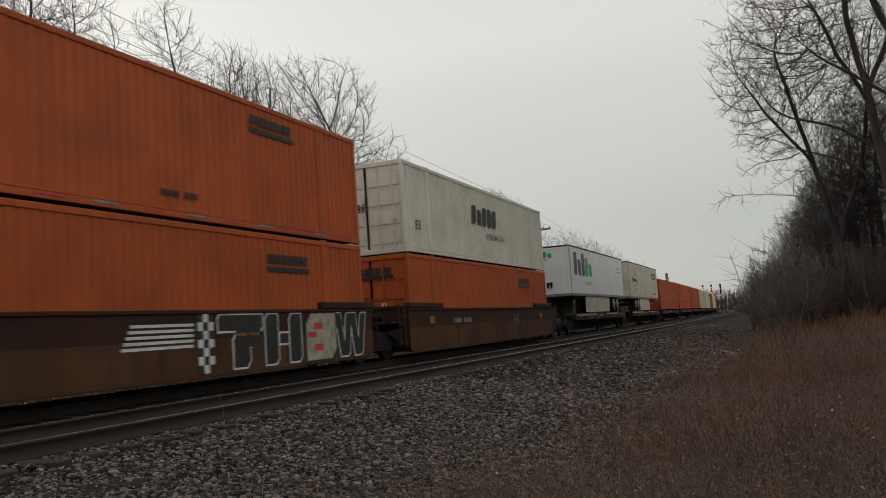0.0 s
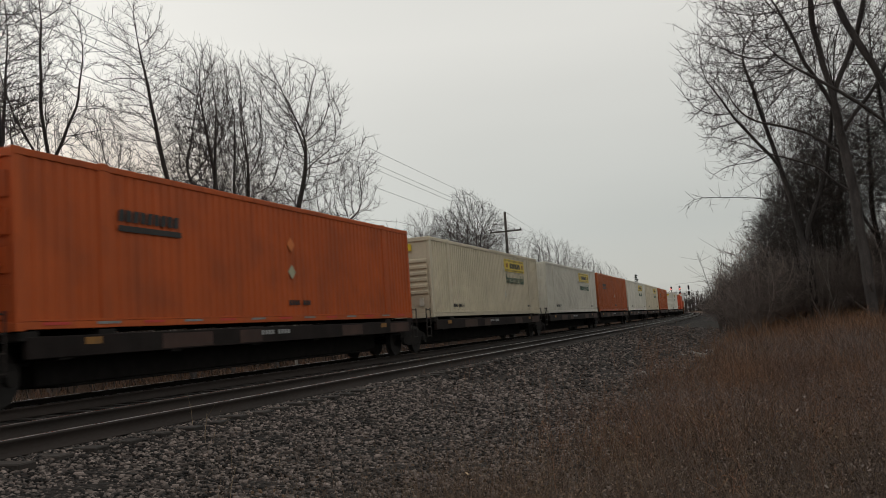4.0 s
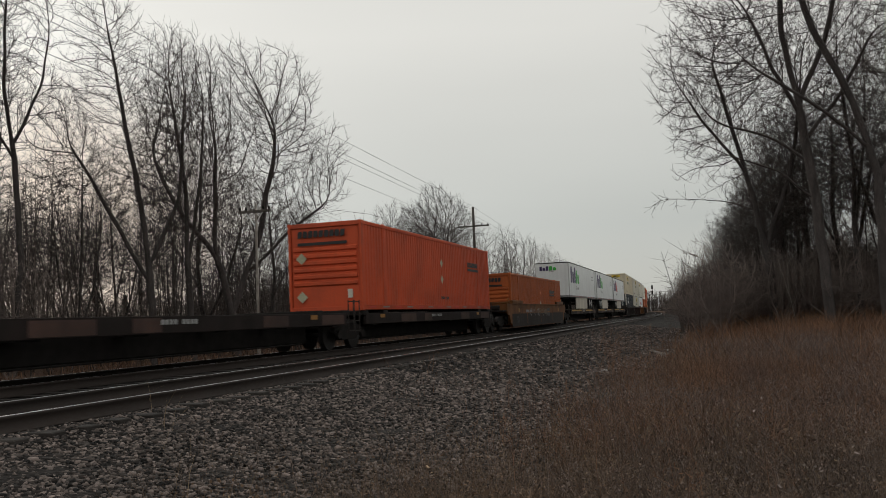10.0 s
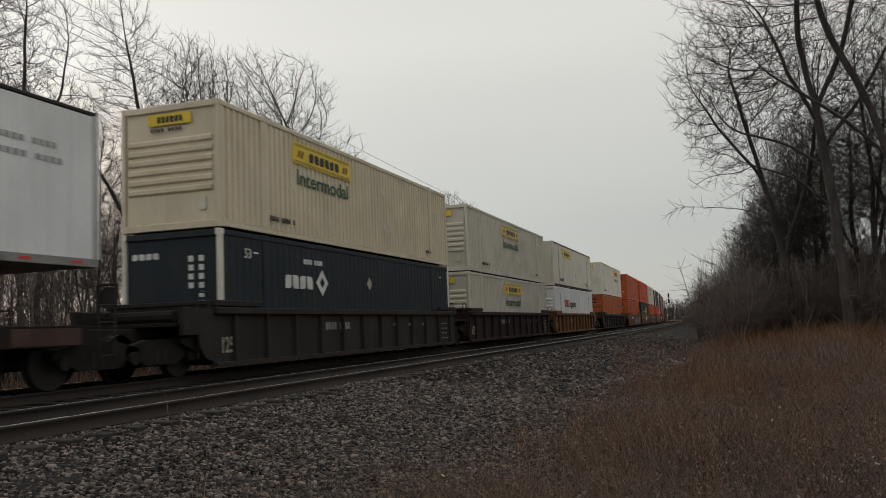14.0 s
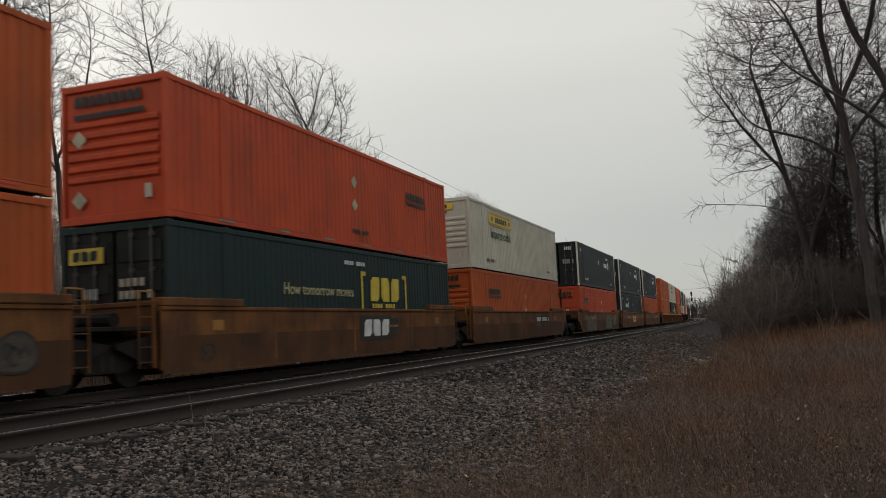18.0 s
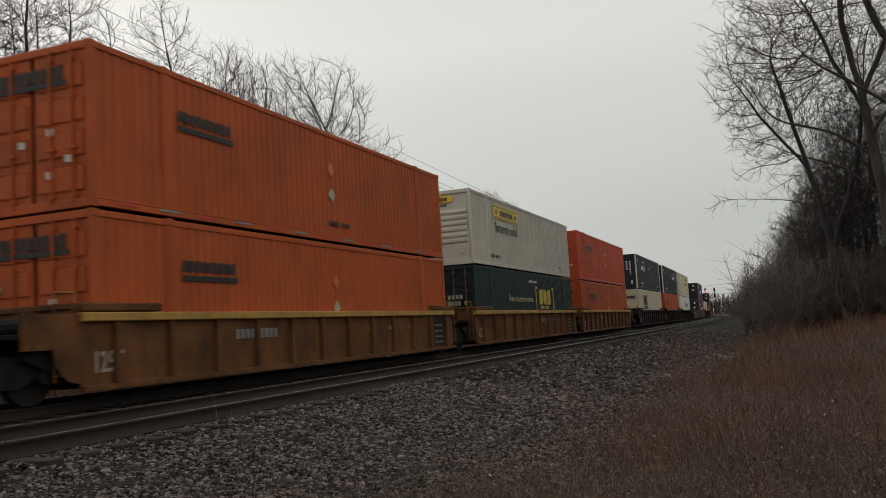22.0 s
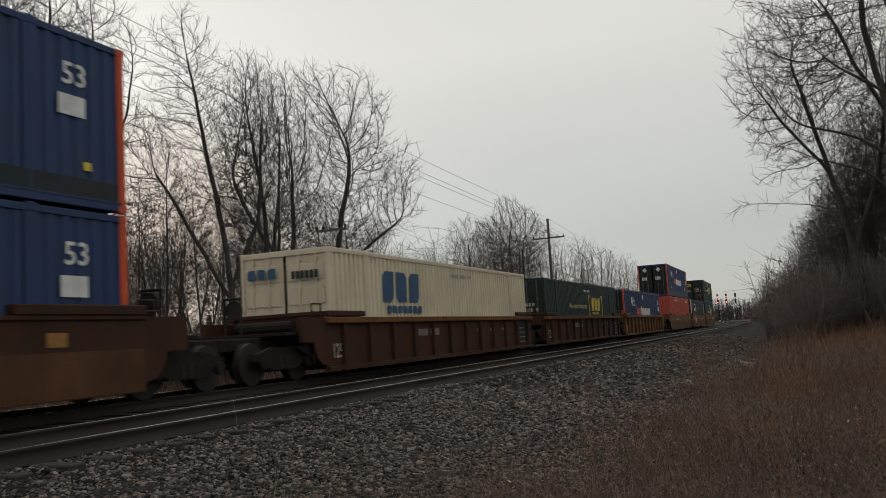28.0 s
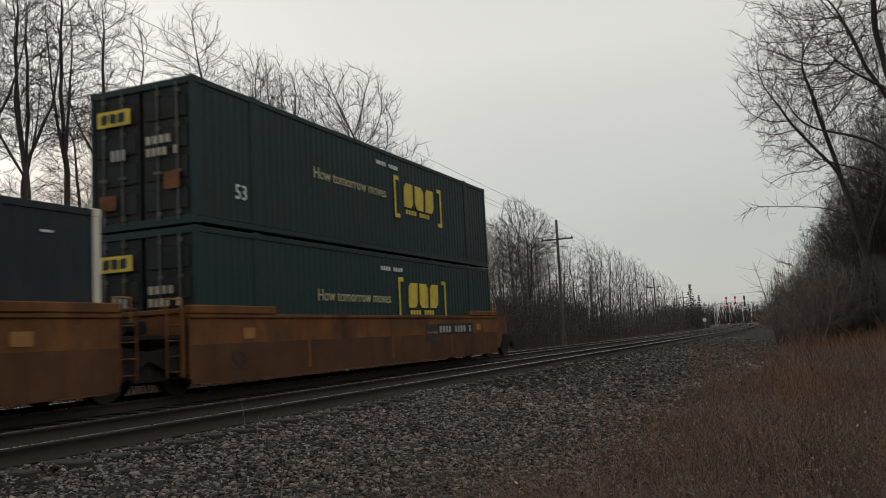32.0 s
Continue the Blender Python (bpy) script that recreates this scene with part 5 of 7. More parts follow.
    if sm:
        for k in range(12):
            put("panel_seam", mesh("box_seam", m, lambda bm: [box(bm, 0, .003, -.03, .03, .2, HGT - .16)] + [box(bm, .003, .006, -.008, .008, .24 + .1 * q, .27 + .1 * q) for q in range(25)]), c, pose(w - .012, -h + 1.2 + 1.22 * k, 0))
        if z > 3:
            put("roof_edge", mesh("roof_edge", M["rust"], lambda bm: box(bm, 0, .006, -h + .1, h - .1, HGT - .12, HGT - .02)), c, pose(w + .005, 0, 0))
        put("sill_edge", mesh("sill_edge", M["car_dark"], lambda bm: box(bm, 0, .006, -h + .1, h - .1, .03, .13)), c, pose(w + .005, 0, 0))
        words(c, "TOP LIFT ONLY", M["black"], SIDE, (w + .004, -h + 2.25, .42), .16, 1.35)
        words(c, "TOP LIFT ONLY", M["grey_mark"], SIDE, (w + .004, h - 3.6, .42), .16, 1.2)
        plate(c, "placard", M["grey_mark"], SIDE @ pose(0, 0, 0, 0, 0, 45), (w + .002, -h + 8.6, .75), (.26, .26))
        hatch = plate(c, "vent_hatch", M["car_dark"], FRONT, (.1, -h + .055, .7), (.42, .5), .02)
        plate(hatch, "hatch_lid", M["galv"], Matrix.Identity(4), (.05, .05, .021), (.32, .40), .01)
    if sm:
        for sy in (-1, 1):
            plate(c, "rust_streak", M["rust"], SIDE, (w + .009, sy * (h - 1.98) - .035, .3), (.07, HGT - .75), .002)
    xs = w + .006
    y0 = -h if at_y is None else -h + at_y
    if logo == "bar":            # dark name over a bar
        y0 = -h + (2.3 if at_y is None else at_y - (.45 if off < 30 and z > 3 else 0))
        up = (.45 if z > 3 else .30) if off < 30 else 0
        mark(c, "name_mark", M["black"], SIDE, (xs, y0, 1.92 + up), (1.75, .22), 9, 1, .1)
        plate(c, "name_bar", M["black"], SIDE, (xs, y0, 1.74 + up), (1.8, .11))
        small_bars(c, M["black"], SIDE, (xs, -h + 8.2, .42), (1.1, .12), 8)
        if end == "doors":
            mark(c, "name_mark", M["black"], FRONT, (-.95, -h - .004, 2.28), (1.7, .24), 9, 2, .1)
        else:
            mark(c, "name_mark", M["black"], FRONT, (-.95, -h - .004, 2.42), (1.7, .22), 9, 2, .1)
        plate(c, "name_bar", M["black"], FRONT, (-.95, -h - .004, 2.16), (1.75, .10))
        for zz in (1.72, 1.05) if off > 30 else ():
            plate(c, "placard", M["placard" if zz < 1.2 or paint == "red_orange" else "orange_mark"], SIDE @ pose(0, 0, 0, 0, 0, 45), (xs, -h + 8.4, zz), (.26, .26))
        if end == "doors":
            plate(c, "placard", M["placard"], FRONT @ pose(0, 0, 0, 0, 0, 45), (-.88, -h - .02, 1.5), (.22, .22))
            for xx, zz in ((-.3, 1.15), (.35, 1.3), (.75, .8), (.32, .55)):
                plate(c, "door_label", M["grey_white"], FRONT, (xx, -h - .006, zz), (.16, .12))
        else:
            for zz in (1.55, .30):
                plate(c, "placard", M["placard"], FRONT @ pose(0, 0, 0, 0, 0, 45), (-.82, -h - .006, zz), (.27, .27))
        for k in range(13):
            put("reflective_tape", mesh("reflective_tape", M["silver_mark" if k % 2 else "red"], lambda bm: box(bm, 0, .004, 0, .58, 0, .045)), c, pose(w + .009, -h + .5 + k * 1.2, .085))
    elif logo == "sign":         # yellow sign with a name, a green word below
        y0 = -h + (2.8 if at_y is None else at_y)
        plate(c, "yellow_sign", M["yellow"], SIDE, (xs, y0, 2.02), (3.6, .58))
        mark(c, "sign_mark", M["black"], SIDE, (xs + .004, y0 + .95, 2.17), (1.9, .25), 6, 3)
        for zz in (2.055, 2.095, 2.50, 2.54):
            plate(c, "sign_line", M["black"], SIDE, (xs + .004, y0 + .1, zz), (3.4, .014))
        for yy in (.25, 3.0):
            mark(c, "sign_corner", M["car_yellow"], SIDE, (xs + .004, y0 + yy, 2.2), (.36, .2), 2, 3, .5)
        if kind != "smooth":
            words(c, "Intermodal", M["ink_green"], SIDE, (xs, y0 + .2, 1.47), .40, 3.2)
        plate(c, "yellow_sign", M["yellow"], FRONT, (-.55, -h - .004, 2.42), (1.15, .26))
        mark(c, "sign_mark", M["black"], FRONT, (-.3, -h - .008, 2.47), (.7, .15), 6, 4)
        small_bars(c, M["black"], FRONT, (-.48, -h - .004, 2.27), (.95, .08), 10)
        small_bars(c, M["black"], SIDE, (xs, -h + 2.2, .36), (1.3, .13), 11)
        small_bars(c, M["black"], SIDE, (xs, h - 2.6, .36), (.6, .10), 6)
        for zz in (1.9, .75):
            plate(c, "placard", M["grey_white"], SIDE @ pose(0, 0, 0, 0, 0, 45), (xs, -h + 9.6, zz), (.26, .26))
    elif logo == "dark_name":    # large dark slanted name
        mark(c, "name_mark", M["black"], SIDE, (xs, -h + 6.15, 1.42), (3.0, .72), 5, 5, .12)
        words(c, "INTERMODAL", M["grey_mark"], SIDE, (xs, -h + 7.7, .95), .22, 2.5)
        words(c, "53ft", M["black"], FRONT, (-.6, -h - .006, 1.35), .26, .7)
        words(c, "53", M["black"], SIDE, (xs, -h + .8, .75), .3, .4)
    elif logo == "diamond":      # pale name and diamond
        fy = -h - .04 if end == "doors" else -h + .054
        y0 = -h + (10.6 if at_y is None else at_y)
        mark(c, "name_mark", M["white_mark"], SIDE, (xs, y0, 1.66), (1.55, .34), 4, 6)
        put("diamond_mark", mesh("diamond_mark", M["white_mark"], lambda bm: [box(bm, a, b, p, q, 0, .004) for a, b, p, q in ((0, .12, 0, .42), (.3, .42, 0, .42), (.12, .3, 0, .12), (.12, .3, .3, .42))]), c, Matrix.Translation((xs, y0 + 2.05, 1.50)) @ SIDE @ pose(0, 0, 0, 0, 0, 45) @ Matrix.Diagonal((1.2, 1.2, 1, 1)))
        small_bars(c, M["white_mark"], SIDE, (xs, y0 + 1.0, 2.32), (1.1, .13), 9)
        words(c, "TOP LIFT ONLY", M["white_mark"], SIDE, (xs, -h + 2.3, .42), .16, 1.35)
        plate(c, "placard", M["placard"], SIDE @ pose(0, 0, 0, 0, 0, 45), (xs, -h + 8.2, 1.75), (.28, .28))
        for sy in (-h + 1.4, h - 1.2):
            plate(c, "white_label", M["white_mark"], SIDE, (xs, sy, 2.42), (.22, .04))
        small_bars(c, M["white_mark"], SIDE, (xs, h - 2.6, .40), (.7, .12), 7)
        words(c, "53", M["white_mark"], SIDE, (xs, -h + 1.0, 2.3), .22, .3)
        mark(c, "name_mark", M["white_mark"], FRONT, (-1.05, fy, 2.3), (.75, .14), 4, 7)
        if end == "doors":
            small_bars(c, M["white_mark"], FRONT, (.45, fy, 2.35), (.6, .22), 5)
            small_bars(c, M["grey_mark"], FRONT, (.3, fy, 1.45), (.75, .3), 6)
            plate(c, "door_label", M["grey_white"], FRONT, (-.3, fy + .03, .7), (.2, .32))
        else:
            for k in range(6):
                plate(c, "upright_print", M["white_mark"], FRONT, (.72, fy, 2.2 - .2 * k), (.13, .13))
            for k in range(4):
                plate(c, "upright_print", M["white_mark"], FRONT, (.45, fy, 2.2 - .2 * k), (.13, .13))
    elif logo == "bracket":      # yellow name in brackets, a pale motto before it
        mark(c, "name_mark", M["logo_yellow"], SIDE, (xs, -h + 9.25, 1.42), (2.25, .72), 3, 8, .05)
        small_bars(c, M["logo_yellow"], SIDE, (xs, -h + 9.35, 1.22), (1.9, .13), 10)
        for y, sx in ((8.62, 1), (12.0, -1)):
            put("bracket", mesh("bracket", M["logo_yellow"], lambda bm: [box(bm, 0, .11, 0, 1.22, 0, .004), box(bm, .11, .32, 1.10, 1.22, 0, .004), box(bm, .11, .32, 0, .12, 0, .004)]), c, Matrix.Translation((xs, -h + y, 1.05)) @ SIDE @ Matrix.Diagonal((sx, 1, 1, 1)))
        words(c, "How tomorrow moves", M["pale_yellow"], SIDE, (xs, -h + 4.3, 1.53), .28, 3.8, bold=.0)
        small_bars(c, M["white_mark"], SIDE, (xs, -h + 7.6, 2.42), (1.5, .11), 10)
        words(c, "53", M["white_mark"], SIDE, (xs, -h + 1.25, .62), .3, .4)
        plate(c, "yellow_patch", M["logo_yellow"], FRONT, (-1.05, -h - .05, 2.12), (.85, .32))
        mark(c, "name_mark", M["green"], FRONT, (-.95, -h - .056, 2.18), (.65, .2), 3, 9)
        small_bars(c, M["pale_print"], FRONT, (.2, -h - .06, 1.62), (.8, .16), 5)
        small_bars(c, M["pale_print"], FRONT, (.2, -h - .06, 1.38), (.8, .16), 6)
        small_bars(c, M["grey_mark"], FRONT, (-.7, -h - .06, 1.40), (.4, .22), 3)
        plate(c, "rust_patch", M["car_tan"], FRONT, (.62, -h - .06, .7), (.38, .34))
        plate(c, "rust_patch", M["car_tan"], FRONT, (-1.0, -h - .06, .42), (.42, .30))
    elif logo == "blue_name":
        ink = M["black" if off < 700 else "blue_mark"]
        mark(c, "name_mark", ink, SIDE, (xs, -h + 2.85, 1.56), (2.6, .86), 3, 10, .05)
        mark(c, "small_mark", ink, SIDE, (xs, -h + 3.1, 1.24), (2.4, .22), 7, 11)
        small_bars(c, M["grey_mark"], SIDE, (xs, -h + 8.0, 2.45), (1.8, .1), 12)
        mark(c, "name_mark", M["blue_mark"], FRONT, (-1.05, -h - .06, 2.2), (.9, .26), 3, 12)
        mark(c, "small_mark", M["black"], FRONT, (.25, -h - .06, 2.15), (.8, .2), 6, 13)
    elif logo == "two_tone":     # an orange word and a white word, a diamond with speed lines
        mark(c, "name_mark", M["red"], SIDE, (xs, -h + 4.7, 1.22), (1.8, .60), 5, 14)
        mark(c, "name_mark", M["white_mark"], SIDE, (xs, -h + 6.55, 1.16), (4.1, .66), 10, 15)
        put("diamond_mark", mesh("diamond_plate", M["white_mark"], lambda bm: box(bm, 0, .5, 0, .5, 0, .004)), c, Matrix.Translation((xs, -h + 3.0, 1.78)) @ SIDE @ pose(0, 0, 0, 0, 0, 45))
        put("speed_lines", mesh("speed_lines", M["white_mark"], lambda bm: [box(bm, .1 * (k % 3), 1.0 - .05 * k, k * .09, k * .09 + .03, 0, .004) for k in range(7)]), c, Matrix.Translation((xs, -h + 3.3, 1.82)) @ SIDE)
        words(c, "53", M["white_mark"], SIDE, (xs, h - 1.38, 2.0), .36, .5)
        plate(c, "white_label", M["white_mark"], SIDE, (xs, h - 1.45, 1.48), (.55, .34))
        plate(c, "white_label", M["white_mark"], SIDE, (xs, -h + 7.35, 2.33), (.42, .3))
        words(c, "53", M["white_mark"], SIDE, (xs, -h + 2.2, .75), .2, .3)
        plate(c, "lower_band", M["navy"], SIDE, (xs - .004, -h + .18, .14), (LEN - .36, .34))
        plate(c, "yellow_label", M["logo_yellow"], SIDE, (xs, h - .95, .62), (.16, .14))
        mark(c, "small_mark", M["white_mark"], SIDE, (xs, h - 3.1, .72), (.42, .3), 2, 18)
        for sx in (-.95, .25):
            plate(c, "white_label", M["white_mark"], FRONT @ pose(0, 0, 0, 0, 0, 45), (sx + .3, -h - .06, 2.2), (.3, .3))
            small_bars(c, M["white_mark"], FRONT, (sx, -h - .06, 1.5), (.6, .28), 5)
    elif logo == "red_black":    # a red mark and a black word
        y0 = -h + (3.5 if at_y is None else at_y)
        mark(c, "name_mark", M["red"], SIDE, (xs, y0, 1.60), (1.45, .48), 3, 16)
        words(c, "Logistics", M["black"], SIDE, (xs, y0 + 1.55, 1.60), .46, 2.9)
        mark(c, "name_mark", M["red"], FRONT, (-.95, -h - .005, 2.25), (.55, .2), 3, 17)
        words(c, "Logistics", M["black"], FRONT, (-.36, -h - .01, 2.25), .2, 1.1)
    elif logo == "plain_red":
        small_bars(c, M["white_mark"], SIDE, (xs, h - 3.2, 2.45), (1.6, .14), 9)
        small_bars(c, M["white_mark"], SIDE, (xs, -h + 4.0, 2.5), (2.0, .12), 12)
        plate(c, "white_label", M["cream"], FRONT, (-.1, -h - .06, 1.75), (.5, .45))
    MOVING.append((c, off + LEN / 2, z))
    return c


def wheelset(parent, y):
    put("axle", mesh("axle", M["wheel"], lambda bm: rod(bm, (-.7, 0, .46), (.7, 0, .46), .08, 8)), parent, pose(0, y, 0))
    for sx in (-1, 1):
        put("wheel", mesh("wheel", M["wheel"], lambda bm: [rod(bm, (-.065, 0, .46), (.065, 0, .46), .458, 24), rod(bm, (.06, 0, .46), (.085, 0, .46), .17, 16), rod(bm, (-.09, 0, .46), (-.06, 0, .46), .485, 24)]), parent, pose(sx * .7525, y, 0) @ Matrix.Diagonal((sx, 1, 1, 1)))


def truck(parent, y):
    """A four-wheel bogie."""
    t = put("truck", mesh("truck", M["steel_black"], lambda bm: box(bm, -.95, .95, -.2, .2, .42, .74, .04)), parent, pose(0, y, 0), "sooty cast-steel bogie")
    for sx in (-1, 1):
        put("side_frame", mesh("side_frame", M["steel_black"], lambda bm: [
            prism(bm, [(-1.1, .52), (-1.05, .66), (-.45, .80), (.45, .80), (1.1, .66), (1.1, .52), (.85, .50), (.5, .30), (-.5, .30), (-.85, .50)], -.07, .07),
            rod(bm, (.06, -.89, .46), (.16, -.89, .46), .13, 10), rod(bm, (.06, .89, .46), (.16, .89, .46), .13, 10)]), t, pose(sx * 1.0, 0, 0) @ Matrix.Diagonal((sx, 1, 1, 1)))
        for k in (-.12, .12):
            put("spring", mesh("spring", M["rail_side"], lambda bm: rod(bm, (0, 0, .34), (0, 0, .62), .06, 8)), t, pose(sx * 1.02, k, 0))
    wheelset(t, -.89)
    wheelset(t, .89)


def arch(bm, x0, x1, s, y0, reach, top, drop):
    """The side plate carried on over the bogie, cut in a curve below."""
    h = y0
    pts = [(s * (h - .02), top), (s * (h - .02), drop)]
    for k in range(1, 7):
        a = k / 6 * math.pi / 2
        pts.append((s * (h + .55 * math.sin(a)), drop + (.86 - drop) * (1 - math.cos(a))))
    pts += [(s * (h + reach), .86), (s * (h + reach), top)]
    prism(bm, pts, x0, x1)


def smooth_side(bm, ends):
    """A plate side with a folded foot and raised ends."""
    h = LEN / 2 + .30
    x = WID / 2 + .02
    box(bm, x, x + .05, -h, h, .30, 1.49)
    prism(bm, [(-h + .3, .18), (h - .3, .18), (h, .30), (-h, .30)], x - .12, x + .05)
    box(bm, x - .04, x + .09, -h, h, 1.41, 1.49, .015)
    for s in (-1, 1):
        if ends[(s + 1) // 2]:
            arch(bm, x + .002, x + .048, s, h, 1.1, 1.47, .34)
        a, b = sorted((s * h, s * (h - 2.7)))
        box(bm, x - .10, x + .11, a, b, 1.492, 1.66, .02)
    for k in range(3):
        box(bm, x + .05, x + .056, -h + 4 + k * 4.2, -h + 4.12 + k * 4.2, .32, 1.40)


def ribbed_side(bm, ends):
    h = LEN / 2 + .35
    x = WID / 2 + .02
    box(bm, x, x + .03, -h, h, .22, 1.30)
    box(bm, x - .04, x + .13, -h, h, .16, .26, .01)
    for s in (-1, 1):
        if ends[(s + 1) // 2]:
            arch(bm, x + .002, x + .028, s, h, 1.15, 1.42, .30)
            box(bm, x - .02, x + .10, *sorted((s * (h + .95), s * (h + 1.15))), .86, 1.44, .01)
        a, b = sorted((s * h, s * (h - 1.9)))
        box(bm, x - .08, x + .12, a, b, 1.46, 1.60, .02)


def rib(bm):
    prism(bm, [(-.06, .26), (.06, .26), (.045, 1.28), (-.045, 1.28)], 0, .11)


def end_gear(car, paint, s, pitch_gap, ends):
    """The deck over the bogie, bulkhead, ladder, grab irons and, at a car's end, brake stand and coupler."""
    h = LEN / 2
    put("bulkhead", mesh("bulkhead", M[paint], lambda bm: [box(bm, -1.28, 1.28, 0, .10, .32, 1.52, .02), box(bm, -1.28, 1.28, -.05, .14, 1.50, 1.60, .015)]), car, pose(0, s * (h + .30), 0) @ Matrix.Diagonal((1, s, 1, 1)))
    here = pose(0, s * (h + .41), 0) @ Matrix.Diagonal((1, s, 1, 1))
    put("draft_sill", mesh(f"draft_sill_{ends}", M["steel_black"], lambda bm: box(bm, -.55, .55, 0, (3.0 if ends else 1.2), .74, 1.036, .03)), car, here)
    put("end_deck", mesh(f"end_deck_{ends}", M["steel_black"], lambda bm: box(bm, -1.25, 1.25, .02, (1.5 if ends else 1.0), 1.04, 1.12, .01)), car, here)
    put("slope_sheet", mesh("slope_sheet", M["steel_black"], lambda bm: prism(bm, [(0, .36), (.9, .72), (.9, .80), (0, .95)], -1.2, 1.2)), car, here)
    put("brake_cylinder", mesh("brake_cylinder", M["steel_black"], lambda bm: rod(bm, (-.8, .5, 1.26), (.8, .5, 1.26), .14, 10)), car, here)
    for sx in (-1, 1):
        put("grab_iron", mesh("grab_iron", M["car_yellow" if paint == "car_tan" else "car_dark"], lambda bm: [rod(bm, (0, 0, 1.60), (0, 0, 2.02), .018, 6), rod(bm, (0, .42, 1.60), (0, .42, 2.02), .018, 6), rod(bm, (0, 0, 2.02), (0, .42, 2.02), .018, 6)]), car, pose(sx * 1.2, s * (h + .32), -.25) @ Matrix.Diagonal((1, s, 1, 1)))
        put("ladder", mesh("ladder", M[paint], lambda bm: [rod(bm, (-.0, .0, .35), (0, 0, 1.6), .02, 6), rod(bm, (0, .38, .35), (0, .38, 1.6), .02, 6)] + [rod(bm, (0, 0, .45 + k * .28), (0, .38, .45 + k * .28), .014, 5) for k in range(5)]), car, pose(sx * 1.26, s * (h + .42), 0) @ Matrix.Diagonal((1, s, 1, 1)))
    if ends:
        put("coupler", mesh("coupler", M["steel_black"], lambda bm: [box(bm, -.12, .12, 0, .75, .76, .98, .03), box(bm, -.2, .17, .6, .95, .70, 1.03, .05)]), car, pose(0, s * (h + 2.5), 0) @ Matrix.Diagonal((1, s, 1, 1)))
        put("brake_stand", mesh("brake_stand", M["car_yellow" if paint == "car_tan" else "car_dark"], lambda bm: [rod(bm, (-.9, .9, 1.1), (-.9, .9, 2.0), .03, 6), rod(bm, (-.45, .9, 1.1), (-.45, .9, 2.0), .03, 6), rod(bm, (-.9, .9, 2.0), (-.45, .9, 2.0), .03, 6), rod(bm, (-.68, .85, 1.72), (-.68, .80, 1.72), .24, 14)]), car, pose(0, s * (h + .35), 0) @ Matrix.Diagonal((-1 if s > 0 else 1, s, 1, 1)))
        truck(car, s * (h + 1.75))


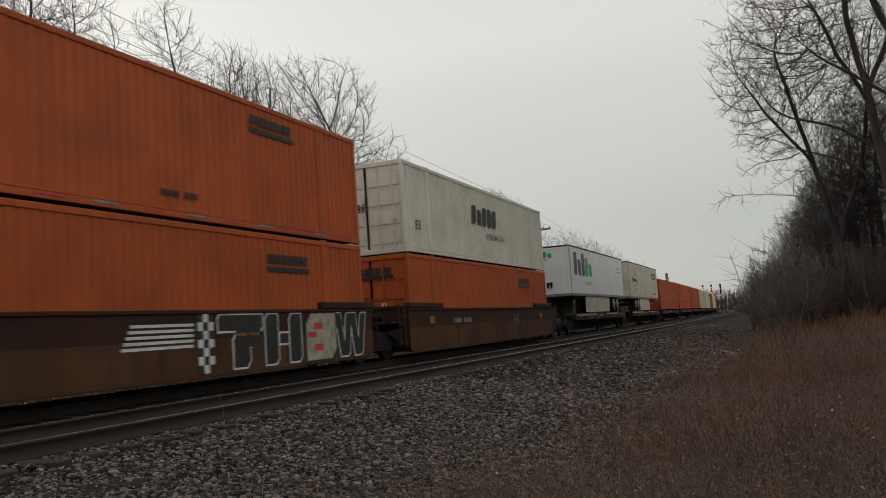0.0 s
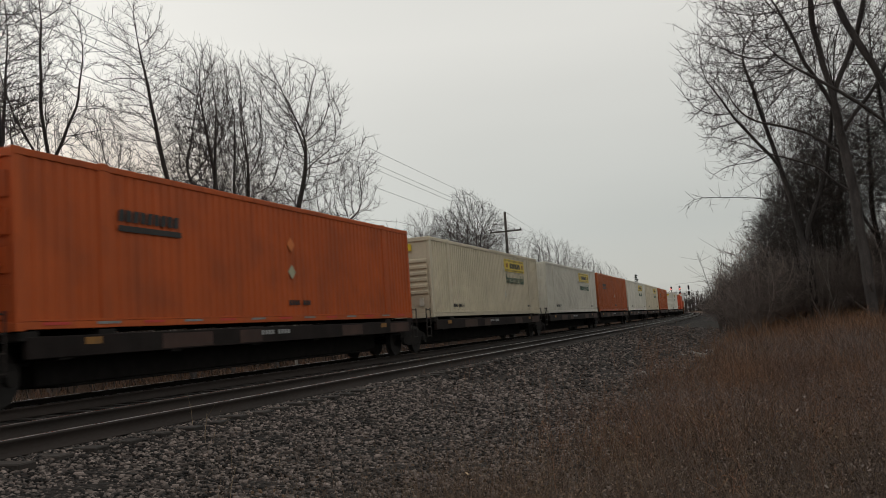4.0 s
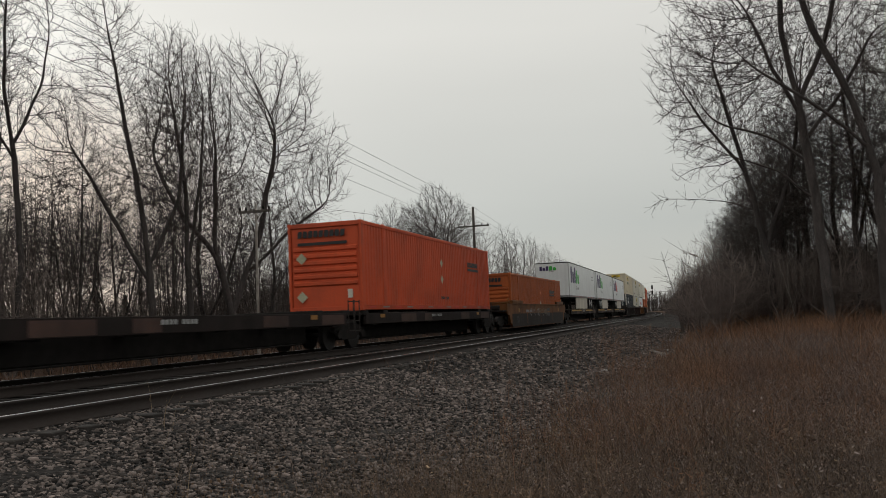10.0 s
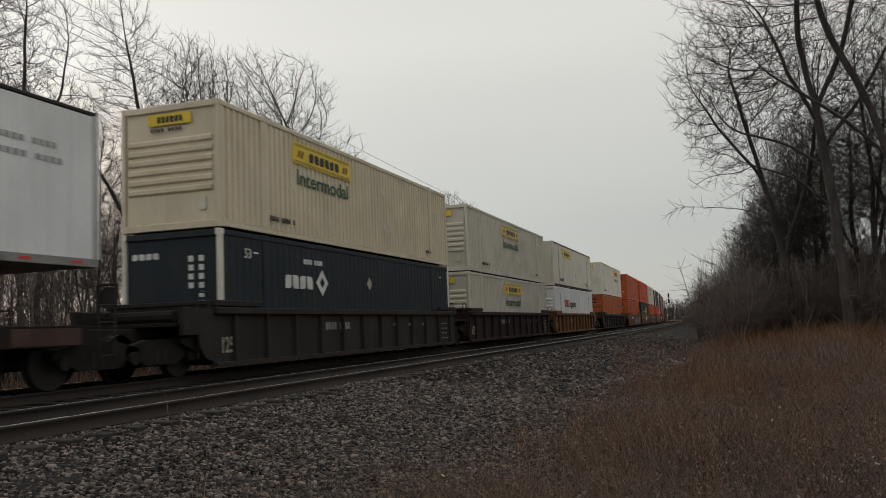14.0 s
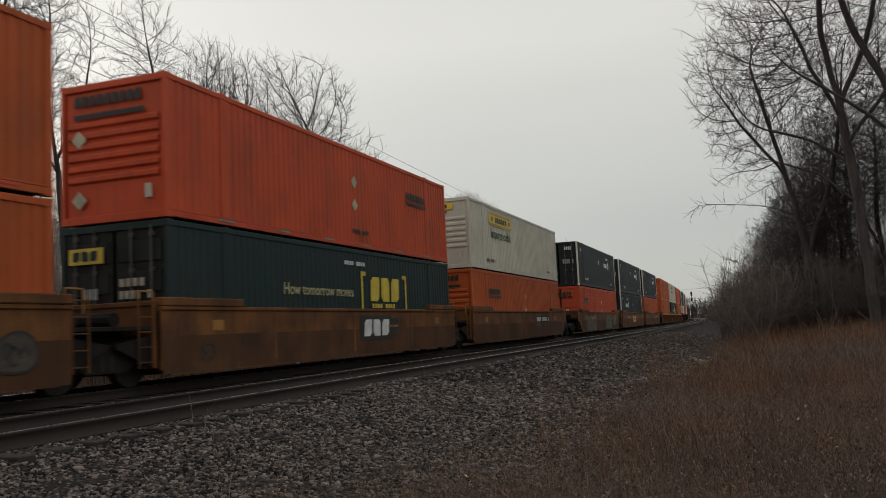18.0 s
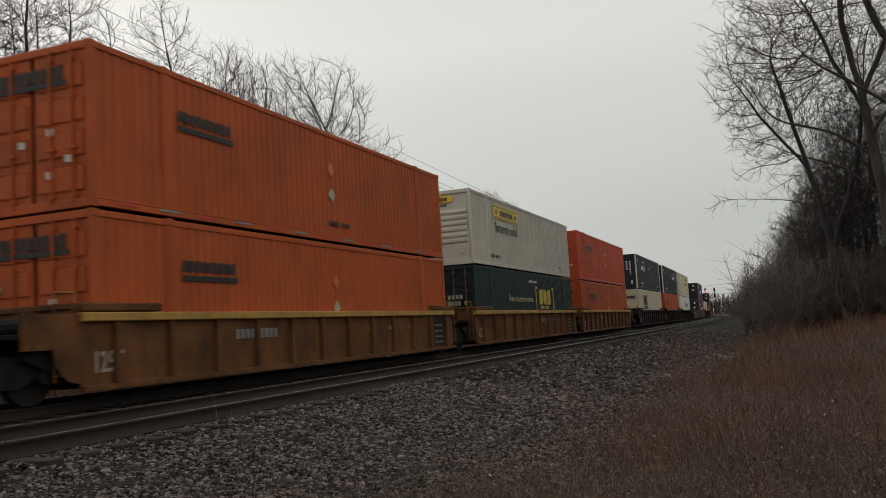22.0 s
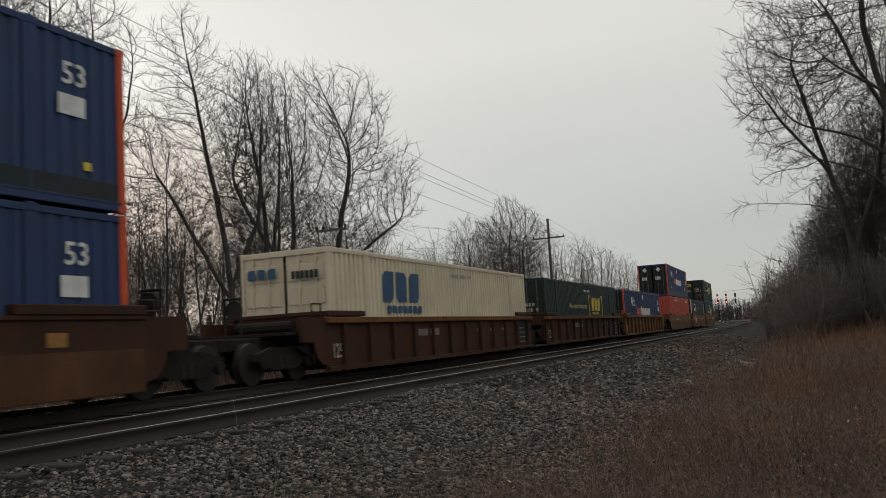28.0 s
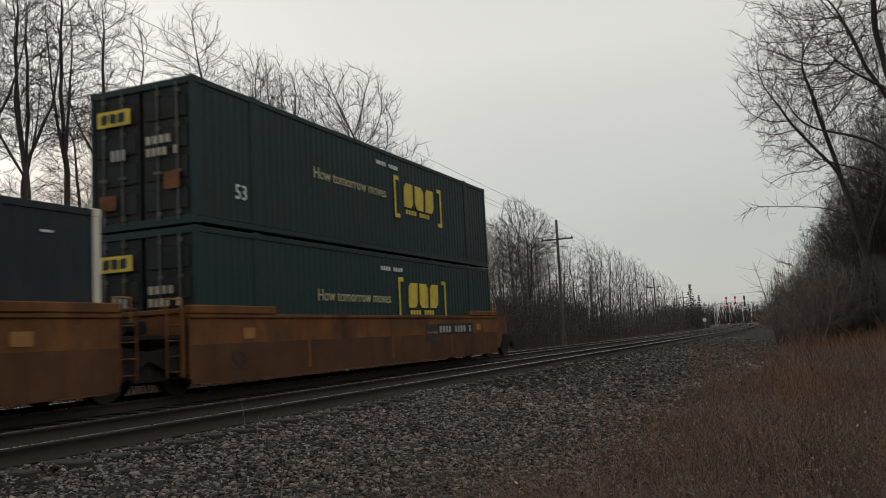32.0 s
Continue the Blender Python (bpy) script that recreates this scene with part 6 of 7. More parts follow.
def well_car(off, paint, style, front, rear, rail_paint=None, art=""):
    """One well unit. front and rear: 'end', or 'joint' for a bogie shared with the next unit."""
    words_ = {"car_brown": "dark brown", "car_tan": "rusty tan", "car_maroon": "dull maroon", "car_dark": "sooty black"}[paint]
    sides = "smooth" if style == "smooth" else "ribbed"
    c = thing("well_car", f"{words_} {sides}-sided well car of a double-stack train", "freight car", "well cars of the train")
    h = LEN / 2
    for sx in (-1, 1):
        side = put("side_wall", mesh(f"{style}_side_{front == 'end'}_{rear == 'end'}", M[paint], lambda bm: (smooth_side if style == "smooth" else ribbed_side)(bm, (front == "end", rear == "end"))), c, Matrix.Diagonal((sx, 1, 1, 1)))
        if style != "smooth":
            put("top_rail", mesh("car_top_rail", M[rail_paint or paint], lambda bm: box(bm, WID / 2 - .06, WID / 2 + .17, -h - .35, h + .35, 1.29, 1.44, .015)), c, Matrix.Diagonal((sx, 1, 1, 1)))
            for k in range(12):
                put("rib", mesh("rib", M[paint], rib), c, pose(sx * (WID / 2 + .05), -h + .4 + k * (LEN - .8) / 11, 0) @ Matrix.Diagonal((sx, 1, 1, 1)))
    put("floor_frame", mesh("floor_frame", M["steel_black"], lambda bm: [box(bm, -1.28, 1.28, -h + k * (LEN - .4) / 5, -h + .4 + k * (LEN - .4) / 5, .2, .3) for k in range(6)]), c)
    x = WID / 2 + (.078 if style == "smooth" else .055)
    if style == "smooth":
        # overlay plate: its darker colour stands for shade on the lower slope
        for sx in (-1, 1):
            put("lower_side", mesh("lower_side", M["car_dark" if art == "scrawl" else "car_lower"], lambda bm: box(bm, WID / 2 + .069, WID / 2 + .074, -h - .28, h + .28, .20, .92)), c, Matrix.Diagonal((sx, 1, 1, 1)), "lower half of the side, darkened with painted shade and grime")
        if off == 492.0:
            plate(c, "mark_plate", M["black"], SIDE, (x - .001, -h + 8.3, .58), (2.3, .72))
            mark(c, "plate_mark", M["white_mark"], SIDE, (x + .004, -h + 8.55, .70), (1.85, .48), 3, 40, .12)
        my = {511.0: h - 5.9, 4.45: h - 5.9, 473.0: -h + 3.2, 571.4: -h + 11.0, 836.3: -h + 11.0, 854.8: -h + 11.2}.get(off)
        if my is not None and art != "spray":
            plate(c, "mark_panel", M["car_dark"], SIDE, (x - .002, my - .08, .90), (2.9, .34))
            small_bars(c, M["white_mark" if off < 550 else "grey_mark"], SIDE, (x + .004, my, .97), (2.7, .20), 11, "reporting_mark")
        elif art != "spray" and off != 492.0:
            small_bars(c, M["silver_mark"], SIDE, (x + .004, -h + 3.4, .98), (2.0, .16), 10, "reporting_mark")
        plate(c, "consolidated_stencil", M["black"], SIDE, (x, -h + 10.2, .72), (.9, .5))
        small_bars(c, M["car_yellow"], SIDE, (x + .004, -h + 10.25, .95), (.8, .06), 9)
        plate(c, "yellow_patch", M["car_yellow"], SIDE, (x, -h + 1.3, 1.0), (.4, .22))
        plate(c, "yellow_patch", M["car_yellow"], SIDE, (x, h - 1.8, 1.0), (.4, .22))
        words(c, "53", M["black"], SIDE, (x, -h + .9, .42), .34, .5)
    else:
        words(c, "125T", M["pale_print"], SIDE, (x + .006, -h - .10, .46), .34, .72)
        small_bars(c, M["silver_mark"], SIDE, (x, -h + {594.1: 3.9, 613.4: 9.0}.get(off, 5.0), .88), (1.6, .20), 9, "reporting_mark")
        plate(c, "dark_panel", M["car_dark"], SIDE, (x, h - 1.35, .30), (.95, .92))
        for k in range(4):
            small_bars(c, M["silver_mark"], SIDE, (x + .006, h - 1.28, .40 + .18 * k), (.7 - .08 * (k % 2), .05), 9)
        for k in range(3):
            small_bars(c, M["silver_mark" if k else "car_yellow"], SIDE, (x, h - 6.2 + 1.4 * k, .92), (.5, .10), 4)
        if off == 450.1:
            words(c, "53", M["grey_mark"], SIDE, (x, -h + 2.35, .50), .42, .8)
    if art == "spray":           # sprayed letters along the side
        for k in range(5):
            plate(c, "spray_stripe", M["white_mark"], SIDE, (x, -h + 6.95 + .06 * k, .78 + k * .10), (1.9 - .05 * k, .055))
        for r_ in range(7):
            for k in range(3):
                plate(c, "spray_check", M["white_mark" if (r_ + k) % 2 else "black"], SIDE, (x, -h + 9.0 + k * .16, .26 + r_ * .165), (.16, .165))
        # each letter in broad strokes: along, up, width, height, slant
        for yy, strokes in ((9.85, ((0, .66, 1.5, .34, 0), (.45, .02, .6, .66, 0))),
                            (11.5, ((0, .02, .52, .98, 0), (.9, .02, .52, .98, 0), (.5, .38, .42, .26, 0))),
                            (14.55, ((.28, .02, .34, .98, -.26), (.40, .02, .34, .98, .20), (.96, .02, .34, .98, -.20), (1.06, .02, .34, .98, .26)))):
            for k, (a, b, wd, ht, sl) in enumerate(strokes):
                for q, (ink, grow_) in enumerate((("white_mark", .0), ("black", .035))):
                    me = mesh(f"stroke_{wd}_{ht}_{sl}_{q}", M[ink], lambda bm: block(bm, wd - 2 * grow_, ht - 2 * grow_, 0, sl, .003))
                    put("spray_letter", me, c, Matrix.Translation((x + .004 * q + .0007 * k, -h + yy - .25 + 1.08 * (a + grow_ + sl * grow_), .24 + 1.18 * (b + grow_))) @ SIDE @ Matrix.Diagonal((1.08, 1.18, 1, 1)))
        put("spray_letter", mesh("spray_rim", M["black"], lambda bm: block(bm, 1.50, 1.20, 0)), c, Matrix.Translation((x + .001, -h + 12.93, .23)) @ SIDE)
        put("spray_letter", mesh("spray_body", M["pale_print"], lambda bm: block(bm, 1.40, 1.1, 0)), c, Matrix.Translation((x + .003, -h + 12.98, .28)) @ SIDE)
        for yy, zz, wd, ht in ((13.32, 1.0, .42, .16), (13.06, .82, .40, .13), (13.32, .50, .42, .15)):
            put("spray_letter", mesh(f"spray_gap_{wd}_{ht}", M["red"], lambda bm: block(bm, wd, ht, 0)), c, Matrix.Translation((x + .0055, -h + yy, zz)) @ SIDE)
    elif art in ("bubbles", "rounds"):
        # each letter a lumpy filled shape with a brushed outline and a few inner strokes
        rng = random.Random(7)
        pale = art == "rounds"
        places = [(1.9 + .62 * k, .70, .98) for k in range(6)] + [(10.1 + .66 * k, .72, 1.02) for k in range(4)] + [(13.4 + .5 * k, .8, .6) for k in range(3)] if pale else [(7.3 + .80 * k, .74, .62 + .42 * ((k * 5) % 3 == 1)) for k in range(11)]
        for k, (yy, zz, tall) in enumerate(places):
            lumps = [(rng.uniform(.05, .16), rng.choice((2, 3, 4)), rng.uniform(0, 6.28)) for _ in range(2)]
            wide = (.34 if pale else .46) * rng.uniform(.9, 1.1)

            def ring(grow_):
                pts = []
                for q in range(24):
                    a_ = q / 24 * 2 * math.pi
                    r_ = 1 + sum(m_ * math.cos(f_ * a_ + p_) for m_, f_, p_ in lumps)
                    pts.append((wide * r_ * math.cos(a_) * grow_, tall / 2 * r_ * math.sin(a_) * grow_))
                return pts

            def fill(bm):
                bm.faces.new([bm.verts.new((*q, .002)) for q in ring(.97)])

            def inner(bm):
                ribbon(bm, ring(1.0), .045, True)
                if pale:
                    ribbon(bm, [(wide * (-.1 + .16 * math.sin(q)), tall * (-.30 + .1 * q)) for q in range(7)], .03)
                else:
                    for _ in range(3):
                        cx_, cz_, r_ = rng.uniform(-.2, .2), rng.uniform(-.2, .2) * tall, rng.uniform(.06, .16)
                        ribbon(bm, [(cx_ + r_ * math.cos(q * .6), cz_ + 1.3 * r_ * math.sin(q * .6)) for q in range(rng.randint(6, 10))], .05)
            bm = bmesh.new()
            fill(bm)
            letter = part("spray_letter", bm, M["spray_grey" if pale else ("silver_mark", "spray_grey", "mauve_spray")[k % 3]], c, "", Matrix.Translation((x + .002 + .0006 * k, -h + yy, zz)) @ SIDE)
            bm = bmesh.new()
            inner(bm)
            part("spray_line", bm, M["pale_spray" if pale else "black"], letter, "", pose(0, 0, .002))
    elif art == "scrawl":
        def loops(bm):
            rng = random.Random(3)
            for k in range(9):
                r, u = .16 + .10 * math.sin(k * 2.1), rng.uniform(0, 3)
                ribbon(bm, [(k * .42 + r * math.cos(t * .7 + u), .38 + r * math.sin(t * .84 + u)) for t in range(rng.randint(5, 9))], .04)
        put("spray_lines", mesh("spray_lines", M["pale_spray"], loops), c, Matrix.Translation((x, h - 9.0, .62)) @ SIDE)
        put("spray_lines", mesh("spray_lines", M["silver_mark"], loops), c, Matrix.Translation((x, -h + 4.6, .66)) @ SIDE @ Matrix.Diagonal((.9, .9, 1, 1)))
    elif art == "heart":         # pink lobes outlined in black
        def lobe(bm, r):
            bmesh.ops.create_cone(bm, cap_ends=True, segments=22, radius1=r, radius2=r, depth=.004)
        for k, (dx, dz, r, sx) in enumerate(((0, .28, .34, 1.1), (-.42, -.05, .36, 1.05), (.42, -.05, .36, 1.05), (0, -.22, .14, 1.0))):
            for q, (mm, rr) in enumerate((("black", r + .035), ("pink_mark", r))):
                put("spray_paint", mesh(f"lobe_{rr:.3f}", M[mm], lambda bm: lobe(bm, rr)), c, Matrix.Translation((x + .003 + .003 * k + .0015 * q, -h + 3.45 + dx, .98 + dz)) @ SIDE @ Matrix.Diagonal((sx, .9, 1, 1)))
    elif art == "yellow_mark":
        plate(c, "yellow_patch", M["yellow"], SIDE, (x, -h + 7.2, .62), (2.2, .5))
        mark(c, "yellow_mark", M["red"], SIDE, (x + .006, -h + 7.5, .7), (1.6, .34), 3, 35)
    for s, how in ((-1, front), (1, rear)):
        end_gear(c, paint, s, 0, how == "end")
    if rear == "joint":
        truck(c, h + 1.44)
    MOVING.append((c, off + LEN / 2, 0.0))
    return c


def spine_car(off, front, rear, trailer=False):
    """A skeleton unit: one deep centre sill, cross bearers, side ledges and end steps."""
    c = thing("spine_car", "sooty black skeleton spine car with worn yellow patches", "freight car", "spine cars of the train")
    h = LEN / 2
    put("centre_sill", mesh("centre_sill", M["steel_black"], lambda bm: box(bm, -.45, .45, -h + 1.2, h - 1.2, .26, 1.05, .03)), c)
    put("sill_flange", mesh("sill_flange", M["steel_black"], lambda bm: box(bm, -.55, .55, -h + 1.6, h - 1.6, .22, .258, .01)), c)
    for sy in (-1, 1):
        put("end_sill", mesh("spine_end_sill", M["steel_black"], lambda bm: box(bm, -.36, .36, 0, 1.99, .62, 1.04, .03)), c, pose(0, sy * (h - 1.19), 0) @ Matrix.Diagonal((1, sy, 1, 1)))
    for sx in (-1, 1):
        put("side_ledge", mesh("side_ledge", M["ledge"], lambda bm: [box(bm, .78, 1.30, -h + .2, h - .2, 1.02, 1.08, .01), box(bm, 1.20, 1.31, -h + .2, h - .2, .74, 1.09, .01)]), c, Matrix.Diagonal((sx, 1, 1, 1)))
        for y, ln in ((-h + 3.4, 1.6), (-h + 6.0, .9), (h - 5.2, 1.3), (h - 1.9, 1.5)):
            plate(c, "rusty_panel", M["rust_panel"], SIDE if sx > 0 else SIDE @ pose(0, 0, 0, 0, 180, 0), (sx * 1.311, y if sx > 0 else y + ln, .77), (ln, .28))
        for y, ln in ((-h + .6, 5.4), (h - 7.2, 4.2)) if trailer else ():
            plate(c, "ochre_edge", M["rail_yellow"], SIDE if sx > 0 else SIDE @ pose(0, 0, 0, 0, 180, 0), (sx * 1.316, y if sx > 0 else y + ln, .98), (ln, .10))
        for y, ln in ((-h + 1.4, .4), (h - 2.6, .4)):
            plate(c, "yellow_patch", M["car_yellow"], SIDE if sx > 0 else SIDE @ pose(0, 0, 0, 0, 180, 0), (sx * 1.312, y if sx > 0 else y + ln, .93), (ln, .12))
        small_bars(c, M["grey_mark"], SIDE if sx > 0 else SIDE @ pose(0, 0, 0, 0, 180, 0), (sx * 1.312, -1.2 if sx > 0 else 1.2, .92), (1.3, .10), 9, "reporting_mark")
    for k in range(6):
        put("cross_bearer", mesh("cross_bearer", M["steel_black"], lambda bm: prism(bm, [(-.14, .70), (.14, .70), (.14, 1.06), (-.14, 1.06)], -1.28, 1.28)), c, pose(0, -h + 1.0 + k * (LEN - 2) / 5, 0))
    if trailer:
        put("hitch", mesh("hitch", M["steel_black"], lambda bm: [rod(bm, (-.4, -.5, 1.05), (-.15, 0, 2.0), .07, 6), rod(bm, (.4, -.5, 1.05), (.15, 0, 2.0), .07, 6), rod(bm, (0, .7, 1.05), (0, 0, 2.0), .07, 6), box(bm, -.45, .45, -.35, .35, 1.98, 2.06, .02)]), c, pose(0, (-h + 1.6) * trailer, 0))
    else:
        for y in (-h + .25, -h + 1.98, h - 1.98, h - .25):
            put("pedestal", mesh("pedestal", M["steel_black"], lambda bm: box(bm, -1.29, 1.29, -.2, .2, 1.02, 1.18, .02)), c, pose(0, y, 0))
    for s, how in ((-1, front), (1, rear)):
        for sx in (-1, 1):
            put("step", mesh("step", M["car_dark"], lambda bm: [rod(bm, (0, 0, .5), (0, 0, 1.5), .02, 6), rod(bm, (0, .4, .5), (0, .4, 1.5), .02, 6)] + [rod(bm, (0, 0, .55 + .3 * k), (0, .4, .55 + .3 * k), .016, 5) for k in range(4)]), c, pose(sx * 1.22, s * (h + .15), 0) @ Matrix.Diagonal((1, s, 1, 1)))
        if how == "end":
            truck(c, s * (h + .3))
            put("coupler", mesh("coupler", M["steel_black"], lambda bm: [box(bm, -.12, .12, 0, .75, .76, .98, .03), box(bm, -.2, .17, .6, .95, .70, 1.03, .05)]), c, pose(0, s * (h + .8), 0) @ Matrix.Diagonal((1, s, 1, 1)))
    if rear == "joint":
        truck(c, h + .5)
    MOVING.append((c, off + LEN / 2, 0.0))
    return c


def trailer(off, paint, style, nose_first):
    """A road semitrailer riding on a spine car: box, rails, skirts, legs, wheels, marks."""
    c = thing("semitrailer", {"green": "white road trailer with purple and green marks on a spine car", "red": "white road trailer with purple and red marks on a spine car", "grey": "grey ribbed road trailer with blue patch on a spine car"}[style], "trailer", "road trailers on the train")
    m = M[paint]
    h, w, z0, z1 = LEN / 2, 1.30, 2.10, 4.88
    n = 1 if nose_first else -1
    put("box_body", mesh("box_body", m, lambda bm: box(bm, -w, w, -h, h, z0 + .1, z1 - .06, .03)), c)
    put("roof_rail", mesh("roof_rail", M["car_dark"], lambda bm: box(bm, -w - .015, w + .015, -h - .015, h + .015, z1 - .09, z1, .025)), c)
    put("bottom_rail", mesh("trailer_rail", M["rail_grey"], lambda bm: box(bm, -w - .02, w + .02, -h - .01, h + .01, z0, z0 + .15, .01)), c)
    for k in range(27 if style != "grey" else 0):
        put("panel_seam", mesh("panel_seam", m, lambda bm: box(bm, w, w + .004, -.02, .02, z0 + .15, z1 - .1)), c, pose(0, -h + .6 + k * .6, 0))
    if style == "grey":
        for k in range(17):
            put("panel_rib", mesh("panel_rib", m, lambda bm: box(bm, w, w + .012, -h + .02, h - .02, -.045, .045, .004)), c, pose(0, 0, z0 + .25 + k * .15))
    for sy in (-1, 1):
        put("corner_post", mesh("trailer_post", M["galv"], lambda bm: box(bm, -.04, .012, -.06, .06, z0 + .02, z1 - .04, .008)), c, pose(w, sy * (h - .055), 0))
    for k in range(14):
        put("reflector", mesh("reflector", M["red"], lambda bm: box(bm, w + .02, w + .024, -.13, .13, z0 + .05, z0 + .10)), c, pose(0, -h + .7 + k * 1.15, 0))
    ya, yb = (-h + 3.6, -h + 10.8) if nose_first else (h - 11.2, h - 5.6)
    half = (yb - ya) / 2
    for sx in (-1, 1):
        put("side_skirt", mesh(f"side_skirt_{half:.2f}", M["skirt"], lambda bm: prism(bm, [(-half, 1.18), (half - .2, 1.18), (half, 2.1), (-half, 2.1)], w - .10, w - .06)), c, pose(0, (ya + yb) / 2, 0) @ Matrix.Diagonal((sx, n, 1, 1)))
        put("landing_leg", mesh("landing_leg", M["steel_black"], lambda bm: [box(bm, -.07, .07, -.07, .07, 1.2, 2.1, .01), box(bm, -.16, .16, -.16, .16, 1.16, 1.2)]), c, pose(sx * .85, n * (-h + 3.0), 0))
        for k in (12.2, 13.45):
            wh = put("wheel", mesh("tyre", M["tyre"], lambda bm: [rod(bm, (-.28, 0, 0), (-.02, 0, 0), .51, 24), rod(bm, (-.60, 0, 0), (-.34, 0, 0), .51, 24)]), c, pose(sx * (w - .02), n * (-h + k), 1.69) @ Matrix.Diagonal((sx, 1, 1, 1)))
            put("rim", mesh("rim", M["rim"], lambda bm: [rod(bm, (-.05, 0, 0), (-.005, 0, 0), .30, 20, .27), rod(bm, (-.02, 0, 0), (.05, 0, 0), .11, 12)]), wh)
    put("chassis", mesh("chassis", M["steel_black"], lambda bm: [box(bm, -.5, -.35, -1.6, 1.6, 1.85, 2.1), box(bm, .35, .5, -1.6, 1.6, 1.85, 2.1), box(bm, -1.0, 1.0, -.75, -.55, 1.6, 1.8), box(bm, -1.0, 1.0, .5, .7, 1.6, 1.8)]), c, pose(0, n * (-h + 12.8), 0))
    xs = w + .006
    if style == "grey":
        words(c, "inter", M["black"], SIDE, (xs + .01, -h + 1.75, 3.40), .36, 1.15, bold=.03)
        words(c, "MODAL", M["black"], SIDE, (xs + .01, -h + 2.95, 3.36), .25, 1.2, bold=.02)

        def swoosh(bm):
            pts = [(1.25 * math.cos(t), .36 * math.sin(t)) for t in (radians(a) for a in range(165, 345, 12))]
            ribbon(bm, pts, .035)
        put("swoosh", mesh("swoosh", M["black"], swoosh), c, Matrix.Translation((xs + .012, -h + 2.85, 3.42)) @ SIDE)
        put("swoosh", mesh("swoosh", M["black"], swoosh), c, Matrix.Translation((xs + .012, -h + 3.0, 3.62)) @ SIDE @ Matrix.Diagonal((-.9, -.9, 1, 1)))
        put("mule_mark", mesh("mule_mark", M["black"], lambda bm: [box(bm, -.05, .05, 0, .3, 0, .004), box(bm, -.10, .10, .06, .2, 0, .0045)]), c, Matrix.Translation((xs + .012, -h + 3.1, 2.75)) @ SIDE)
        plate(c, "blue_patch", M["sky_blue_mark"], SIDE, (xs + .01, -h + 12.5, 3.85), (2.4, .52))
        small_bars(c, M["white_mark"], SIDE, (xs + .015, -h + 12.7, 4.0), (1.9, .2), 9)
        small_bars(c, M["black"], SIDE, (xs + .01, -h + 12.6, 2.5), (2.0, .09), 14)
        small_bars(c, M["grey_mark"], FRONT, (-.9, -h - .03, 4.2), (1.6, .28), 7)
        for sx in (-1, 1):
            put("door", mesh("trailer_door", m, lambda bm: box(bm, -.62, .62, -.03, 0, z0 + .2, z1 - .15, .01)), c, pose(sx * .645, -h, 0))
            for q in (.2, .42):
                put("lock_rod", mesh("trailer_rod", M["galv"], lambda bm: rod(bm, (0, -.05, z0 + .15), (0, -.05, z1 - .15), .018, 6)), c, pose(sx * q, -h, 0))
    else:
        e = M["bright_green"] if style == "green" else M["red"]
        mark(c, "name_mark", M["purple"], SIDE, (xs, -h + .9, 3.25), (2.9, 1.3), 3, 21)
        mark(c, "name_mark", e, SIDE, (xs, -h + 3.75, 3.25), (1.95, 1.1), 2, 22)
        words(c, "Ground", M["grey_mark"], SIDE, (xs, -h + 3.6, 2.76), .26, 1.55)
        mark(c, "name_mark", M["purple"], FRONT, (-1.0, -h - .02, 4.25), (.75, .34), 3, 23)
        mark(c, "name_mark", e, FRONT, (-.24, -h - .02, 4.25), (.62, .34), 2, 24)
        small_bars(c, M["grey_mark"], FRONT, (-.2, -h - .02, 4.12), (.4, .08), 5)
        small_bars(c, M["grey_mark"], SIDE, (xs, h - 2.2, 4.05), (1.4, .10), 10)
        small_bars(c, M["grey_mark"], SIDE, (xs, h - 2.2, 3.8), (1.4, .10), 9)
        if nose_first:
            put("air_coupling", mesh("air_coupling", M["steel_black"], lambda bm: [box(bm, -.16, .16, -.10, -.01, 2.75, 2.86, .02), rod(bm, (-.1, -.08, 2.6), (-.1, -.08, 2.9), .05, 8), rod(bm, (.1, -.08, 2.6), (.1, -.08, 2.9), .05, 8)]), c, pose(.1, -h, 0))
        else:
            for sx in (-1, 1):
                put("door", mesh("trailer_door", m, lambda bm: box(bm, -.62, .62, -.03, 0, z0 + .2, z1 - .15, .01)), c, pose(sx * .645, -h, 0))
                put("lock_rod", mesh("trailer_rod", M["galv"], lambda bm: rod(bm, (0, -.05, z0 + .15), (0, -.05, z1 - .15), .018, 6)), c, pose(sx * .3, -h, 0))
    MOVING.append((c, off + LEN / 2, 0.0))
    return c


O, BO, RO, W_, CR, GW = "orange", "brown_orange", "red_orange", "white", "cream", "grey_white"


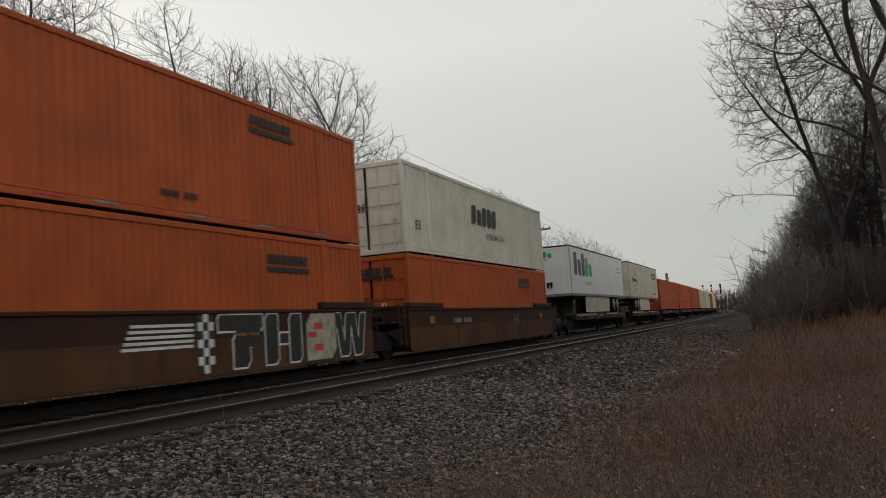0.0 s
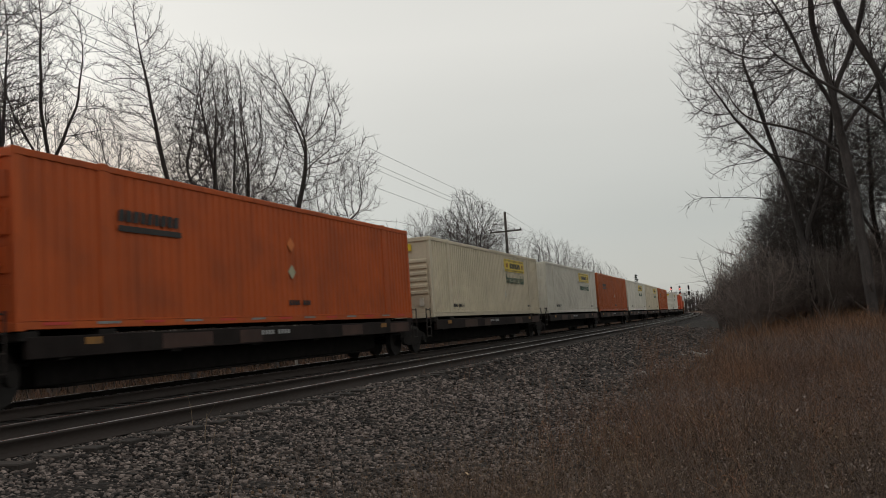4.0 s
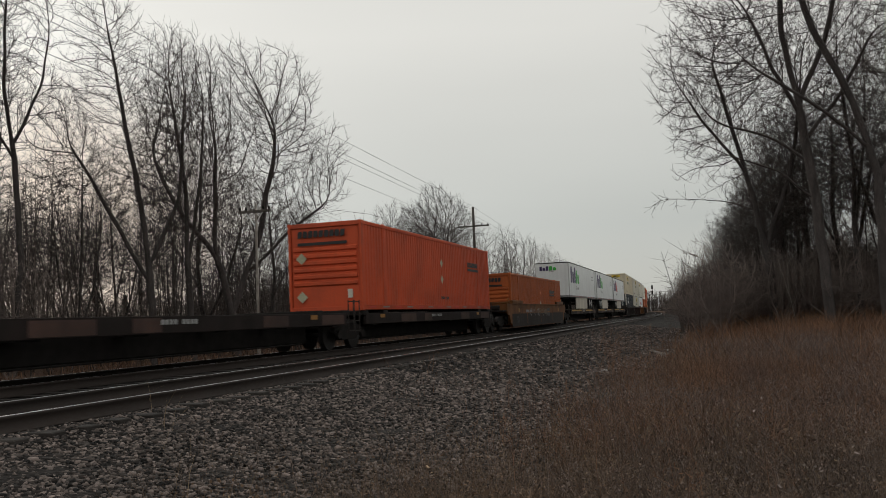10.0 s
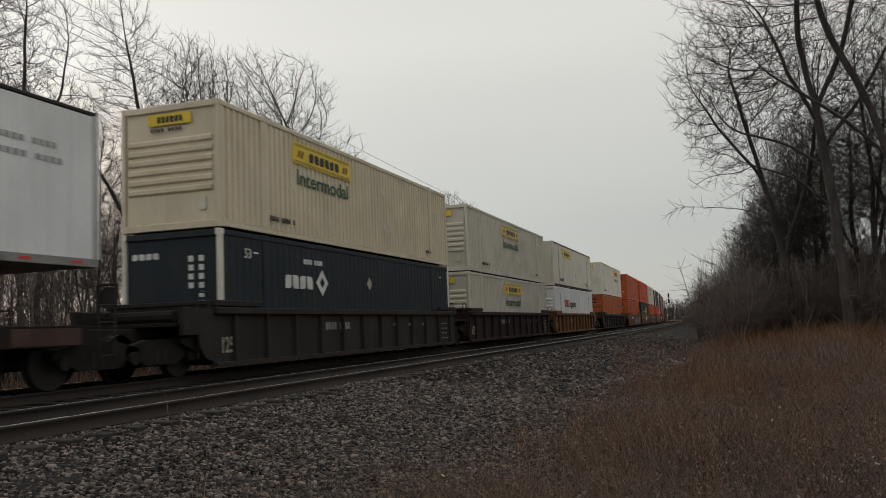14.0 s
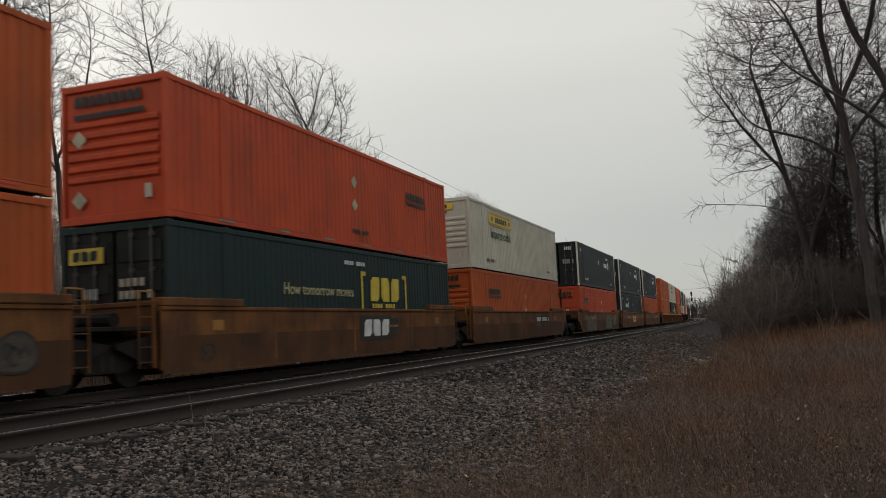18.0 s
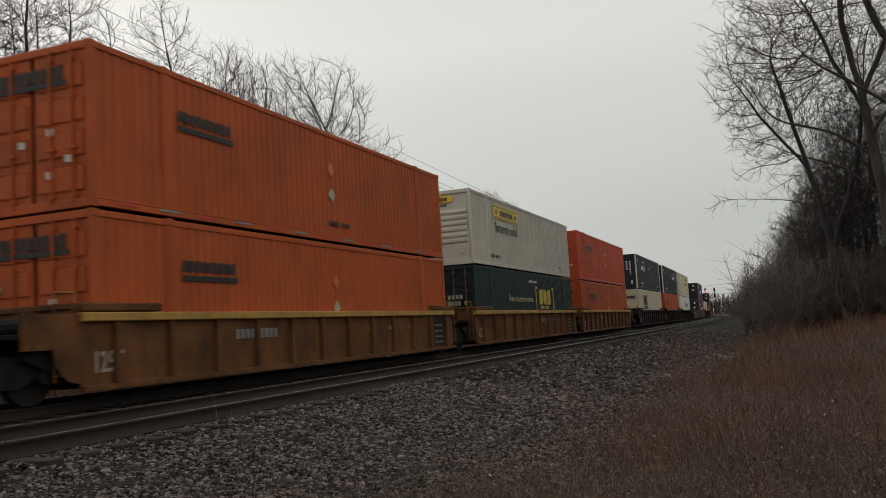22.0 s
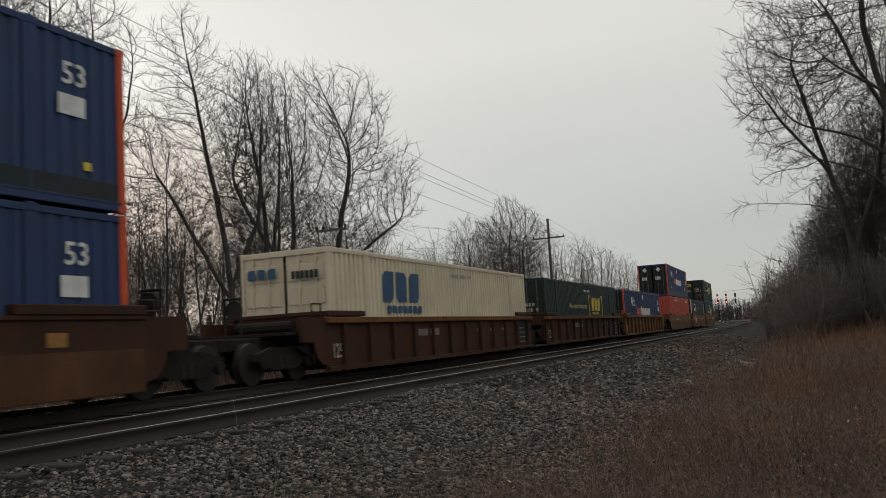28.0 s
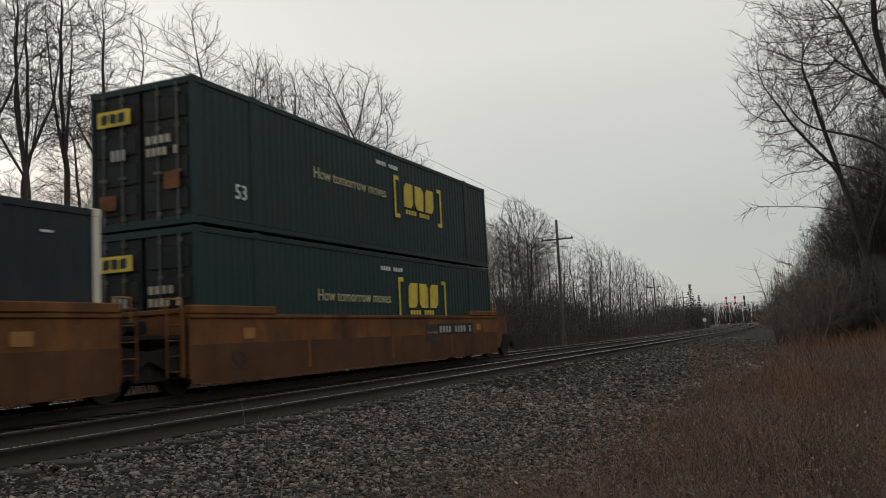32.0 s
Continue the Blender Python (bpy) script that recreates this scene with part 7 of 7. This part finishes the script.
def load(off, z, what):
    """A container by its look."""
    kinds = {
        "orange": ("rib", O, "bar", None, "doors"), "orange_back": ("rib", O, "bar", 11.6, "doors"), "orange_ribs": ("rib", O, "bar", None, "ribs"),
        "brown": ("rib", BO, "bar", None, "doors"), "brown_back": ("rib", BO, "bar", 11.7, "ribs"), "red": ("rib", RO, "bar", 12.3, "ribs"), "red_low": ("rib", RO, "bar", 1.2, "doors"), "red_front": ("rib", RO, "bar", None, "doors"),
        "sign": ("rib", W_, "sign", None, "ribs"), "sign_back": ("rib", W_, "sign", 9.7, "doors"), "sign_wide": ("rib", W_, "sign", 9.15, "doors"), "cream_back": ("rib", CR, "sign", 9.7, "ribs"), "cream": ("rib", CR, "sign", 3.4, "ribs"), "grey_sign": ("rib", GW, "sign", None, "ribs"),
        "plain_sign": ("smooth", GW, "sign", 3.2, "plain"), "name": ("rib", W_, "dark_name", None, "doors"), "plain_rib": ("rib", GW, "sign", 6.0, "ribs"),
        "navy": ("rib", "navy", "diamond", None, "doors"), "navy_front": ("rib", "navy", "diamond", 2.9, "plain"), "green": ("rib", "green", "bracket", None, "doors"),
        "blue_name": ("rib", CR, "blue_name", None, "doors"), "blue": ("rib", "blue", "two_tone", None, "doors"), "xlog": ("smooth", "cold_white", "red_black", None, "ribs"), "xlog_warm": ("smooth", W_, "red_black", 7.0, "doors"), "plain_red": ("rib", "dull_red", "plain_red", None, "doors"),
    }
    kind, paint, logo, at_y, end = kinds[what]
    posts = {"navy": "white", "blue": "red_orange"}.get(paint)
    return container(kind, paint, off, z, logo, at_y, end, posts)


# place along the train, car, paint, joints, loads from below
for off, style, paint, front, rear, art, loads in (
        (4.45, "smooth", "car_brown", "joint", "joint", "spray", ("orange_back", "orange_back")),
        (23.7, "smooth", "car_brown", "none", "end", "", ("orange_back", "name")),
        (313.3, "smooth", "car_tan", "end", "end", "scrawl", ("brown_back",)),
        (389.3, "ribbed", "car_dark", "end", "joint", "", ("navy_front", "cream")),
        (408.3, "ribbed", "car_maroon", "none", "joint", "", ("plain_rib", "plain_rib")),
        (427.3, "ribbed", "car_tan", "none", "end", "", ("xlog", "plain_sign")),
        (450.1, "ribbed", "car_dark", "end", "end", "", ("brown_back", "sign_back")),
        (473.0, "smooth", "car_tan", "end", "joint", "bubbles", ("orange", "orange")),
        (492.0, "smooth", "car_tan", "none", "joint", "", ("green", "red")),
        (511.0, "smooth", "car_tan", "none", "end", "", ("orange_ribs", "grey_sign")),
        (533.7, "smooth", "car_tan", "end", "joint", "rounds", ("red_low", "navy")),
        (552.8, "smooth", "car_tan", "none", "joint", "yellow_mark", ("navy_front", "navy")),
        (571.4, "smooth", "car_tan", "none", "end", "", ("orange", "navy")),
        (594.1, "ribbed", "car_tan", "end", "joint", "", ("orange", "orange")),
        (613.4, "ribbed", "car_tan", "none", "joint", "", ("green", "grey_sign")),
        (632.1, "ribbed", "car_tan", "none", "end", "", ("orange", "red_front")),
        (654.7, "ribbed", "car_maroon", "end", "joint", "", ("blue_name", "navy_front")),
        (673.8, "ribbed", "car_maroon", "none", "joint", "", ("orange", "navy")),
        (692.5, "ribbed", "car_maroon", "none", "end", "", ("xlog_warm", "cream_back")),
        (715.2, "smooth", "car_brown", "end", "joint", "", ()),
        (734.05, "smooth", "car_brown", "none", "end", "", ("blue", "blue")),
        (757.0, "ribbed", "car_brown", "end", "joint", "", ("blue_name",)),
        (776.2, "ribbed", "car_brown", "none", "joint", "", ("green",)),
        (795.0, "ribbed", "car_tan", "none", "end", "", ("blue",)),
        (817.4, "smooth", "car_tan", "end", "joint", "", ("plain_red", "blue")),
        (836.3, "smooth", "car_tan", "none", "joint", "heart", ("navy_front",)),
        (854.8, "smooth", "car_tan", "none", "end", "", ("green", "green"))):
    well_car(off, paint, style, front, rear, "rail_yellow" if (paint == "car_tan" and 590 < off < 640) else "car_tan" if off in (757.0, 776.2) else None, art)
    for z, what in zip((WELL_FLOOR, SECOND), loads):
        load(off, z, what)

for off, front, rear, what in (
        (45.3, "end", "joint", ("green", True)), (64.2, "none", "end", ("grey", False)),
        (82.4, "end", "joint", "orange_back"), (99.9, "none", "joint", "red_front"), (117.4, "none", "joint", "orange"), (135.6, "none", "joint", "cream_back"), (153.8, "none", "end", "sign_back"),
        (171.0, "end", "joint", "brown"), (188.4, "none", "joint", "sign_wide"), (205.3, "none", "joint", "cream_back"), (223.4, "none", "joint", "brown"), (240.6, "none", "end", None),
        (257.7, "end", "joint", "sign"), (275.0, "none", "joint", None), (292.3, "none", "end", "red"),
        (334.0, "end", "joint", ("green", True)), (351.9, "none", "joint", ("green", False)), (369.3, "none", "end", ("red", False))):
    if isinstance(what, tuple):
        spine_car(off, front, rear, 1 if what[1] else -1)
        trailer(off, "trailer_grey" if what[0] == "grey" else "trailer_white", *what)
    else:
        spine_car(off, front, rear)
        if what:
            load(off, SPINE_TOP, what)


def motions():
    """The whole train runs towards the viewer and past, round the bend and down the straight."""
    for ob, along, z in MOVING:
        rows = []
        for k in range(17):
            y = along - run(2.0 * k)
            slope = float(bend(y + .5) - bend(y - .5))
            rows.append((2.0 * k, pose(TRAIN_X + float(bend(y)), y, z, 0, 0, -math.degrees(math.atan(slope)))))
        walk(ob, rows)


motions()
